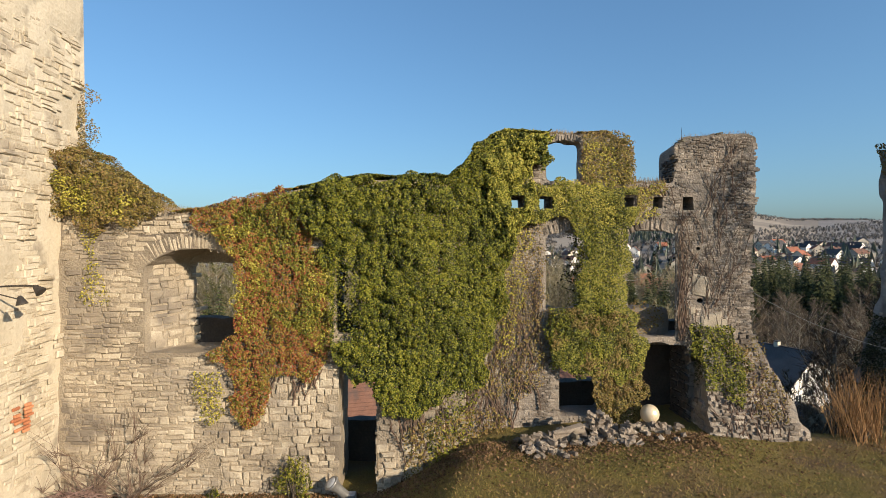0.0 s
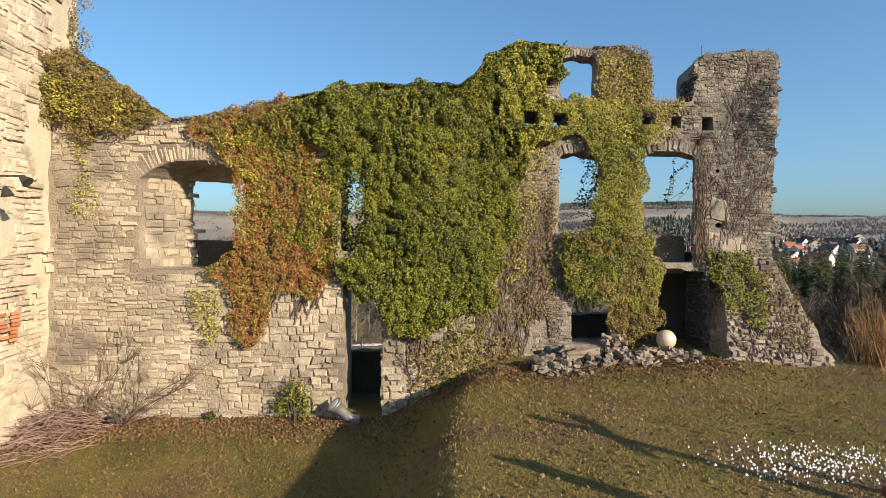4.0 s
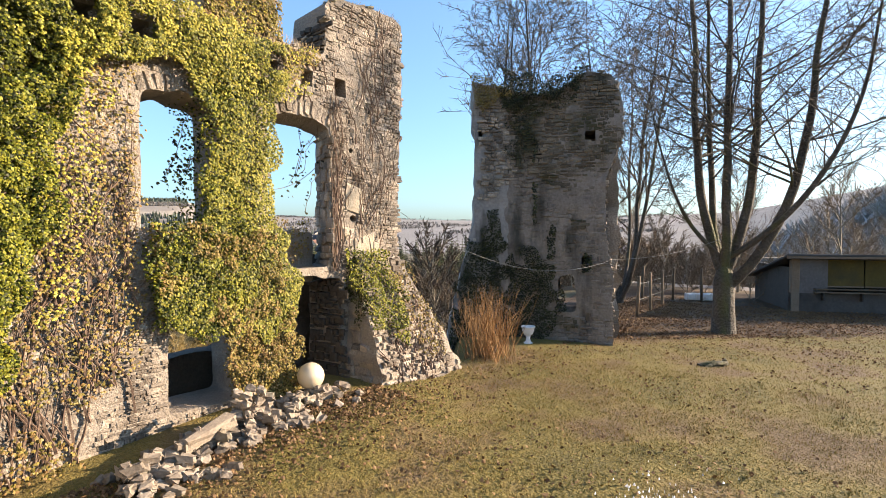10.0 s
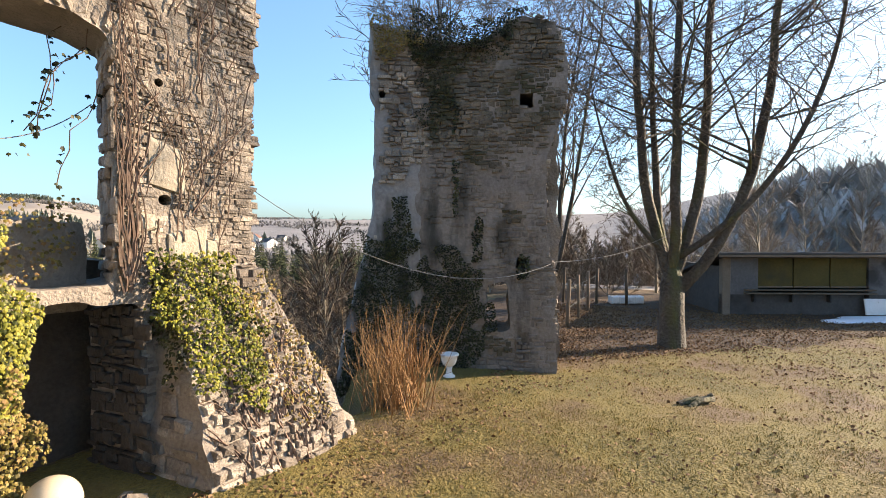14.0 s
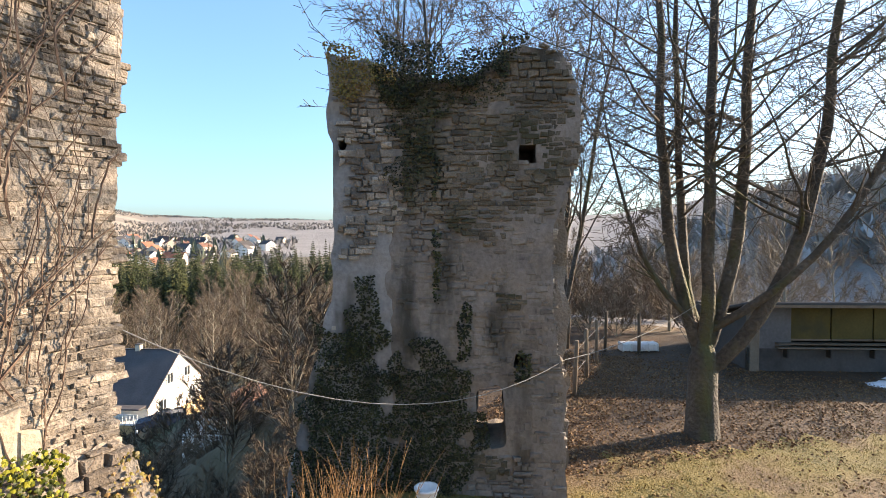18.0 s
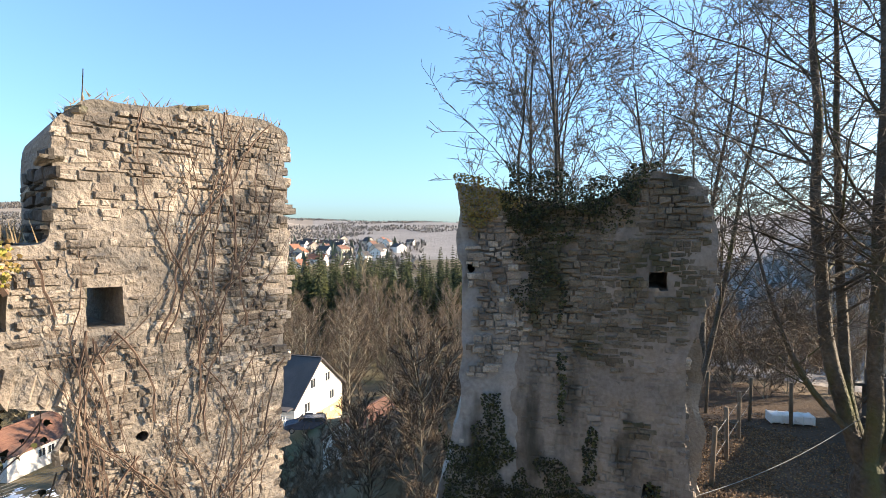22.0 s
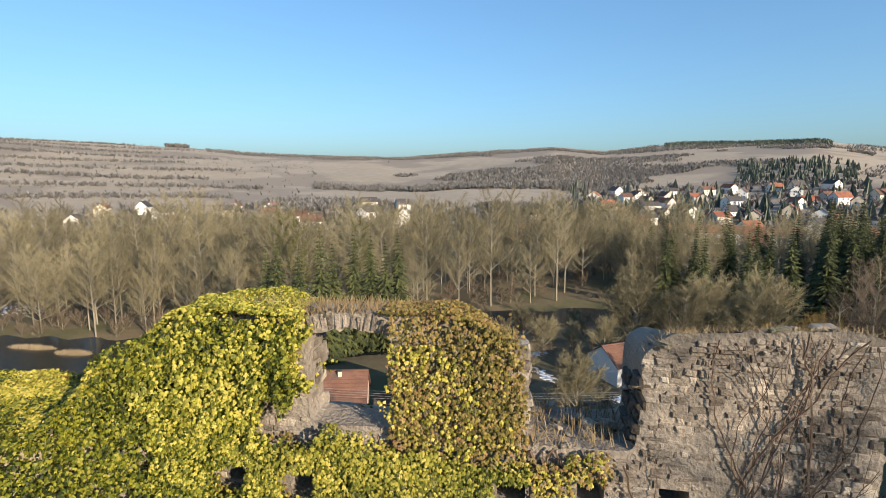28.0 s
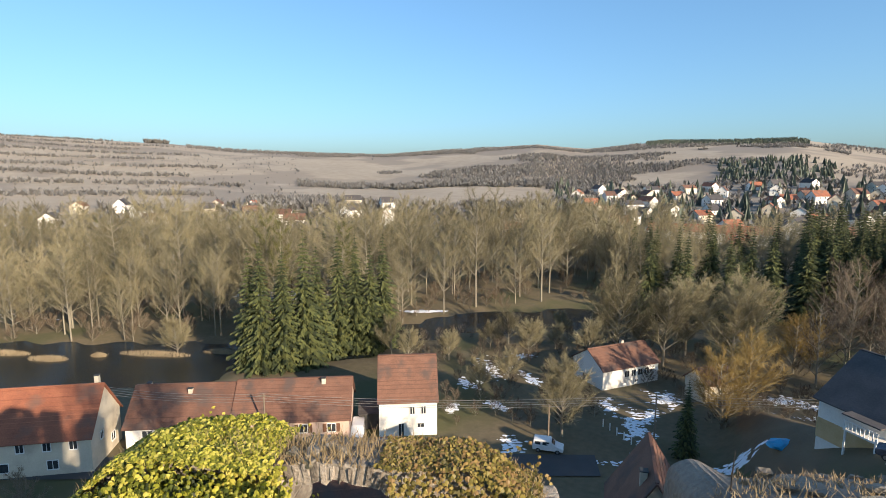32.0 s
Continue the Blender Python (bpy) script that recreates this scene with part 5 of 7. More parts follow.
BLOCK = material("hewn_block_stone", [(0.13, 0.105, 0.082), (0.23, 0.19, 0.148), (0.34, 0.29, 0.23)], 3, 25, bump=0.5, per="object", var=0.3, stain=(0.15, 0.13, 0.09), stain_scale=3, stain_at=(0.55, 0.7))
block_meshes = []
for i, (sx, sy, sz) in enumerate(((0.17, 0.12, 0.10), (0.13, 0.12, 0.11), (0.21, 0.11, 0.09), (0.12, 0.10, 0.10), (0.16, 0.13, 0.085))):
    me = bpy.data.meshes.new("stone_block")
    bm = rocky(60 + i, sx, sy, sz)
    bm.to_mesh(me)
    bm.free()
    me.materials.append(BLOCK)
    block_meshes.append((me, sz))


def drop_block(x, y, z, g, upright=False):
    me, h = block_meshes[g.randrange(5)]
    ob = new("stone_block", me)
    ob.matrix_world = pose(x, y, z + h * 0.5, g.uniform(-22, 22) + (90 if upright else 0), g.uniform(-22, 22), g.uniform(0, 180))
    return tagged(ob, "loose hewn stone block in a rubble heap at the wall's foot", "stone block", "rubble heap")


g = random.Random(17)
for i in range(190):      # the long heap
    u = g.random()
    x = 4.5 + u * 2.9
    y = -0.95 - 0.45 * (1 - u) + g.gauss(0, 0.28)
    lift = max(0, 0.30 - abs(y + 0.95 + 0.45 * (1 - u)) * 0.7) * g.random()
    drop_block(x, y, ground(x, y) - 0.03 + lift, g)
for col in range(3):      # the stacked part
    for row in range(5 - (col == 2)):
        for k in range(2):
            x, y = 6.25 + col * 0.2 + g.gauss(0, 0.02), -1.0 - k * 0.2 + col * 0.05
            drop_block(x, y, ground(x, y) + row * 0.12, g)
for i in range(34):      # the heap under the ball
    a, rr = g.uniform(0, 6.3), abs(g.gauss(0, 0.42))
    x, y = 7.85 + math.cos(a) * rr * 1.3, -0.75 + math.sin(a) * rr * 0.6
    drop_block(x, y, ground(x, y) - 0.02 + max(0, 0.24 - rr * 0.4) * g.random(), g)
lintel = part("lintel_stone", rocky(71, 0.8, 0.16, 0.14), BLOCK, None)
lintel.matrix_world = pose(5.65, -1.25, ground(5.65, -1.25) + 0.28, 3, -6, 12)
tagged(lintel, "long hewn lintel stone lying on the rubble heap", "stone")

STEEL = material("brushed_pale_steel", [(0.64, 0.53, 0.36), (0.72, 0.60, 0.42), (0.78, 0.67, 0.50)], 2, 60, rough=0.38, bump=0.05, metal=0.25)
bm = bmesh.new()
bmesh.ops.create_uvsphere(bm, u_segments=40, v_segments=24, radius=0.225)
for f in bm.faces:
    f.smooth = True
ball = part("metal_ball", bm, STEEL, None)
ball.matrix_world = pose(7.82, -0.6, 0.52)
tagged(ball, "polished pale metal ball resting on the rubble", "ball")


def lathe(profile, seg=20, cap=True):
    bm = bmesh.new()
    rings_ = [[bm.verts.new((r * math.cos(2 * math.pi * s / seg), r * math.sin(2 * math.pi * s / seg), z)) for s in range(seg)] for r, z in profile]
    for a, b in zip(rings_, rings_[1:]):
        for s in range(seg):
            f = bm.faces.new((a[s], a[(s + 1) % seg], b[(s + 1) % seg], b[s]))
            f.smooth = True
    if cap:
        bm.faces.new(list(reversed(rings_[0])))
        bm.faces.new(rings_[-1])
    return bm


ZINC = material("dull_zinc", [(0.24, 0.24, 0.235), (0.33, 0.33, 0.32), (0.42, 0.42, 0.41)], 3, 30, rough=0.42, bump=0.15, metal=0.6)
LENS = material("pale_lamp_lens", [(0.55, 0.57, 0.58), (0.65, 0.67, 0.68), (0.7, 0.72, 0.72)], 2, 20, rough=0.12, bump=0)
flood = thing("floodlight", 0.32, -1.32, -1.2, 0, "grey metal floodlight tipped up beside the doorway", "floodlight")
tilt = Matrix.Translation((0, 0, 0.3)) @ Vector((-0.62, -0.3, 0.72)).to_track_quat("Z", "Y").to_matrix().to_4x4() @ Matrix.Scale(0.8, 4)
for nm, prof, mt in (("housing", [(0.10, -0.36), (0.13, -0.34), (0.135, 0.0), (0.16, 0.1), (0.20, 0.24), (0.225, 0.25), (0.225, 0.30)], ZINC), ("lens", [(0.21, 0.27), (0.20, 0.29), (0.12, 0.315), (0.02, 0.32)], LENS)):
    bm = lathe(prof)
    bm.transform(tilt)
    part(nm, bm, mt, flood)
part("bracket", join(box(0.3, 0.05, 0.03, (0.1, 0.15, 0.02), 0.005), box(0.04, 0.03, 0.36, (0.0, 0.17, 0.18))), ZINC, flood)
part("ballast_box", box(0.2, 0.2, 0.16, (0.3, 0.1, 0.07), 0.015), ZINC, flood)

WHITE_STONE = material("white_painted_stone", [(0.62, 0.60, 0.56), (0.74, 0.72, 0.68), (0.80, 0.78, 0.75)], 4, 30, bump=0.2, stain=(0.4, 0.38, 0.33), stain_scale=5, stain_at=(0.6, 0.75))
urn = thing("stone_urn", 14.75, -0.95, ground(14.75, -0.95) - 0.02, 0, "white stone urn on a slim foot beside the bush", "urn")
part("foot", lathe([(0.12, 0), (0.12, 0.04), (0.07, 0.07), (0.052, 0.16), (0.064, 0.23)], 18), WHITE_STONE, urn)
part("bowl", lathe([(0.056, 0.22), (0.12, 0.27), (0.16, 0.365), (0.164, 0.43), (0.19, 0.45), (0.19, 0.48), (0.15, 0.48), (0.128, 0.4), (0.04, 0.36)], 22), WHITE_STONE, urn)

stump = new("tree_stump")
vs, fs = [], []
for pts, r in (([(-0.45, 0, 0.02), (-0.1, 0.03, 0.1), (0.3, 0, 0.13), (0.5, 0.05, 0.12)], 0.10), ([(-0.3, -0.2, 0), (0, -0.1, 0.12), (0.35, -0.05, 0.16)], 0.08), ([(0.35, 0.1, 0.0), (0.38, 0.04, 0.2), (0.44, 0, 0.26)], 0.06), ([(-0.2, 0.2, 0.0), (0.0, 0.12, 0.12), (0.1, 0.05, 0.2)], 0.05)):
    tube(vs, fs, [Vector(p) for p in pts], [r * (1 - 0.25 * i / len(pts)) for i in range(len(pts))], 7)
mesh_object("wood", vs, fs, BARK, stump, smooth=True)
stump.matrix_world = pose(15.2, -5.35, ground(15.2, -5.35) - 0.02, 0, 0, -55) @ Matrix.Scale(0.68, 4)
tagged(stump, "dark rotten tree stump lying in the grass", "stump")

SHOOT = material("orange_willow_shoot", [(0.16, 0.085, 0.035), (0.27, 0.15, 0.06), (0.36, 0.21, 0.085)], 1, 10, bump=0, per="island", var=0.4)


def bush(name, label, x, y, n, height, spread, mat, seed, r=0.007, fork=3, base=0.2, z=None, curl=0.05):
    g = random.Random(seed)
    vs, fs = [], []
    for _ in range(n):
        a, s = g.uniform(0, 6.283), abs(g.gauss(0, spread))
        d = Vector((math.cos(a) * s, math.sin(a) * s, 1)).normalized()
        p = Vector((g.gauss(0, base), g.gauss(0, base), -0.1))
        ln = height * g.uniform(0.55, 1.05)
        pts = [p.copy()]
        for i in range(5):
            d = (d + Vector((g.gauss(0, curl), g.gauss(0, curl), 0.02))).normalized()
            p = p + d * ln / 5
            pts.append(p.copy())
        tube(vs, fs, pts, [r, r * .9, r * .75, r * .6, r * .45, r * .25], 3)
        for _ in range(fork):
            i = g.randrange(1, 5)
            e = pts[i] + (d + Vector((g.gauss(0, 0.5), g.gauss(0, 0.5), g.gauss(0, 0.2)))).normalized() * ln * g.uniform(0.15, 0.4)
            tube(vs, fs, [pts[i], pts[i].lerp(e, 0.5) + Vector((0, 0, 0.02)), e], [r * .5, r * .35, r * .2], 3)
    ob = new(name)
    ob.matrix_world = pose(x, y, ground(x, y) if z is None else z)
    mesh_object("shoot_clump", vs, fs, mat, ob)
    vs, fs = [], []
    for _ in range(7):      # the gnarled rootstock
        a = g.uniform(0, 6.283)
        tube(vs, fs, [Vector((math.cos(a) * base, math.sin(a) * base, -0.12)), Vector((math.cos(a) * base * 0.6, math.sin(a) * base * 0.6, 0.08)), Vector((g.gauss(0, base * 0.5), g.gauss(0, base * 0.5), 0.2))], [r * 5, r * 4.5, r * 2.5], 6)
    mesh_object("rootstock", vs, fs, BARK, ob)
    return tagged(ob, label, "bush")


bush("willow_bush", "orange-brown leafless willow shoots in a dense clump", 12.75, -1.0, 190, 1.75, 0.42, SHOOT, 51, 0.009, 2, 0.28)
bush("shrub", "leafless brown shrub spread against the sunny wall", -4.6, -1.3, 11, 2.5, 1.0, VINE, 52, 0.013, 15, 0.12, curl=0.26)
bush("shrub", "leafless brown shrub spread against the sunny wall", -5.4, -1.3, 11, 2.5, 1.0, VINE, 53, 0.013, 15, 0.12, curl=0.26)
PINK_TWIG = material("pinkish_cut_twig", [(0.16, 0.10, 0.08), (0.26, 0.165, 0.135), (0.34, 0.23, 0.19)], 1, 10, bump=0, per="island", var=0.4)
g = random.Random(54)
vs, fs = [], []
for _ in range(520):
    x, y = g.gauss(0, 0.42), g.gauss(0, 0.65)
    z = max(0, 0.55 - 0.5 * (x * x / 0.4 + y * y / 0.9)) * g.random()
    a, ln = g.uniform(0, 6.28), g.uniform(0.35, 0.9)
    dv = Vector((math.cos(a), math.sin(a), g.gauss(0, 0.18))) * ln / 2
    c = Vector((x, y, z + 0.03))
    tube(vs, fs, [c - dv, c + Vector((0, 0, 0.05)), c + dv], [0.009, 0.007, 0.004], 3)
pile = new("brush_pile")
mesh_object("brushwood", vs, fs, PINK_TWIG, pile)
pile.matrix_world = pose(-5.45, -2.0, ground(-5.45, -2.0))
tagged(pile, "heap of cut pinkish twigs at the tower's foot", "brush pile")


def leaf_bush(label, x, y, w, h, n, mat, seed, size=(0.04, 0.07)):
    g = random.Random(seed)
    vs, fs = [], []
    for _ in range(n):
        u = Vector((g.gauss(0, 1), g.gauss(0, 1), g.gauss(0, 1))).normalized() * g.random() ** 0.4 * 0.5
        u += (Vector((-0.6, 0, -0.35)), Vector((0.55, 0, -0.4)), Vector((0.05, 0.1, 0.45)), Vector((-0.25, -0.1, 0.05)), Vector((0.4, 0, 0.15)))[g.randrange(5)]
        p = Vector((u.x * w, u.y * w * 0.6, h * 0.5 + u.z * h * 0.55 + 0.25 * h * nz(u.x * 3, u.y * 3, u.z * 3 + seed)))
        add_leaf(vs, fs, p, u + Vector((0, -0.3, 0.4)), g.uniform(*size), g)
    ob = new("bush")
    mesh_object("foliage", vs, fs, mat, ob)
    vs, fs = [], []
    for _ in range(12):
        tube(vs, fs, [Vector((g.gauss(0, 0.05), g.gauss(0, 0.05), -0.1)), Vector((g.gauss(0, w * 0.3), g.gauss(0, 0.1), h * 0.5)), Vector((g.gauss(0, w * 0.6), g.gauss(0, 0.2), h))], [0.012, 0.008, 0.003], 4)
    mesh_object("shoot_clump", vs, fs, TWIG, ob)
    ob.matrix_world = pose(x, y, ground(x, y))
    return tagged(ob, label, "bush")


leaf_bush("small olive-green evergreen bush at the wall by the doorway", -0.75, -1.2, 0.46, 1.0, 1100, IVY_OLIVE, 55, (0.03, 0.055))
leaf_bush("small dark evergreen bush at the wall's foot", -2.6, -1.15, 0.16, 0.25, 90, IVY_GREEN, 56)

# ---- lawn: grass tufts and fallen leaves ----
GRASS = material("yellowed_grass_blade", [(0.10, 0.098, 0.018), (0.19, 0.158, 0.033), (0.29, 0.222, 0.055), (0.30, 0.20, 0.075)], 0.5, 6, bump=0, per="island", var=0.55, detail=3)
FALLEN = material("fallen_brown_leaf", [(0.09, 0.048, 0.02), (0.155, 0.085, 0.036), (0.23, 0.14, 0.065)], 1, 9, bump=0, per="island", var=0.6)
g = random.Random(61)
vs, fs = [], []
for _ in range(120000):
    x = g.uniform(-5.8, 27)
    y = g.uniform(-12, -0.6)
    if x > 14 and g.random() < 0.5 or x + y > 15.2 and x > 16 and g.random() < 0.75:
        continue
    z = ground(x, y)
    if z < -1.6:
        continue
    h = g.uniform(0.018, 0.052) * (0.7 + 0.6 * abs(nz(x, y, 5)))
    for _ in range(3):
        a, b = g.uniform(0, 6.28), g.uniform(0.01, 0.05)
        ox, oy = x + g.gauss(0, 0.03), y + g.gauss(0, 0.03)
        o = len(vs)
        wx, wy = math.cos(a) * 0.0055, math.sin(a) * 0.0055
        vs += [(ox - wx, oy - wy, z - 0.01), (ox + wx, oy + wy, z - 0.01), (ox + math.sin(a) * b, oy + math.cos(a) * b, z + h)]
        fs.append((o, o + 1, o + 2))
tagged(mesh_object("grass", vs, fs, GRASS), "short yellowed winter grass on the castle lawn", "grass", kind="stuff")
vs, fs = [], []
for k in range(88000):
    x, y = g.uniform(-5.6, 30), g.uniform(-9.5, 1.0)
    if k > 78000:      # under the wall
        x, y = g.uniform(-5.4, 9), -0.95 - abs(g.gauss(0, 0.7))
    elif k > 26000:
        x, y = g.uniform(16, 28), g.uniform(-11, 0.5)
        if x + y < 14.8:
            continue
    if g.random() > 0.2 + 0.35 * (x < 10) + 0.4 * nz(x * 0.6, y * 0.6, 31) + 0.5 * (y > -2.5) + 0.3 * (x > 17):
        continue
    if 11.5 < x < 16.5 and y > -1.5 or y > -0.9 and x < 11.5:
        continue
    add_leaf(vs, fs, Vector((x, y, ground(x, y) + 0.03)), Vector((g.gauss(0, 0.5), g.gauss(0, 0.5), 1)), g.uniform(0.03, 0.062), g)
tagged(mesh_object("fallen_leaves", vs, fs, FALLEN), "dry brown leaves scattered over the lawn", "leaves", kind="stuff")

# ---- cable, tower lamps, fence, shed ----
CABLE = material("grey_cable", [(0.16, 0.16, 0.16), (0.22, 0.22, 0.21), (0.3, 0.3, 0.29)], 2, 10, bump=0)


def sagging(name, label, pts, sag, r=0.012, mat=CABLE, category="cable"):
    vs, fs = [], []
    run = []
    for a, b, s in zip(pts, pts[1:], sag):
        a, b = Vector(a), Vector(b)
        for i in range(15):
            t = i / 14
            run.append(a.lerp(b, t) - Vector((0, 0, 4 * s * t * (1 - t))))
    tube(vs, fs, run, [r] * len(run), 5)
    return tagged(mesh_object(name, vs, fs, mat), label, category)


sagging("cable", "thin pale cable strung from the wall to the tower", [(10.62, 0.1, 3.5), (16.42, -2.62, 2.22), (20.75, -4.45, 2.75), (28.2, -5.75, 2.1)], (0.75, 0.15, 0.35), 0.006)
sagging("cable", "thin dark cable hanging across the tall window", [(7.42, 0.42, 3.74), (8.74, 0.32, 4.22)], (0.2,), 0.006)
IRON = material("rusted_dark_iron", [(0.03, 0.028, 0.026), (0.055, 0.048, 0.042), (0.09, 0.07, 0.055)], 4, 30, rough=0.6, bump=0.3, metal=0.4)
bracket = thing("wall_lamp", -5.95, -3.45, 3.92, 0, "black iron wall lamp with two cone shades on the tower", "lamp")
vs, fs = [], []
tube(vs, fs, [Vector((-0.1, 0, 0.02)), Vector((0.6, 0, 0.06)), Vector((1.1, 0, 0.06))], [0.018] * 3, 6)
tube(vs, fs, [Vector((-0.1, 0, 0.0)), Vector((0.4, 0, -0.1)), Vector((0.75, 0.02, -0.2))], [0.014] * 3, 6)
mesh_object("arm", vs, fs, IRON, bracket)
for px, pz, tx in ((1.1, -0.06, 50), (0.78, -0.27, 15)):
    bm = lathe([(0.02, 0.10), (0.04, 0.08), (0.10, -0.06), (0.105, -0.07)], 14)
    bm.transform(Matrix.Translation((px, 0, pz + 0.05)) @ Matrix.Rotation(radians(-tx), 4, "Y"))
    part("shade", bm, IRON, bracket)

rod = new("metal_rod")
vs, fs = [], []
tube(vs, fs, [Vector((0, 0, -0.05)), Vector((0, 0, 0.1)), Vector((0.01, 0, 0.32))], [0.008, 0.006, 0.004], 5)
mesh_object("shaft", vs, fs, IRON, rod)
rod.matrix_world = pose(8.95, 0.2, 7.36)
tagged(rod, "thin dark metal rod standing on the pier", "rod")
BRICK = material("orange_brick", [(0.36, 0.13, 0.06), (0.48, 0.19, 0.085), (0.56, 0.26, 0.13)], 4, 30, bump=0.4, per="object", var=0.4)
g = random.Random(66)
for row in range(8):
    for k in range(2):
        if g.random() < 0.25:
            continue
        bm = box(0.05, 0.22 * g.uniform(0.7, 1.1), 0.06, bevel=0.008)
        ob = part("brick", bm, BRICK, keep_tower)
        ob.matrix_basis = pose(-6.03, -2.45 + k * 0.24 + g.gauss(0, 0.04), 0.85 + row * 0.075)

WOOD = material("weathered_post_wood", [(0.10, 0.075, 0.05), (0.17, 0.13, 0.09), (0.24, 0.19, 0.14)], 2, 25, bump=0.5, per="object", var=0.3)
fence = thing("fence", 0, 0, 0, 0, "row of weathered wooden fence posts with wire at the yard's edge", "fence")
posts = [(22.6, -1.3), (24.6, -1.2), (26.6, -1.1), (28.7, -1.0), (28.9, -2.2), (28.6, 0.4)]
for x, y in posts:
    bm = lathe([(0.06, -0.3), (0.06, 1.5), (0.05, 1.54)], 8)
    ob = part("post", bm, WOOD, fence)
    ob.matrix_basis = pose(x, y, ground(x, y), random.uniform(-3, 3), random.uniform(-3, 3))
for zz in (0.6, 1.2):
    vs, fs = [], []
    tube(vs, fs, [Vector((x, y, ground(x, y) + zz)) for x, y in posts[:4]], [0.006] * 4, 4)
    mesh_object("wire", vs, fs, CABLE, fence)

PLANK_RED = material("dark_red_stained_wood", [(0.09, 0.035, 0.022), (0.15, 0.06, 0.035), (0.20, 0.09, 0.05)], 2, 25, bump=0.4)
rack = thing("wooden_stand", 6.25, -8.75, ground(6.25, -8.75), -20, "dark red wooden stand with thin twigs leaning on it", "stand")
for dx in (-0.06, 0.16, 0.38):
    part("upright", box(0.07, 0.07, 1.5, (dx, 0, 0.68), 0.008), PLANK_RED, rack)
part("rail", box(0.6, 0.05, 0.09, (0.16, 0.05, 0.35), 0.008), PLANK_RED, rack)
part("rail", box(0.6, 0.05, 0.09, (0.16, 0.05, 0.8), 0.008), PLANK_RED, rack)

# Shed colours darkened: the shade on its front is put into them.
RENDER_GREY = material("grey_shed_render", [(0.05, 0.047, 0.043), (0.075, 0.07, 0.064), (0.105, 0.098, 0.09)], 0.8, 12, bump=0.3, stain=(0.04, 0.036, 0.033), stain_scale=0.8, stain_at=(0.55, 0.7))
SHADE_LIMEWASH = material("stained_shade_limewash", [(0.085, 0.083, 0.08), (0.125, 0.122, 0.12), (0.165, 0.162, 0.16)], 0.9, 12, bump=0.3, stain=(0.045, 0.042, 0.04), stain_scale=1.0, stain_at=(0.52, 0.64))
YELLOW_PANEL = material("shade_dull_yellow_board", [(0.06, 0.047, 0.009), (0.09, 0.07, 0.014), (0.115, 0.092, 0.024)], 1.5, 14, bump=0.2, stain=(0.06, 0.05, 0.02), stain_scale=1.2, stain_at=(0.55, 0.72))
FELT = material("black_roofing_felt", [(0.03, 0.03, 0.03), (0.05, 0.05, 0.048), (0.08, 0.078, 0.072)], 1.5, 20, bump=0.4)
shed = thing("shed", 27.9, -5.75, -0.6, -66, "low grey rendered shed with yellow shutters and a lean-to roof", "shed")
L = 10.5      # along its own x
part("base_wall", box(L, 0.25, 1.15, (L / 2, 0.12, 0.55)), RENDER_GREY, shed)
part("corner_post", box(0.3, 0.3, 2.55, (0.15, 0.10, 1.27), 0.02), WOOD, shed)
part("pillar", box(1.0, 0.26, 1.4, (0.8, 0.12, 1.82)), SHADE_LIMEWASH, shed)
part("pillar", box(1.6, 0.26, 1.4, (6.05, 0.12, 1.82)), SHADE_LIMEWASH, shed)
part("pillar", box(1.8, 0.26, 1.4, (L - 0.9, 0.12, 1.82)), SHADE_LIMEWASH, shed)
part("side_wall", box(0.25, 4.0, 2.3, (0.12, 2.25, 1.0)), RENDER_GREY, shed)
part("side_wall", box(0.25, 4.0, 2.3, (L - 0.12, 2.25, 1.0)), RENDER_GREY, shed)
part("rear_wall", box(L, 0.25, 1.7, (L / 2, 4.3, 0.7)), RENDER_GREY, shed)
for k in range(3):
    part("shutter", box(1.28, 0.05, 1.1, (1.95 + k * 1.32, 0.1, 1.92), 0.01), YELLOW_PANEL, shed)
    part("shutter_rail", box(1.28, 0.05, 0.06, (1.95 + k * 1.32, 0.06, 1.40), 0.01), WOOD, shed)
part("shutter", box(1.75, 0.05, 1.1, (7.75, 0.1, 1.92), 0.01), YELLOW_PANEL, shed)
for k, zz in enumerate((1.18, 1.3)):
    part("counter", box(4.6, 0.34 - 0.1 * k, 0.05, (3.1, -0.1, zz), 0.01), WOOD, shed)
for k in range(4):
    part("counter_bracket", box(0.06, 0.3, 0.3, (1.1 + k * 1.35, -0.08, 1.0), 0.01), IRON, shed)
slope = Matrix.Translation((L / 2, -0.55, 2.66)) @ Matrix.Rotation(radians(-13), 4, "X")
part("roof", box(L + 0.7, 5.3, 0.1, (0, 2.6, 0), 0.02, slope), FELT, shed)
part("fascia", box(L + 0.72, 0.05, 0.14, (L / 2, -0.57, 2.6), 0.01), WOOD, shed)

SNOW = material("old_snow", [(0.70, 0.73, 0.78), (0.80, 0.82, 0.86), (0.86, 0.88, 0.9)], 2, 20, rough=0.6, bump=0.4, dist=0.03)


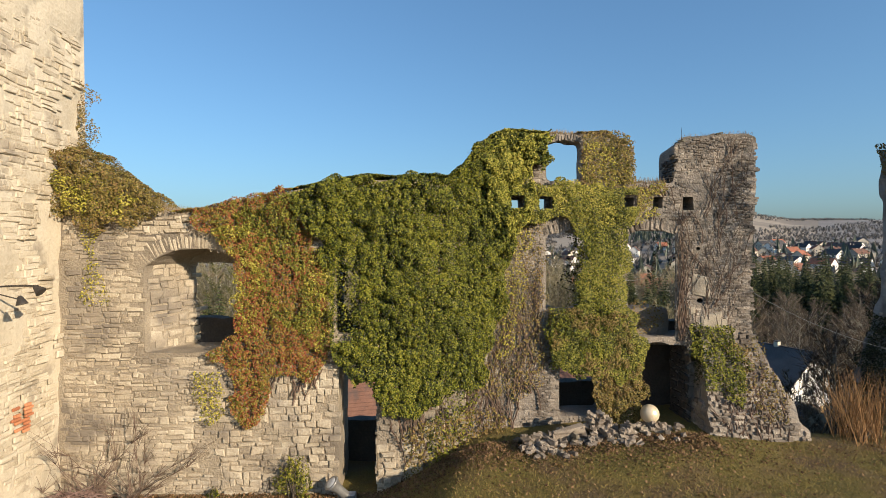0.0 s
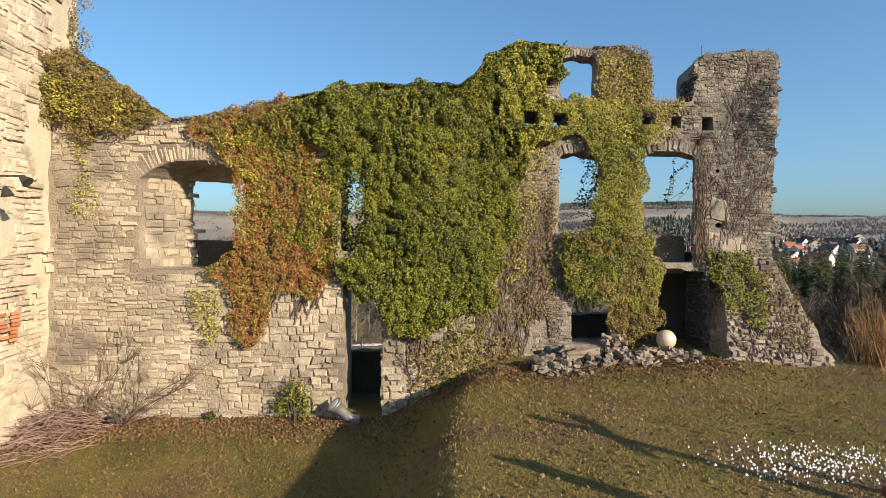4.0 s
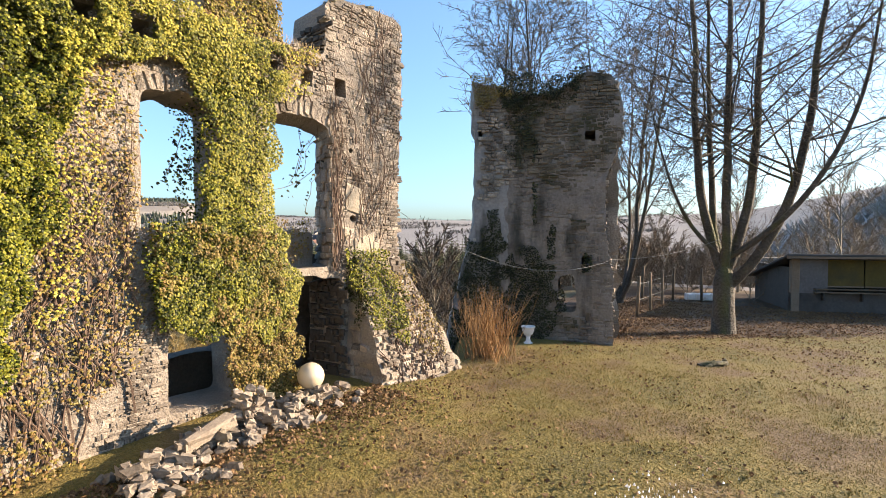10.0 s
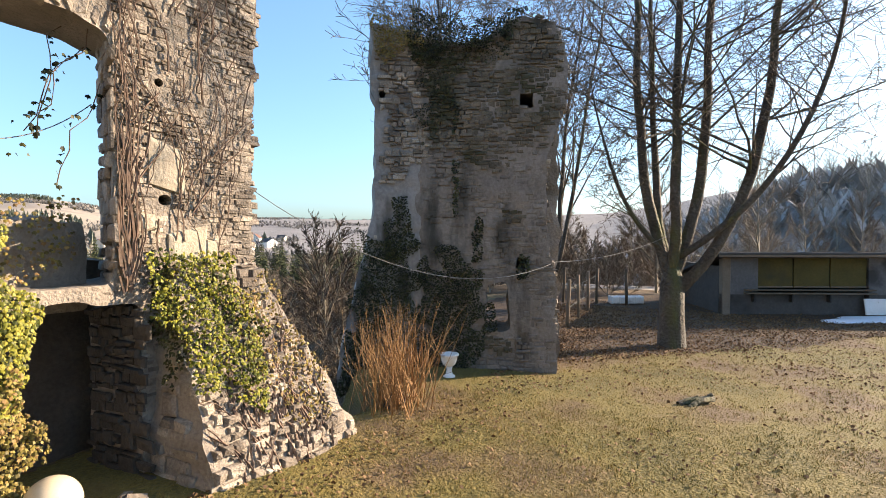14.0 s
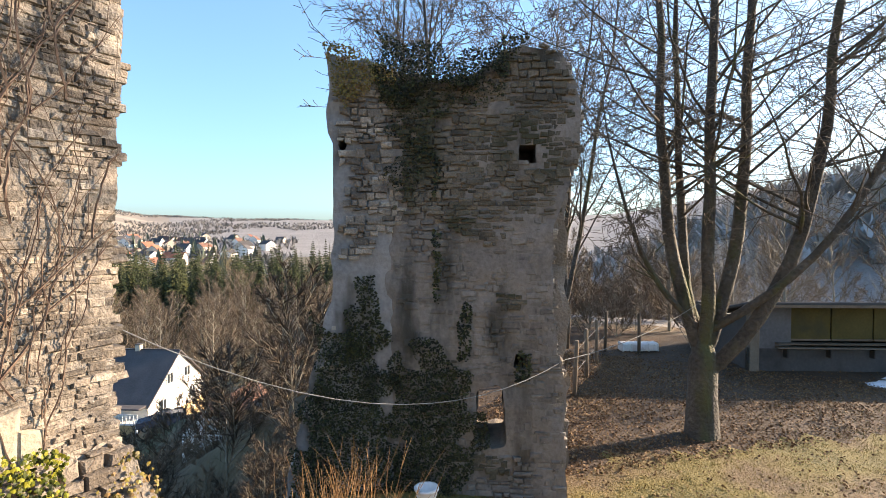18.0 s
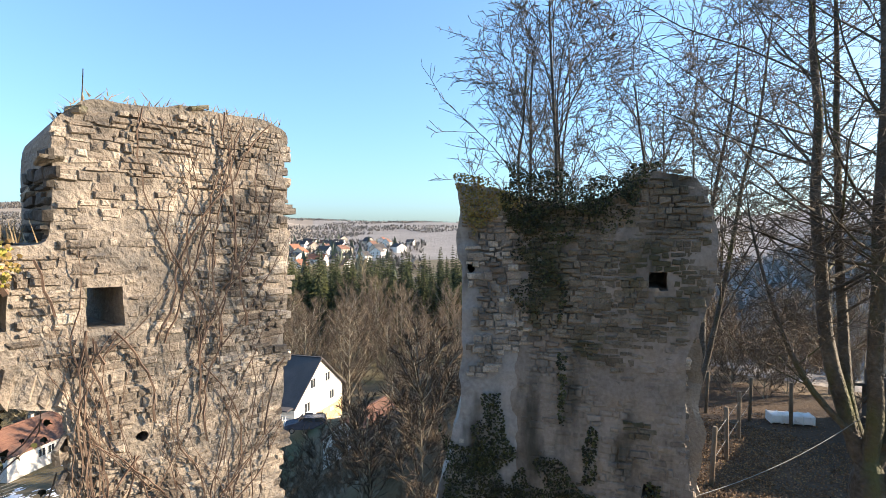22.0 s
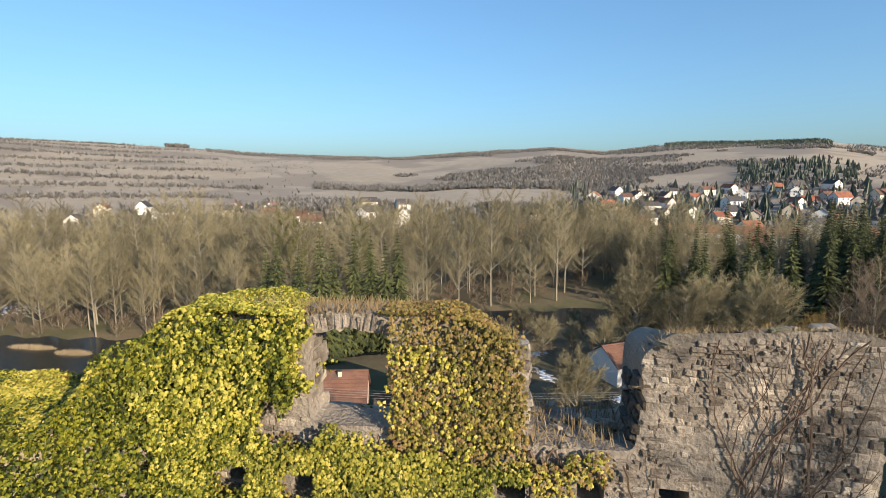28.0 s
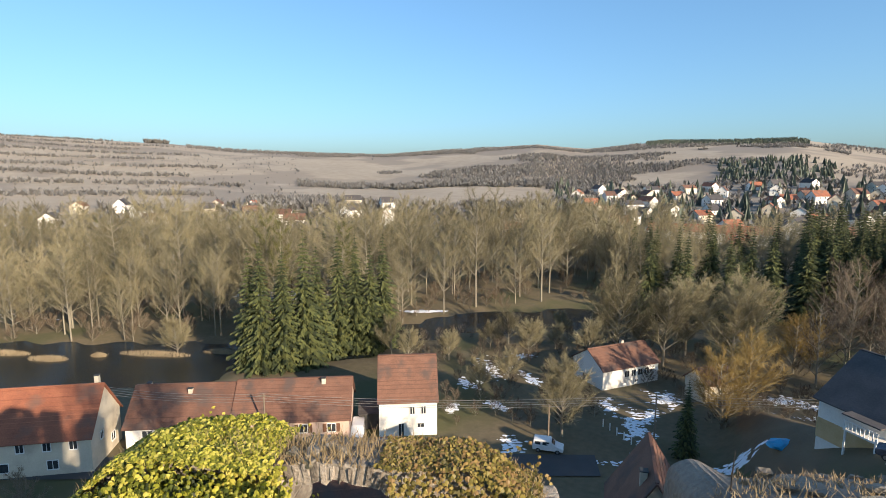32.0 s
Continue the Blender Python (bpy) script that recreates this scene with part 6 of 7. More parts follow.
def snow_patch(x, y, w, d, seed, turn=0.0, z=None, name="snow"):
    """A thin lens of old snow with a ragged rim."""
    g = random.Random(seed)
    n, vs, fs = 26, [], []
    ca, sa_ = math.cos(radians(turn)), math.sin(radians(turn))
    for ring, (f, h) in enumerate(((1.0, -0.03), (0.9, 0.03), (0.5, 0.06), (0.0, 0.07))):
        for s in range(n):
            a = 2 * math.pi * s / n
            rr = f * (1 + 0.35 * nz(math.cos(a) * 2 + seed, math.sin(a) * 2) + 0.18 * nz(math.cos(a) * 6 + seed, math.sin(a) * 6, 3))
            u, v = math.cos(a) * w / 2 * rr, math.sin(a) * d / 2 * rr
            px, py = x + u * ca - v * sa_, y + u * sa_ + v * ca
            vs.append((px, py, (ground(px, py) if z is None else z) + h))
    for r_ in range(3):
        for s in range(n):
            q = (s + 1) % n
            fs.append((r_ * n + s, r_ * n + q, (r_ + 1) * n + q, (r_ + 1) * n + s))
    return tagged(mesh_object(name, vs, fs, SNOW, smooth=True), "patch of old white snow left on the grass", "snow")


snow_patch(29.0, -11.2, 1.5, 4.6, 71, 24)
snow_patch(28.0, -9.6, 0.8, 1.9, 72, 24)
g = random.Random(200)
vs, fs = [], []
for k in range(380):      # the last flecks on the lawn
    cx, cy, rr = g.gauss(7.4, 0.7), g.gauss(-6.3, 0.3), g.uniform(0.004, 0.015)
    o = len(vs)
    vs.append((cx, cy, ground(cx, cy) + 0.05))
    for q in range(6):
        f = rr * g.uniform(0.5, 1.4)
        vs.append((cx + math.cos(q * 1.047) * f * 1.5, cy + math.sin(q * 1.047) * f, ground(cx, cy) + 0.02))
    fs += [(o, o + 1 + q, o + 1 + (q + 1) % 6) for q in range(6)]
tagged(mesh_object("snow", vs, fs, SNOW), "last white flecks of snow on the lawn", "snow", kind="stuff")
board = part("white_board", box(0.06, 0.75, 0.6, (0, 0, 0.32), 0.01), WHITE_STONE, None)
board.matrix_world = pose(29.75, -10.75, ground(29.75, -10.75), 0, 12, 24)
tagged(board, "white board leaning in front of the shed", "board")
trough = thing("trough", 29.4, -2.1, ground(29.4, -2.1), -62, "long white plastic trough standing beyond the fence", "trough")
part("body", box(1.4, 0.5, 0.3, (0, 0, 0.18), 0.04), WHITE_STONE, trough)
for k in range(5):
    part("rib", box(0.06, 0.55, 0.33, (-0.66 + 0.33 * k, 0, 0.18), 0.02), WHITE_STONE, trough)

# Unseen post, added to throw the shadow that crosses the lawn.
mast = thing("wooden_post", 9.6, -9.5, ground(9.6, -9.5), 20, "unseen tall wooden post with a slanted brace, added for its shadow on the lawn", "post")
part("shaft", box(0.13, 0.13, 2.9, (0, 0, 1.25), 0.01), PLANK_RED, mast)
part("brace", box(0.09, 0.09, 2.4, (0, 0, 0), 0.01, Matrix.Translation((0.55, -0.35, 0.95)) @ Euler((0.4, 0.5, 0)).to_matrix().to_4x4()), PLANK_RED, mast)
part("crosspiece", box(0.1, 1.9, 0.1, (0, 0.2, 2.2), 0.01), PLANK_RED, mast)


# ---- houses in the valley ----
GLASS = material("dark_window_glass", [(0.02, 0.025, 0.03), (0.035, 0.04, 0.045), (0.05, 0.055, 0.06)], 1, 5, rough=0.1, bump=0)
FRAME = material("white_window_frame", [(0.6, 0.6, 0.58), (0.7, 0.7, 0.68), (0.78, 0.78, 0.76)], 2, 10, bump=0)
SHUTTER = material("brown_shutter_wood", [(0.09, 0.04, 0.02), (0.14, 0.065, 0.035), (0.19, 0.09, 0.05)], 2, 12, bump=0.2)
OCHRE = material("ochre_plinth", [(0.45, 0.31, 0.15), (0.55, 0.39, 0.20), (0.6, 0.45, 0.26)], 1, 10, bump=0.1)
CREAM_WALL = material("cream_house_render", [(0.52, 0.45, 0.34), (0.60, 0.53, 0.41), (0.66, 0.59, 0.47)], 0.5, 6, bump=0.1, stain=(0.42, 0.36, 0.28), stain_scale=0.3, stain_at=(0.52, 0.7))
ROOF_BROWN = material("brown_clay_tiles", [(0.09, 0.045, 0.032), (0.14, 0.068, 0.045), (0.20, 0.10, 0.065)], 0.6, 6, bump=0.4, dist=0.03, per="object", var=0.25, stain=(0.09, 0.06, 0.05), stain_scale=0.4, stain_at=(0.5, 0.65))
pane_meshes = {}


def window_unit(parent, m, w, h, shutters=False):
    """A window: frame bars round a dark pane, set on the wall; its own x runs along the wall, -y looks out."""
    key = (round(w, 2), round(h, 2))
    if key not in pane_meshes:
        fr = join(box(w, 0.1, 0.09, (0, 0, h / 2)), box(w, 0.14, 0.11, (0, -0.02, -h / 2)), box(0.09, 0.1, h, (-w / 2, 0, 0)), box(0.09, 0.1, h, (w / 2, 0, 0)), box(0.06, 0.08, h, (0, 0, 0)))
        pn = box(w, 0.03, h, (0, 0.02, 0))
        sh = box(w * 0.46, 0.05, h, (0, 0, 0))
        made = []
        for nm, bm, mt in (("window_frame", fr, FRAME), ("pane", pn, GLASS), ("shutter", sh, SHUTTER)):
            me = bpy.data.meshes.new(nm)
            bm.to_mesh(me)
            bm.free()
            me.materials.append(mt)
            made.append(me)
        pane_meshes[key] = made
    fr, pn, sh = pane_meshes[key]
    win = new("window", fr)
    win.parent, win.matrix_basis = parent, m
    p = new("pane", pn)
    p.parent = win
    if shutters:
        for s in (-1, 1):
            o = new("shutter", sh)
            o.parent, o.matrix_basis = win, Matrix.Translation((s * w * 0.75, -0.02, 0))
    return win


def house(name, label, x, y, z, turn, L, W, H, R, wall, roof, wins=(), chimneys=(), category="house", plinth=0.0, shutters=False, over=0.4, group="", near=True):
    """A gabled house: ridge along its own x, L long and W deep, eaves at H, ridge R above; wins: (side, u, height, w, h), side f b l r."""
    ob = thing(name, x, y, z, turn, label, category, group)
    w2, d2 = L / 2, W / 2
    bm = bmesh.new()
    v = [bm.verts.new(c) for c in ((-w2, -d2, -2.5), (w2, -d2, -2.5), (w2, d2, -2.5), (-w2, d2, -2.5), (-w2, -d2, H), (w2, -d2, H), (w2, d2, H), (-w2, d2, H), (-w2, 0, H + R), (w2, 0, H + R))]
    for f in ((0, 1, 5, 4), (2, 3, 7, 6), (1, 2, 6, 9, 5), (3, 0, 4, 8, 7), (4, 5, 9, 8), (6, 7, 8, 9)):
        bm.faces.new([v[i] for i in f])
    part("wall", bm, wall, ob)
    slope = math.hypot(d2, R)
    a = math.atan2(R, d2)
    k = over / math.cos(a)
    for s in (-1, 1):
        bm = box(L + 2 * over * 0.8, slope + k, 0.14, (0, 0, 0), 0.02)
        mm = Matrix.Translation((0, s * (d2 / 2 + over / 2), H + R / 2 + 0.12 - over * math.tan(a) / 2)) @ Matrix.Rotation(-s * a, 4, "X")
        bm.transform(mm)
        rf = part("roof", bm, roof, ob)
    if near:
        for s in (-1,):
            for i in range(int(slope / 0.55)):      # tile courses on the side that is seen
                t = (i + 0.5) / int(slope / 0.55) * (slope + k) - (slope + k) / 2
                bm = box(L + 2 * over * 0.8, 0.10, 0.05, (0, t, 0.075))
                bm.transform(Matrix.Translation((0, s * (d2 / 2 + over / 2), H + R / 2 + 0.12 - over * math.tan(a) / 2)) @ Matrix.Rotation(-s * a, 4, "X"))
                part("tile_course", bm, roof, ob)
    part("ridge_cap", box(L + over, 0.3, 0.14, (0, 0, H + R + 0.16), 0.04), roof, ob)
    if plinth:
        part("plinth", box(L + 0.1, W + 0.1, plinth + 1, (0, 0, plinth / 2 - 0.5)), OCHRE, ob)
    for side, u, hh, w, h in wins:
        mm = {"f": pose(u, -d2 - 0.02, hh), "b": pose(u, d2 + 0.02, hh, 0, 0, 180), "l": pose(-w2 - 0.02, u, hh, 0, 0, -90), "r": pose(w2 + 0.02, u, hh, 0, 0, 90)}[side]
        window_unit(ob, mm, w, h, shutters)
    for cx, cy, ch in chimneys:
        ztop = H + R * (1 - abs(cy) / d2)
        st = part("chimney", box(0.55, 0.55, ch + 0.6, (cx, cy, ztop + ch / 2 - 0.3), 0.02), CREAM_WALL, ob)
        part("chimney_cap", box(0.68, 0.68, 0.1, (cx, cy, ztop + ch + 0.02), 0.02), FELT, st)
    return ob


G0 = FLOOR - 0.05
house("house", "long cream farmhouse with red tiled roof partly in shade", -56.0, 54.9, G0, 17, 22, 9.0, 4.9, 5.0, CREAM_WALL, RED_ROOF,
      [("f", -9 + i * 3.0, 3.9, 0.95, 1.15) for i in range(7)] + [("f", 6.5, 1.5, 1.3, 1.2), ("f", 0.5, 1.5, 2.2, 1.2), ("r", -1.5, 3.6, 0.9, 1.0), ("r", 1.8, 1.8, 1.2, 1.2)], [(10.3, 0.3, 1.5), (3.0, 1.0, 0.9)])
house("house", "long low terraced house with brown tiled roof and grey walls", -37.0, 63.8, G0, 12, 13.6, 9.0, 4.0, 4.0, WHITE_WALL, ROOF_BROWN, [("f", -4.0, 2.9, 1.4, 1.2), ("f", 2.0, 2.9, 1.2, 1.2)], [(-5.8, 1.2, 1.0), (0.6, -1.0, 0.7)])
house("house", "pink terraced house with brown shutters and brown tiled roof", -22.5, 66.9, G0, 12, 15.6, 9.0, 4.2, 4.1, PINK_WALL, ROOF_BROWN, [("f", -2.6, 2.9, 1.2, 1.2), ("f", 1.6, 2.9, 1.2, 1.2), ("f", 5.4, 2.9, 1.2, 1.2), ("f", 1.6, 0.9, 1.0, 1.0)], [(4.0, -0.6, 0.8)], shutters=True)
garage_door = part("garage_door", box(2.6, 0.1, 1.9), SHUTTER, None)
garage_door.matrix_world = pose(-16.6, 63.5, G0 + 0.95, 0, 0, 12)
tagged(garage_door, "brown wooden garage door of the pink house", "door", kind="structure")
house("house", "white two-storey house with steep reddish roof", -7.3, 72.3, G0, 12, 8.3, 8.6, 5.3, 5.3, WHITE_WALL, ROOF_BROWN, [("f", 0.6, 3.9, 0.7, 1.2), ("f", 2.2, 3.9, 0.7, 1.2), ("f", -1.0, 1.0, 0.8, 2.0), ("f", 1.8, 1.6, 1.0, 0.7)], [], over=0.3)
house("shed", "small lean-to shed between the houses", -13.0, 71.8, G0, 12, 3.0, 5.0, 2.4, 0.8, RENDER_GREY, DARK_ROOF, category="shed", over=0.2)
house("bungalow", "white bungalow with brown roof lightly covered in snow", 27.5, 95.0, G0, 30, 12.5, 8.5, 3.6, 2.6, WHITE_WALL, ROOF_BROWN, [("f", -1.0 + i * 1.5, 2.3, 1.1, 1.2) for i in range(4)] + [("f", 1.2, 0.8, 0.7, 0.6)], [(1.5, 0.3, 0.9)], category="bungalow")
house("house", "small cream cottage with brown roof among the trees", 41.5, 87.5, FLOOR + 0.4, 25, 6.0, 4.5, 3.0, 2.0, CREAM_WALL, ROOF_BROWN, [("f", 0.5, 1.6, 0.8, 0.8)])
hs = house("house", "white gabled house with dark roof and ochre plinth", 45.9, 52.0, -16.3, 113, 7.0, 11.0, 3.3, 4.2, WHITE_WALL, DARK_ROOF,
           [("l", 1.6, 4.9, 1.15, 1.15), ("l", -1.8, 4.9, 1.15, 1.15), ("l", 2.9, 2.4, 1.15, 1.15), ("l", -2.8, 2.4, 1.15, 1.15), ("l", 3.0, 0.55, 0.7, 0.3), ("l", -2.8, 0.55, 0.7, 0.3)], [(1.0, 0.0, 0.7)], plinth=1.1, over=0.5)
part("balcony_floor", box(3.2, 1.6, 0.18, (-1.8, 6.2, 1.7)), WHITE_WALL, hs)
for k in range(9):
    part("baluster", box(0.06, 0.06, 0.9, (-3.3 + k * 0.38, 6.95, 2.2)), FRAME, hs)
part("handrail", box(3.2, 0.08, 0.08, (-1.8, 6.95, 2.65)), FRAME, hs)
for k in (-3.2, -0.4):
    part("porch_post", box(0.16, 0.16, 4.2, (k, 6.9, 0.0)), FRAME, hs)
part("porch_roof", box(3.6, 2.0, 0.14, (-1.8, 6.1, 3.2), 0.02), DARK_ROOF, hs)
part("garden_step_wall", box(4.5, 0.4, 1.0, (-5.3, 5.2, -0.2)), WHITE_WALL, hs)
house("barn", "small grey gabled barn with rusty brown roof", 38.6, 30.2, -13.0, 17, 7.0, 4.4, 2.2, 2.0, WHITE_WALL, ROOF_BROWN, [("l", 0.3, 2.2, 0.35, 1.2), ("l", -0.9, 1.7, 0.55, 1.0)], category="barn", over=0.2)
house("house", "steep dark red roofed house under the castle hill", 19.5, 39.5, -22.6, 80, 8.0, 6.4, 4.0, 5.0, CREAM_WALL, ROOF_BROWN, [], [(-2.0, 0.8, 1.1)])
house("house", "red roofed house close under the castle hill", -5.3, 36.3, -19.6, 15, 7.5, 7.0, 4.0, 3.4, CREAM_WALL, ROOF_BROWN, [], [(3.0, -1.2, 0.9)])

# ---- street, fences, poles and vehicles ----
ASPHALT = material("damp_asphalt", [(0.035, 0.036, 0.038), (0.05, 0.05, 0.052), (0.07, 0.07, 0.07)], 0.4, 8, rough=0.7, bump=0.3)
vs, fs = [], []
for i in range(53):
    x = -95 + i * 2.2
    yc = 58.0 + 0.14 * (x + 20) - 0.02 * max(0, x - 8) ** 1.2
    for dy in (-2.6, 2.6):
        vs.append((x, yc + dy, max(ground(x, yc + dy), ground(x, yc)) + 0.12))
    if i:
        fs.append((2 * i - 2, 2 * i, 2 * i + 1, 2 * i - 1))
tagged(mesh_object("road", vs, fs, ASPHALT), "narrow damp village street under the castle hill", "road", kind="structure")
for i, (x, y, w, d, a) in enumerate(((16, 63.8, 13, 1.0, 4), (8.2, 67, 2.4, 4.2, 10), (27, 75, 3.2, 10, -10), (34, 86, 3.5, 6, -15), (53, 87, 6, 3.5, 10), (58, 85, 5, 2.4, 0), (4, 97, 3, 8, 20), (1, 88, 2.2, 5, 30), (-1, 78, 1.5, 3, 0),
                                     (24, 82, 2.0, 5, 0), (30, 79, 1.6, 4, -20), (55, 79, 7, 2.0, 5), (47, 93, 6, 2.0, 0), (10, 104, 5, 2.5, 15), (-62, 150, 16, 8, 5), (-148, 118, 34, 10, 0), (-175, 125, 30, 9, 0), (-15, 137, 8, 2.0, 10), (36, 62.5, 4, 2.5, 0), (6, 80, 1.6, 4, 35), (12, 92, 2, 6, 25))):
    ca, sb = math.cos(radians(a)), math.sin(radians(a))
    gs = random.Random(700 + i)
    vs, fs = [], []
    for k in range(int(30 + 5 * w * d)):      # each drift has melted into ragged flecks
        u, v = gs.gauss(0, 0.3) * w, gs.gauss(0, 0.3) * d
        cx, cy, rr = x + u * ca - v * sb, y + u * sb + v * ca, gs.uniform(0.06, 0.3) * (3.5 if y > 120 else 1.3)
        o = len(vs)
        vs.append((cx, cy, ground(cx, cy) + 0.09))
        for q in range(8):
            an, f = q * 0.785, rr * gs.uniform(0.45, 1.3)
            px, py = cx + math.cos(an) * f * 1.5, cy + math.sin(an) * f * 0.8
            vs.append((px, py, ground(px, py) + 0.02))
        fs += [(o, o + 1 + q, o + 1 + (q + 1) % 8) for q in range(8)]
    tagged(mesh_object("snow", vs, fs, SNOW), "melting flecks of old snow on garden grass", "snow", kind="stuff")
PAINT_WHITE = material("white_car_paint", [(0.62, 0.62, 0.62), (0.7, 0.7, 0.7), (0.76, 0.76, 0.76)], 1, 4, rough=0.25, bump=0)
PAINT_DARK = material("dark_blue_car_paint", [(0.03, 0.04, 0.06), (0.05, 0.06, 0.085), (0.07, 0.085, 0.11)], 1, 4, rough=0.25, bump=0)
RUBBER = material("black_rubber", [(0.015, 0.015, 0.015), (0.025, 0.025, 0.025), (0.035, 0.035, 0.035)], 2, 10, bump=0.1)


def van(name, label, x, y, z, turn, paint, L=4.1, W=1.75, H=1.75, nose=1.0):
    ob = thing(name, x, y, z, turn, label, "car")
    prof = [(-L / 2, 0.35), (L / 2, 0.35), (L / 2, 0.85), (L / 2 - nose, 1.02), (L / 2 - nose - 0.75, H), (-L / 2 + 0.15, H), (-L / 2, 1.0)]
    bm = bmesh.new()
    a = [bm.verts.new((px, -W / 2 * (0.9 if pz > 1.3 else 1), pz)) for px, pz in prof]
    b = [bm.verts.new((px, W / 2 * (0.9 if pz > 1.3 else 1), pz)) for px, pz in prof]
    bm.faces.new(a)
    bm.faces.new(list(reversed(b)))
    for i in range(len(prof)):
        j = (i + 1) % len(prof)
        bm.faces.new((a[j], a[i], b[i], b[j]))
    bmesh.ops.bevel(bm, geom=bm.edges[:], offset=0.06, segments=2, affect="EDGES")
    part("body", bm, paint, ob)
    for s in (-1, 1):
        part("side_window", box(0.9, 0.03, 0.45, (-0.25, s * W * 0.468, 1.32)), GLASS, ob)
        part("side_window", box(0.75, 0.03, 0.45, (-1.35, s * W * 0.468, 1.32)), GLASS, ob)
        part("headlight", box(0.06, 0.28, 0.14, (L / 2 + 0.01, s * W * 0.36, 0.72), 0.01), FRAME, ob)
        for wx in (-L / 2 + 0.75, L / 2 - 0.75):
            bm = lathe([(0.3, -0.1), (0.31, -0.05), (0.31, 0.05), (0.3, 0.1)], 14)
            bm.transform(Matrix.Translation((wx, s * W * 0.45, 0.31)) @ Matrix.Rotation(math.pi / 2, 4, "X"))
            wl_ = part("wheel", bm, RUBBER, ob)
            bm = lathe([(0.18, -0.11), (0.18, 0.11)], 10)
            bm.transform(Matrix.Translation((wx, s * W * 0.455, 0.31)) @ Matrix.Rotation(math.pi / 2, 4, "X"))
            part("rim", bm, ZINC, wl_)
    bm = box(0.03, W * 0.8, 0.55, (0, 0, 0))
    bm.transform(Matrix.Translation((L / 2 - nose - 0.36, 0, 1.38)) @ Matrix.Rotation(radians(-46), 4, "Y"))
    part("windscreen", bm, GLASS, ob)
    part("rear_window", box(0.03, W * 0.7, 0.45, (-L / 2 + 0.03, 0, 1.3)), GLASS, ob)
    return ob


van("car", "silver-white small van parked by the garden", 13.3, 66.4, ground(13.3, 66.4), -8, PAINT_WHITE)
van("car", "white delivery van parked between the houses", -13.6, 67.2, G0, -78, PAINT_WHITE, 4.6, 1.85, 2.0, 0.8)
van("car", "dark blue car parked below the gabled house", 40.5, 42.0, ground(40.5, 42), 140, PAINT_DARK, 4.2, 1.75, 1.45, 1.2)
van("car", "silver car parked by the hedge", 44.8, 57.0, ground(44.8, 57), -20, PAINT_WHITE, 4.2, 1.75, 1.45, 1.2)
TARP = material("bright_blue_tarp", [(0.02, 0.22, 0.42), (0.03, 0.32, 0.55), (0.06, 0.42, 0.65)], 1.2, 8, rough=0.4, bump=0.6, dist=0.1)
bm = bmesh.new()
bmesh.ops.create_icosphere(bm, subdivisions=3, radius=1.0)
for v in bm.verts:
    v.co = Vector((v.co.x * 1.5, v.co.y * 1.1, max(-0.1, v.co.z * 0.8))) * (1 + 0.25 * nz(v.co.x * 2, v.co.y * 2, v.co.z * 2))
tarp = part("tarpaulin", bm, TARP, None)
tarp.matrix_world = pose(39.0, 58.5, ground(39, 58.5))
tagged(tarp, "crumpled bright blue tarpaulin over a heap", "tarpaulin")


def pole(x, y, h, label="wooden power pole with insulators"):
    z = ground(x, y)
    ob = thing("power_pole", x, y, z, 0, label, "pole", "power poles")
    part("shaft", lathe([(0.14, -0.5), (0.13, 0.0), (0.1, h)], 10), WOOD, ob)
    part("crossarm", box(1.5, 0.1, 0.1, (0, 0, h - 0.3)), WOOD, ob)
    return Vector((x, y, z + h))


tops = [pole(-48, 60.5, 8.5), pole(-24.5, 60.8, 8.5), pole(28, 69.5, 7.5), pole(13.5, 69.0, 5.5), pole(60, 62, 9.0)]
tops.append(pole(79.0, 81.0, 8.0))
for dz in (0.0, -0.35, -0.7, -1.05):
    sagging("power_line", "thin dark power line between wooden poles", [tops[1] + Vector((0, 0, dz)), tops[2] + Vector((0, 0, dz)), tops[4] + Vector((0, 0, dz))], (0.9, 0.6), 0.018)
    sagging("power_line", "thin dark power line between wooden poles", [tops[0] + Vector((0, 0, dz)), tops[1] + Vector((0, 0, dz))], (0.6,), 0.018)
gfence = thing("fence", 0, 0, 0, 0, "pale concrete garden fence posts along the street", "fence")
for i in range(9):
    x, y = 22 + i * 0.75, 74.5 - i * 1.25
    o = part("post", box(0.14, 0.14, 1.3, (0, 0, 0.5)), WHITE_STONE, gfence)
    o.matrix_basis = pose(x, y, ground(x, y))

# ---- woods: bare trees, spruces, scrub ----
OLIVE_TWIG = material("olive_brown_twigs", [(0.11, 0.095, 0.05), (0.19, 0.163, 0.088), (0.285, 0.245, 0.138)], 0.05, 0.8, bump=0, per="object", var=0.6)
BROWN_TWIG = material("reddish_brown_twigs", [(0.075, 0.055, 0.036), (0.135, 0.098, 0.064), (0.20, 0.15, 0.10)], 0.05, 0.8, bump=0, per="object", var=0.6)
GOLD_TWIG = material("golden_willow_twigs", [(0.17, 0.115, 0.035), (0.26, 0.18, 0.055), (0.33, 0.235, 0.08)], 0.05, 0.8, bump=0, per="object", var=0.3)
PALE_BARK = material("pale_ash_bark", [(0.13, 0.115, 0.085), (0.22, 0.195, 0.145), (0.31, 0.28, 0.215)], 0.3, 5, bump=0.4)
NEEDLE = material("spruce_needles", [(0.018, 0.026, 0.008), (0.048, 0.06, 0.016), (0.10, 0.108, 0.03)], 0.3, 2.5, bump=0, per="island", var=0.5)


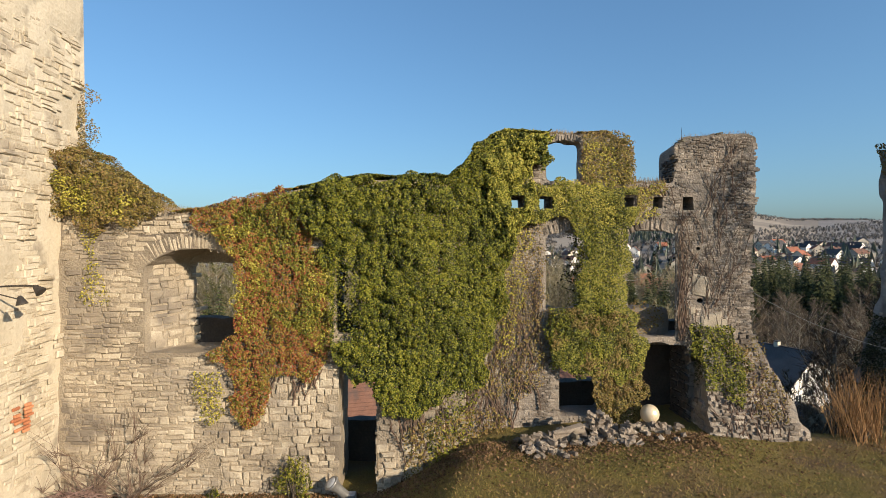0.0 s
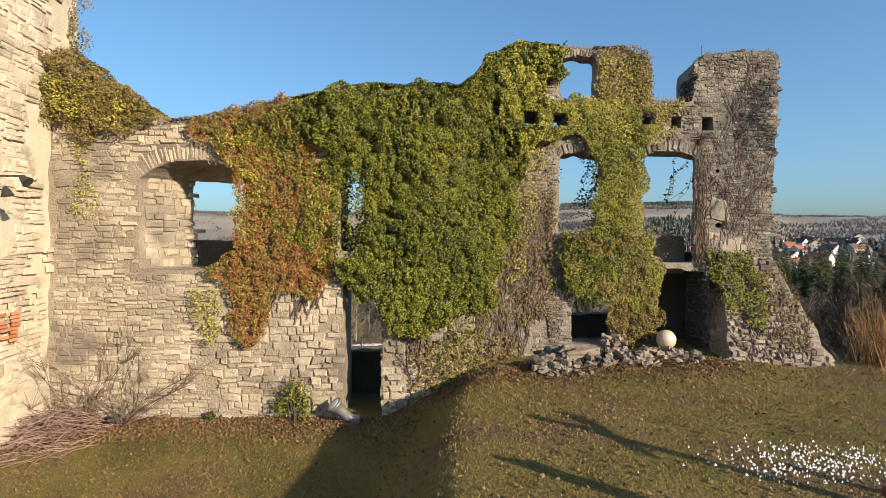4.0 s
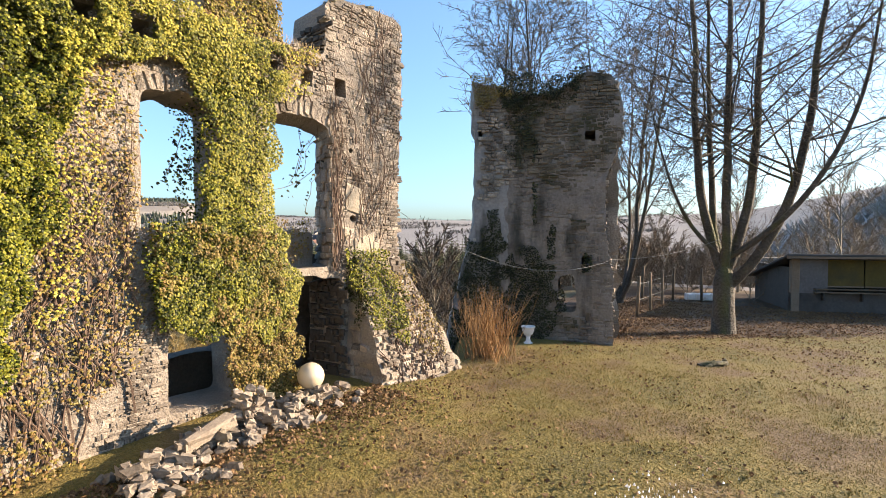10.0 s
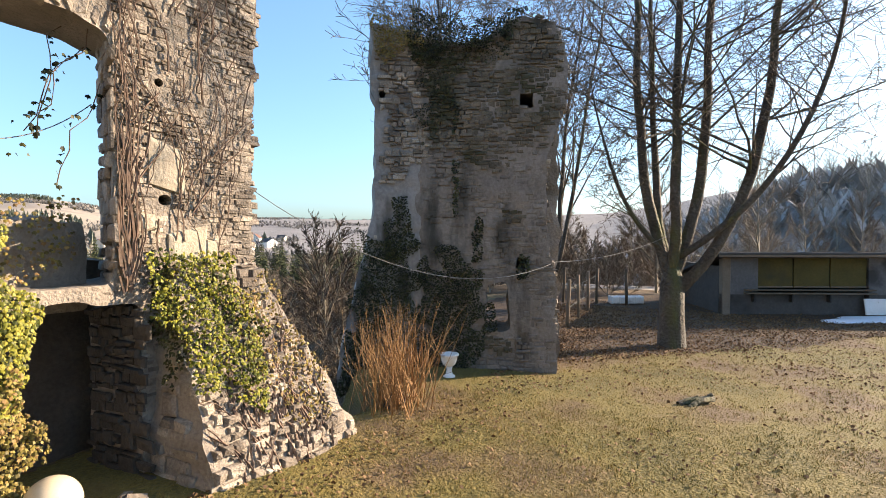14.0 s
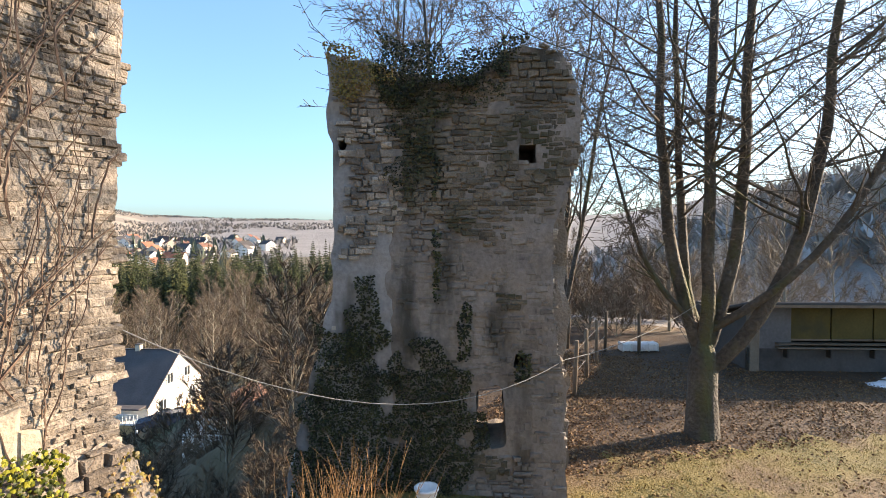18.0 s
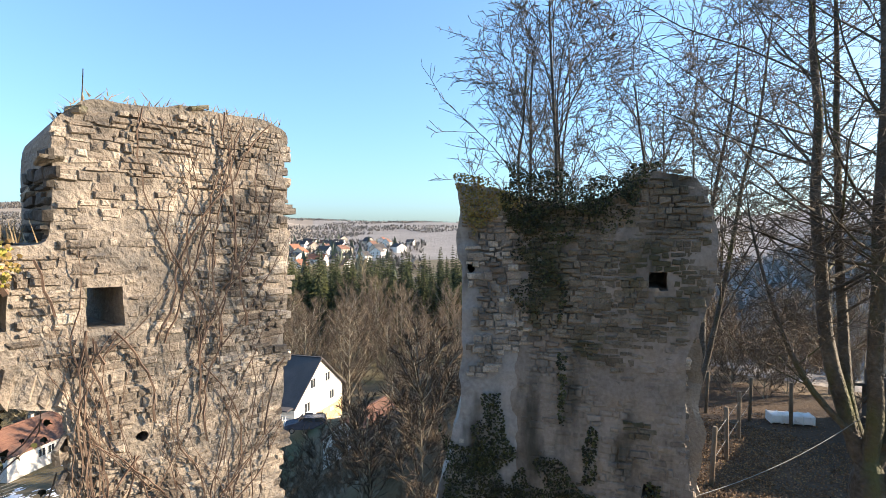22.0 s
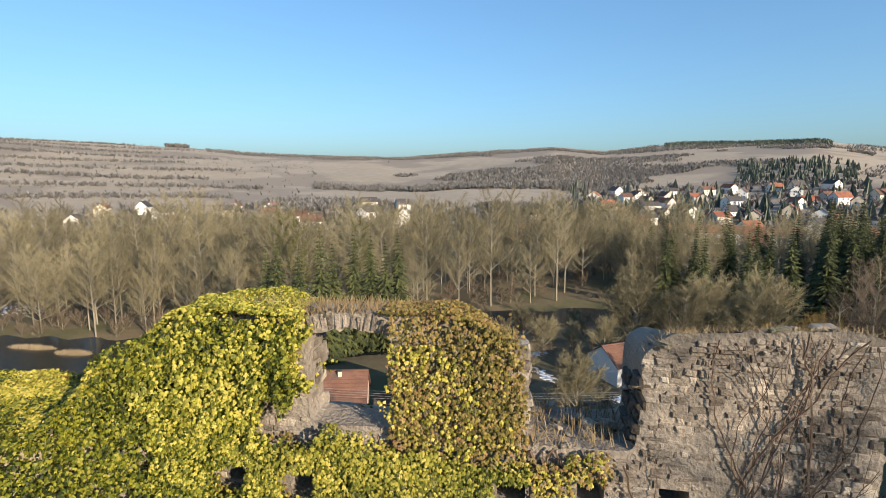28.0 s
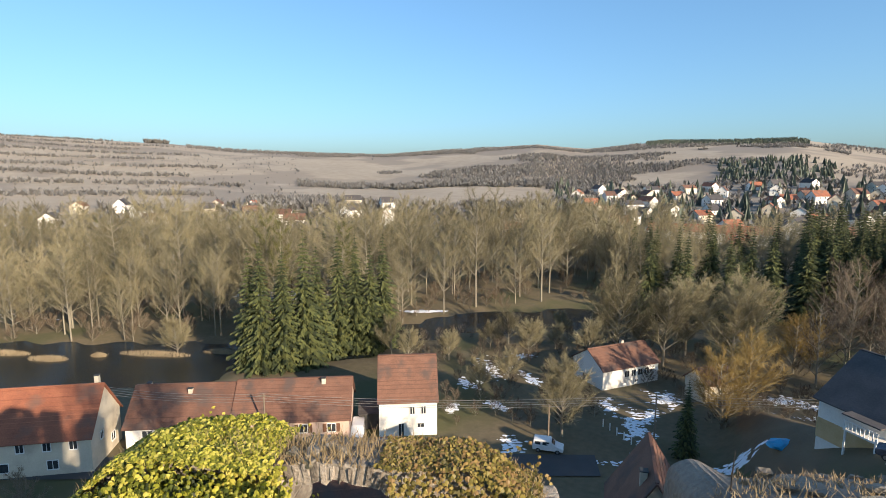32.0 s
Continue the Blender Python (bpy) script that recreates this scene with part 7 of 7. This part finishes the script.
def far_tree(seed, height, spread, limbs, twigs, mat, r=0.22, low=0.25, upward=0.9):
    """A lighter leafless tree for the valley: trunk, limbs, and sprays of thin twigs."""
    g = random.Random(seed)
    wood, fine = ([], []), ([], [])
    top = Vector((g.gauss(0, 0.4), g.gauss(0, 0.4), height))
    trunk = [Vector((0, 0, -0.6)), Vector((0.1, 0, height * 0.3)), Vector((top.x * 0.5, top.y * 0.5, height * 0.65)), top]
    tube(*wood, trunk, [r, r * 0.75, r * 0.4, 0.03], 6)
    for i in range(limbs):
        t = low + (1 - low) * (i + g.random()) / limbs
        k = t * 3
        a_ = trunk[min(2, int(k))].lerp(trunk[min(2, int(k)) + 1], k - min(2, int(k)))
        az = i * 2.4 + g.gauss(0, 0.4)
        ln = spread * (1.15 - t * 0.75) * g.uniform(0.7, 1.2)
        d = Vector((math.cos(az), math.sin(az), upward * g.uniform(0.6, 1.4))).normalized()
        b_ = a_ + d * ln * 0.55 + Vector((0, 0, ln * 0.08))
        c_ = b_ + (d + Vector((g.gauss(0, 0.2), g.gauss(0, 0.2), 0.5))).normalized() * ln * 0.6
        tube(*wood, [a_, b_, c_], [r * 0.6 * (1.1 - t * 0.6), r * 0.3 * (1.1 - t * 0.6), 0.03], 4)
        for _ in range(3):      # side branches
            q = a_.lerp(b_, g.uniform(0.4, 1.0)) if g.random() < 0.5 else b_.lerp(c_, g.uniform(0.0, 0.6))
            e = (d + Vector((g.gauss(0, 0.6), g.gauss(0, 0.6), g.gauss(0.5, 0.3)))).normalized() * ln * g.uniform(0.3, 0.55)
            tube(*wood, [q, q + e * 0.5 + Vector((0, 0, -0.05 * ln)), q + e], [r * 0.2 * (1.1 - t * 0.6), r * 0.13 * (1.1 - t * 0.6), 0.02], 3)
        v, f = fine
        for _ in range(twigs):
            u = g.uniform(0.25, 1.0)
            p = a_.lerp(b_, u * 2) if u < 0.5 else b_.lerp(c_, u * 2 - 1)
            e = (d * 0.7 + Vector((g.gauss(0, 0.55), g.gauss(0, 0.55), g.gauss(0.35, 0.45)))).normalized() * ln * g.uniform(0.2, 0.5)
            s = e.cross(Vector((g.gauss(0, 1), g.gauss(0, 1), g.gauss(0, 1)))).normalized() * 0.024
            o = len(v)
            v += [p - s, p + s, p + e]
            f.append((o, o + 1, o + 2))
            for _ in range(2):
                q = p + e * g.uniform(0.3, 0.9)
                e2 = (e.normalized() + Vector((g.gauss(0, 0.6), g.gauss(0, 0.6), g.gauss(0.1, 0.4)))).normalized() * ln * g.uniform(0.10, 0.25)
                s2 = e2.cross(Vector((g.gauss(0, 1), g.gauss(0, 1), g.gauss(0, 1)))).normalized() * 0.017
                o = len(v)
                v += [q - s2, q + s2, q + e2]
                f.append((o, o + 1, o + 2))
    foot = new("tree")
    mesh_object("trunk", *wood, PALE_BARK, foot, smooth=True)
    mesh_object("twig_crown", *fine, mat, foot)
    return foot


def spruce(seed, height, radius):
    g = random.Random(seed)
    wood, v, f = ([], []), [], []
    tube(*wood, [Vector((0, 0, -0.6)), Vector((0, 0, height * 0.5)), Vector((0, 0, height))], [0.22, 0.13, 0.02], 6)
    z = height * 0.06
    while z < height * 0.985:
        t = z / height
        rr = radius * (1 - t) ** 0.85 * g.uniform(0.85, 1.1) + 0.12
        n = int(7 + 5 * (1 - t))
        for i in range(n):
            a = 2 * math.pi * (i + g.random() * 0.7) / n + z
            ln = rr * g.uniform(0.65, 1.12)
            d = Vector((math.cos(a), math.sin(a), 0))
            side = Vector((-d.y, d.x, 0))
            droop = ln * g.uniform(0.25, 0.5)
            for k in range(5):
                u0, u1 = k * 0.18, k * 0.18 + 0.34
                w = ln * 0.29 * (1.15 - u0)
                p0 = Vector((0, 0, z)) + d * ln * u0 - Vector((0, 0, droop * u0))
                p1 = Vector((0, 0, z)) + d * ln * u1 - Vector((0, 0, droop * u1 * 1.05))
                o = len(v)
                hang = Vector((0, 0, -w * g.uniform(0.3, 0.9)))
                v += [p0, p1 + side * w + hang, p1 + Vector((0, 0, 0.05)), p1 - side * w + hang]
                f.append((o, o + 1, o + 2, o + 3))
        z += height * 0.028 * g.uniform(0.8, 1.25)
    foot = new("spruce")
    mesh_object("trunk", *wood, BARK, foot, smooth=True)
    mesh_object("needle_crown", v, f, NEEDLE, foot)
    return foot


def plant(masters, spots, label, category, group, g, scale=(0.85, 1.2)):
    """One copy of a kind of tree at each spot of the plan."""
    for i, (x, y) in enumerate(spots):
        src = masters[g.randrange(len(masters))]
        s = g.uniform(*scale)
        m = pose(x, y, ground(x, y) - 0.1, 0, 0, g.uniform(0, 360))
        ob = copy_thing(src, m)
        ob.scale = (s, s, s * g.uniform(0.92, 1.1))
        ob.name = category
        tagged(ob, label, category, group)
    return


def wood_of(masters, spots, label, g, scale=(0.85, 1.2)):
    """Trees too many to tell apart, joined into one mesh of trunks and one of twigs."""
    sets = [[(np.array([v.co for v in c.data.vertices]), [tuple(p.vertices) for p in c.data.polygons], c.data.materials[0]) for c in m.children] for m in masters]
    for k, nm in enumerate(("far_trunks", "far_trees")):
        vs, fs, n = [], [], 0
        gg = random.Random(5)
        for x, y in spots:
            co, polys, mat = sets[gg.randrange(len(sets))][k]
            s, a = gg.uniform(*scale), gg.uniform(0, 6.28)
            rot = np.array(((math.cos(a), -math.sin(a), 0), (math.sin(a), math.cos(a), 0), (0, 0, 1))) * s
            vs.append(co @ rot.T + np.array((x, y, ground(x, y) - 0.1)))
            fs += [tuple(i + n for i in p) for p in polys]
            n += len(co)
        tagged(mesh_object(nm, np.concatenate(vs).tolist(), fs, mat), label, "trees", kind="stuff")


def retire(masters):
    for o in masters:
        for c in list(o.children_recursive) + [o]:
            bpy.data.objects.remove(c)


g = random.Random(91)
ash = [far_tree(100 + i, 19 + 2.4 * (i % 3) + i * 0.5, 8.0 + 1.3 * (i % 2), 24, 62, OLIVE_TWIG, 0.26, low=0.2 + 0.06 * (i % 3), upward=(0.9, 0.55, 0.75, 0.5, 1.1)[i]) for i in range(5)]
brown = [far_tree(110 + i, 16, 6.0, 20, 64, BROWN_TWIG, 0.2, low=0.15) for i in range(3)]
gold = [far_tree(120 + i, 9, 5.0, 26, 105, GOLD_TWIG, 0.2, low=0.12, upward=0.7) for i in range(2)]
# Twigs paled so that the southern hill's haze is in their colour.
HAZE_TWIG = material("haze_pale_twigs", [(0.24, 0.225, 0.21), (0.33, 0.315, 0.295), (0.42, 0.405, 0.385)], 0.05, 0.8, bump=0, per="object", var=0.4)
haze_trees = [far_tree(160 + i, 16, 6.0, 18, 34, HAZE_TWIG, 0.2, low=0.15) for i in range(3)]
garden = [far_tree(170 + i, 9.5, 5.4, 28, 105, OLIVE_TWIG, 0.22, low=0.22, upward=0.75) for i in range(2)]
fir = [spruce(130 + i, 21, 3.6) for i in range(4)]
scrub = [far_tree(140 + i, 4.0, 2.4, 14, 40, BROWN_TWIG, 0.05, low=0.05) for i in range(3)]


def spread_over(n, x0, x1, y0, y1, ok, gap=4.0):
    out = []
    tries = 0
    while len(out) < n and tries < n * 30:
        tries += 1
        x, y = g.uniform(x0, x1), g.uniform(y0, y1)
        if ok(x, y) and all((x - a) ** 2 + (y - b) ** 2 > gap * gap for a, b in out):
            out.append((x, y))
    return out


beyond = lambda x, y: 11 < y - lerp_table(RIVER, x) < 95
plant(ash, spread_over(135, -190, 60, 95, 240, beyond, 6.0), "tall leafless ash tree in the river wood", "tree", "river wood", g, (0.65, 1.2))
wood_of(ash, spread_over(110, -200, 70, 110, 290, lambda x, y: 20 < y - lerp_table(RIVER, x) < 150, 6.0), "leafless trees deeper in the river wood", g, (0.7, 1.0))
wood_of(ash, spread_over(80, 34, 170, 122, 240, lambda x, y: 14 < y - lerp_table(RIVER, x), 6.5), "leafless trees between the spruces behind the village", g, (0.6, 0.95))
wood_of(scrub, spread_over(420, -190, 70, 92, 230, lambda x, y: 9 < y - lerp_table(RIVER, x) < 75, 2.5), "brown undergrowth beneath the river wood", g, (0.5, 1.1))
plant(ash, spread_over(30, -160, -30, 100, 125, lambda x, y: 10 < y - lerp_table(RIVER, x) < 22, 4.5), "leafless tree on the river bank", "tree", "river wood", g, (0.6, 0.85))
plant(fir, [(-38.5, 90), (-34.5, 91), (-36.5, 95), (-31.5, 94), (-41.5, 91.5), (-28, 104), (-24.5, 105), (-21.5, 105.5), (-26, 109), (-19.5, 109), (-30.5, 98)], "tall dark green spruce by the river", "spruce", "river spruces", g, (1.15, 1.35))
plant(fir, spread_over(44, 45, 150, 112, 190, lambda x, y: y > 118 + (x - 45) * 0.15, 6.0), "dark green spruce in the wood behind the village", "spruce", "spruce wood", g, (0.95, 1.25))
plant(fir, spread_over(150, 70, 200, 80, 200, lambda x, y: 165 < math.hypot(x - 7, y) < 215 and 28 < math.degrees(math.atan2(x - 7, y)) < 57, 4.6), "dark spruce in the plantation across the slope", "spruce", "spruce plantation", g, (1.15, 1.4))
plant(brown, spread_over(70, 60, 210, 45, 170, lambda x, y: 85 < math.hypot(x - 7, y) < 165 and 30 < math.degrees(math.atan2(x - 7, y)) < 80, 5.5), "leafless reddish brown tree on the valley slope", "tree", "slope wood", g)
wood_of(haze_trees, spread_over(190, 52, 330, -190, 60, lambda x, y: 60 < math.hypot(x - 7, y) < 260 and math.degrees(math.atan2(x - 7, y)) > 70, 6.0), "leafless trees on the wooded hill beyond the yard, haze put into their pale colour", g, (0.7, 1.0))
plant(brown, spread_over(44, 33, 62, -16, 22, lambda x, y: math.hypot(x - 30, y) > 4, 4.0), "leafless tree in the thicket behind the shed", "tree", "thicket", g, (0.25, 0.45))
wood_of(scrub, spread_over(55, 30.5, 46, -4.5, 12, lambda x, y: y > -4.5 + 0.1 * x - 2.5, 1.0), "brown thicket behind the fence", g, (0.35, 0.8))
plant(gold, [(38.5, 74.0), (44.0, 79.0), (61.4, 101.0), (66, 104)], "rounded golden-brown leafless tree in a garden", "tree", "garden trees", g, (0.85, 1.1))
plant(garden, [(15.6, 70.6)], "leafless garden tree with a broad twiggy crown", "tree", "garden trees", g, (1.0, 1.05))
plant(garden, [(50, 100), (38, 102), (44, 108), (30, 106), (56, 108)], "leafless garden tree with a broad twiggy crown", "tree", "garden trees", g, (1.3, 1.6))
plant(fir, [(31.2, 66.5)], "single dark conifer in a garden", "conifer", "", g, (0.52, 0.55))
plant(garden, [(3, 84), (-4, 100), (4, 108), (8, 112), (12, 104), (18, 110), (24, 104), (-12, 98), (-16, 101), (8, 90), (-62, 99), (20, 118), (30, 116), (36, 112)], "low rounded leafless tree along the river gardens", "tree", "garden trees", g, (0.5, 0.85))
wood_of(scrub, spread_over(150, 9, 46, 5.0, 46, lambda x, y: y > 3.0 + 0.1 * x and not (x < 18 and y < 13) and not (24 < x < 42 and 16 < y < 40) and not (30 < x < 41 and 28 < y < 40) and not (15 < x < 24 and 34 < y < 45) and not (x > 27 and y > 22), 2.0), "tangled brown scrub on the castle slope", g, (0.4, 0.9))
wood_of(scrub, spread_over(60, -60, 10, 6, 48, lambda x, y: not (-10 < x < 0 and 31 < y < 42), 3.0), "tangled brown scrub on the castle slope", g, (0.4, 0.9))
plant(brown, [(28.5, 13.5)], "slender leafless tree on the castle slope", "tree", "", g, (0.36, 0.42))
wood_of(scrub, [(12.4, 1.6), (13.4, 1.8), (12.0, 2.6), (14.0, 2.8), (13.0, 3.4), (12.6, 4.4), (14.2, 4.6), (13.6, 5.8)] + spread_over(110, 10.5, 18, 1.2, 13, lambda x, y: not (13.5 < x < 18 and y < 3.2), 0.9), "tangled brown scrub in the gap beside the wall", g, (0.22, 0.4))
wood_of(scrub, spread_over(60, 13, 24, 3.4, 15, lambda x, y: y > 3.4 + 0.35 * max(0, x - 16), 0.9), "brown brambles on the steep slope below the tower", g, (0.15, 0.28))
plant(fir, spread_over(40, -230, -60, 190, 330, lambda x, y: math.hypot(x, y) < 370, 12.0), "dark conifer among the far gardens", "conifer", "far conifers", g, (0.4, 0.6))
wood_of(scrub, spread_over(190, -12, 62, 72, 120, lambda x, y: lerp_table(RIVER, x) - y > 9 and math.hypot(x - 7, y) > 66 and not (22 < x < 36 and 66 < y < 90), 2.5), "brown garden bushes between the houses and the river", g, (0.35, 0.8))
ivied = [far_tree(150 + i, 25, 5.0, 26, 110, material("ivied_tree_leaf", [(0.05, 0.055, 0.014), (0.10, 0.10, 0.024), (0.17, 0.155, 0.04)], 0.3, 3, bump=0, per="island", var=0.5), 0.3, low=0.2) for i in range(1)]
plant(ivied, [(-45, 113), (-50, 118), (-33, 122)], "tall leafless tree clad in yellow-green ivy", "tree", "river wood", g, (0.95, 1.1))
retire(garden + haze_trees + ivied + ash + brown + gold + fir + scrub)

# ---- the village and the far woods ----
RED_PAINT = material("red_house_render", [(0.24, 0.03, 0.028), (0.31, 0.045, 0.04), (0.36, 0.065, 0.055)], 0.5, 5, bump=0.1)
g = random.Random(95)


def village(n, az0, az1, r0, r1, gap, roofs, seed, label):
    gg = random.Random(seed)
    done = []
    tries = 0
    while len(done) < n and tries < 6000:
        tries += 1
        az, r = radians(gg.uniform(az0, az1)), gg.uniform(r0, r1)
        x, y = 7 + r * math.sin(az), r * math.cos(az)
        if any((x - a) ** 2 + (y - b) ** 2 < gap * gap for a, b in done):
            continue
        done.append((x, y))
        L, W, H = gg.uniform(9, 14), gg.uniform(8, 10), gg.choice((3.0, 5.2, 5.4))
        turn = gg.choice((20, 25, 110, 115, 70)) + gg.gauss(0, 6)
        wins = [(s, u, h, 1.0, 1.2) for s in ("f", "l") for u in (-2.2, 1.8) for h in ((1.7, 4.0) if H > 4 else (1.7,))]
        house("house", label, x, y, ground(x, y), turn, L, W, H, gg.uniform(2.8, 4.2), gg.choice((WHITE_WALL, WHITE_WALL, CREAM_WALL)), gg.choice(roofs), wins, [(gg.uniform(-3, 3), 0.3, 0.9)] if gg.random() < 0.5 else [], group="village houses", near=False)


ROOFS = (RED_ROOF, DARK_ROOF, DARK_ROOF, ROOF_BROWN)
village(84, 7, 40, 300, 580, 14.5, ROOFS, 1, "small white village house with a tiled roof")
village(26, 33, 47, 420, 640, 19, ROOFS, 2, "small white village house on the far slope")
village(16, -44, -12, 330, 460, 24, ROOFS, 3, "small white house among trees across the valley")
for k in range(5):
    az = radians(15.5 + k * 2.3)
    x, y = 7 + 300 * math.sin(az), 300 * math.cos(az)
    house("terraced_house", "red roofed terraced house in the village row", x, y, ground(x, y), -18, 12.0, 9, 5.5, 3.4, (WHITE_WALL, CREAM_WALL, WHITE_WALL, RED_PAINT, WHITE_WALL)[k], RED_ROOF, [("f", u, h, 1.0, 1.2) for u in (-4, -1, 2, 5) for h in (1.7, 4.1)], [(2, 0.4, 0.9)], group="village row", near=False)
house("house", "cream house with a long red roof in the village", 17.0, 284.0, ground(17, 284), 0, 22, 10, 6.0, 3.0, CREAM_WALL, RED_ROOF, [("f", -8 + 3.2 * k, h, 1.1, 1.4) for k in range(6) for h in (2.0, 4.6)], [], group="village houses", near=False)
chapel = thing("chapel_tower", 14.0, 296.0, ground(14, 296), 10, "cream chapel tower with a low roof in the village", "tower")
part("tower_wall", box(6, 6, 13.5, (0, 0, 6)), CREAM_WALL, chapel)
bm = lathe([(4.6, 12.7), (0.05, 14.6)], 4)
bm.transform(Matrix.Rotation(radians(45), 4, "Z"))
part("roof", bm, ROOF_BROWN, chapel)
for zz in (4.0, 9.5):
    window_unit(chapel, pose(0, -3.05, zz), 1.0, 1.6)

# Far woods greyed and paled: the haze is put into these colours.
HAZE_BROWN = material("hazed_leafless_wood", [(0.12, 0.115, 0.11), (0.17, 0.162, 0.152), (0.22, 0.21, 0.195)], 0.01, 0.1, bump=0, per="island", var=0.4)
HAZE_GREEN = material("hazed_conifer_wood", [(0.10, 0.12, 0.095), (0.13, 0.15, 0.115), (0.16, 0.18, 0.13)], 0.01, 0.1, bump=0, per="island", var=0.4)


def far_wood(label, n, where, mat, seed, h=(8, 14), cone=False, blades=12):
    """Many small crowns, each a few crossed tapering blades, on the far slopes."""
    gg = random.Random(seed)
    v, f = [], []
    for _ in range(n):
        x, y = where(gg)
        z, hh = ground(x, y) - 0.5, gg.uniform(*h)
        w = hh * (0.3 if cone else 0.5)
        for k in range(4 if cone else blades):
            a = gg.uniform(0, 6.28)
            dx, dy = math.cos(a) * w, math.sin(a) * w
            o = len(v)
            if cone:
                v += [(x - dx, y - dy, z), (x + dx, y + dy, z), (x, y, z + hh)]
            else:
                s, t = gg.uniform(0.14, 0.3) * w, gg.uniform(0.0, 0.45)
                v += [(x - dy * s / w, y + dx * s / w, z + hh * t), (x + dy * s / w, y - dx * s / w, z + hh * t), (x + dx * gg.uniform(0.5, 1.1), y + dy * gg.uniform(0.5, 1.1), z + hh * min(1.0, t + gg.uniform(0.25, 0.6)))]
            f.append((o, o + 1, o + 2))
    return tagged(mesh_object("far_trees", v, f, mat), label, "trees", kind="stuff")


def fan(az0, az1, r0, r1):
    def pick(gg):
        a, r = radians(gg.uniform(az0, az1)), r0 + (r1 - r0) * gg.random()
        return 7 + r * math.sin(a), r * math.cos(a)
    return pick


def patches(az0, az1, r0, r1, seed, over=0.0):
    """As fan(), but only where a slow noise stands above a level, so that the crowns close up into woods with open fields between."""
    def pick(gg):
        while True:
            a, r = radians(gg.uniform(az0, az1)), r0 + (r1 - r0) * gg.random()
            x, y = 7 + r * math.sin(a), r * math.cos(a)
            if nz(x * 0.0035, y * 0.008, seed) + 0.4 * nz(x * 0.015, y * 0.02, seed) > over:
                return x, y
    return pick


def hedge(az0, az1, r0, r1, wob):
    def pick(gg):
        u = gg.random()
        a, r = radians(az0 + (az1 - az0) * u), r0 + (r1 - r0) * u + gg.gauss(0, wob)
        return 7 + r * math.sin(a), r * math.cos(a)
    return pick


far_wood("leafless brown woods on the valley floor", 700, fan(-60, 8, 260, 460), HAZE_BROWN, 1, (6, 11), False, 26)
far_wood("leafless woods on the middle hills", 7000, patches(-22, 30, 620, 1200, 2.5, 0.08), HAZE_BROWN, 2, (4, 7), False, 8)
far_wood("leafless woods at the foot of the hills", 3200, patches(-27, 9, 430, 680, 4.5, -0.05), HAZE_BROWN, 45, (4, 8), False, 10)
far_wood("leafless woods on the far hills", 4500, patches(-22, 13, 1150, 1480, 6.5, -0.05), HAZE_BROWN, 3, (4, 7), False, 8)
far_wood("dark conifer wood on the skyline", 1800, fan(13.5, 27, 1180, 1540), HAZE_GREEN, 4, (4, 8), True)
far_wood("dark conifer wood on the hillside", 260, fan(20, 29, 640, 820), HAZE_GREEN, 5, (6, 10), True)
far_wood("dark conifers between the village houses", 260, fan(5, 45, 300, 620), HAZE_GREEN, 6, (7, 14), True)
far_wood("leafless trees between the village houses", 900, fan(5, 48, 300, 640), HAZE_BROWN, 7, (5, 10))
for k in range(9):
    far_wood("dark hedge line across the dry hillside", 340, hedge(-58 + 3 * (k % 3), -30 + 4 * (k % 2) - k, 560 + k * 95, 540 + k * 100, 6), HAZE_BROWN, 20 + k, (3, 7))
far_wood("scattered bushes on the dry hillside", 900, fan(-60, -22, 520, 1450), HAZE_BROWN, 40, (2, 5))
far_wood("clump of trees on the hilltop", 90, fan(-35.5, -33.5, 1460, 1500), HAZE_BROWN, 41, (9, 14))
far_wood("leafless woods along the ridge", 700, fan(-32, -20, 1250, 1500), HAZE_BROWN, 42, (4, 8))
# the same haze-pale twig colour
far_wood("leafless wood on the near southern hill", 1500, fan(66, 132, 150, 420), HAZE_TWIG, 44, (7, 13), False, 16)
far_wood("leafless woods on the eastern hills", 4000, patches(28, 75, 700, 1480, 8.5, 0.1), HAZE_BROWN, 43, (4, 7), False, 8)

# reed islands in the river
REED = material("pale_dry_reeds", [(0.25, 0.19, 0.11), (0.36, 0.28, 0.17), (0.45, 0.36, 0.23)], 0.4, 5, bump=0.8, dist=0.2)
for i, (x, y, w, d) in enumerate(((-66, 97.5, 16, 3.4), (-86, 92, 9, 3.0), (-52, 100.5, 10, 2.4), (-77, 95.0, 3, 1.4), (-98, 94, 12, 3))):
    gg = random.Random(800 + i)
    vs, fs = [], []
    for _ in range(900):
        a, r = gg.uniform(0, 6.28), math.sqrt(gg.random())
        px, py = x + math.cos(a) * r * w / 2, y + math.sin(a) * r * d / 2
        h = gg.uniform(0.5, 1.3) * (1.1 - r * 0.6)
        o = len(vs)
        vs += [(px - 0.07, py, FLOOR - 1.0), (px + 0.07, py, FLOOR - 1.0), (px + gg.gauss(0, 0.25), py + gg.gauss(0, 0.2), FLOOR - 0.8 + h)]
        fs.append((o, o + 1, o + 2))
    tagged(mesh_object("reeds", vs, fs, REED), "pale dry reeds on a low island in the river", "reeds", kind="stuff")
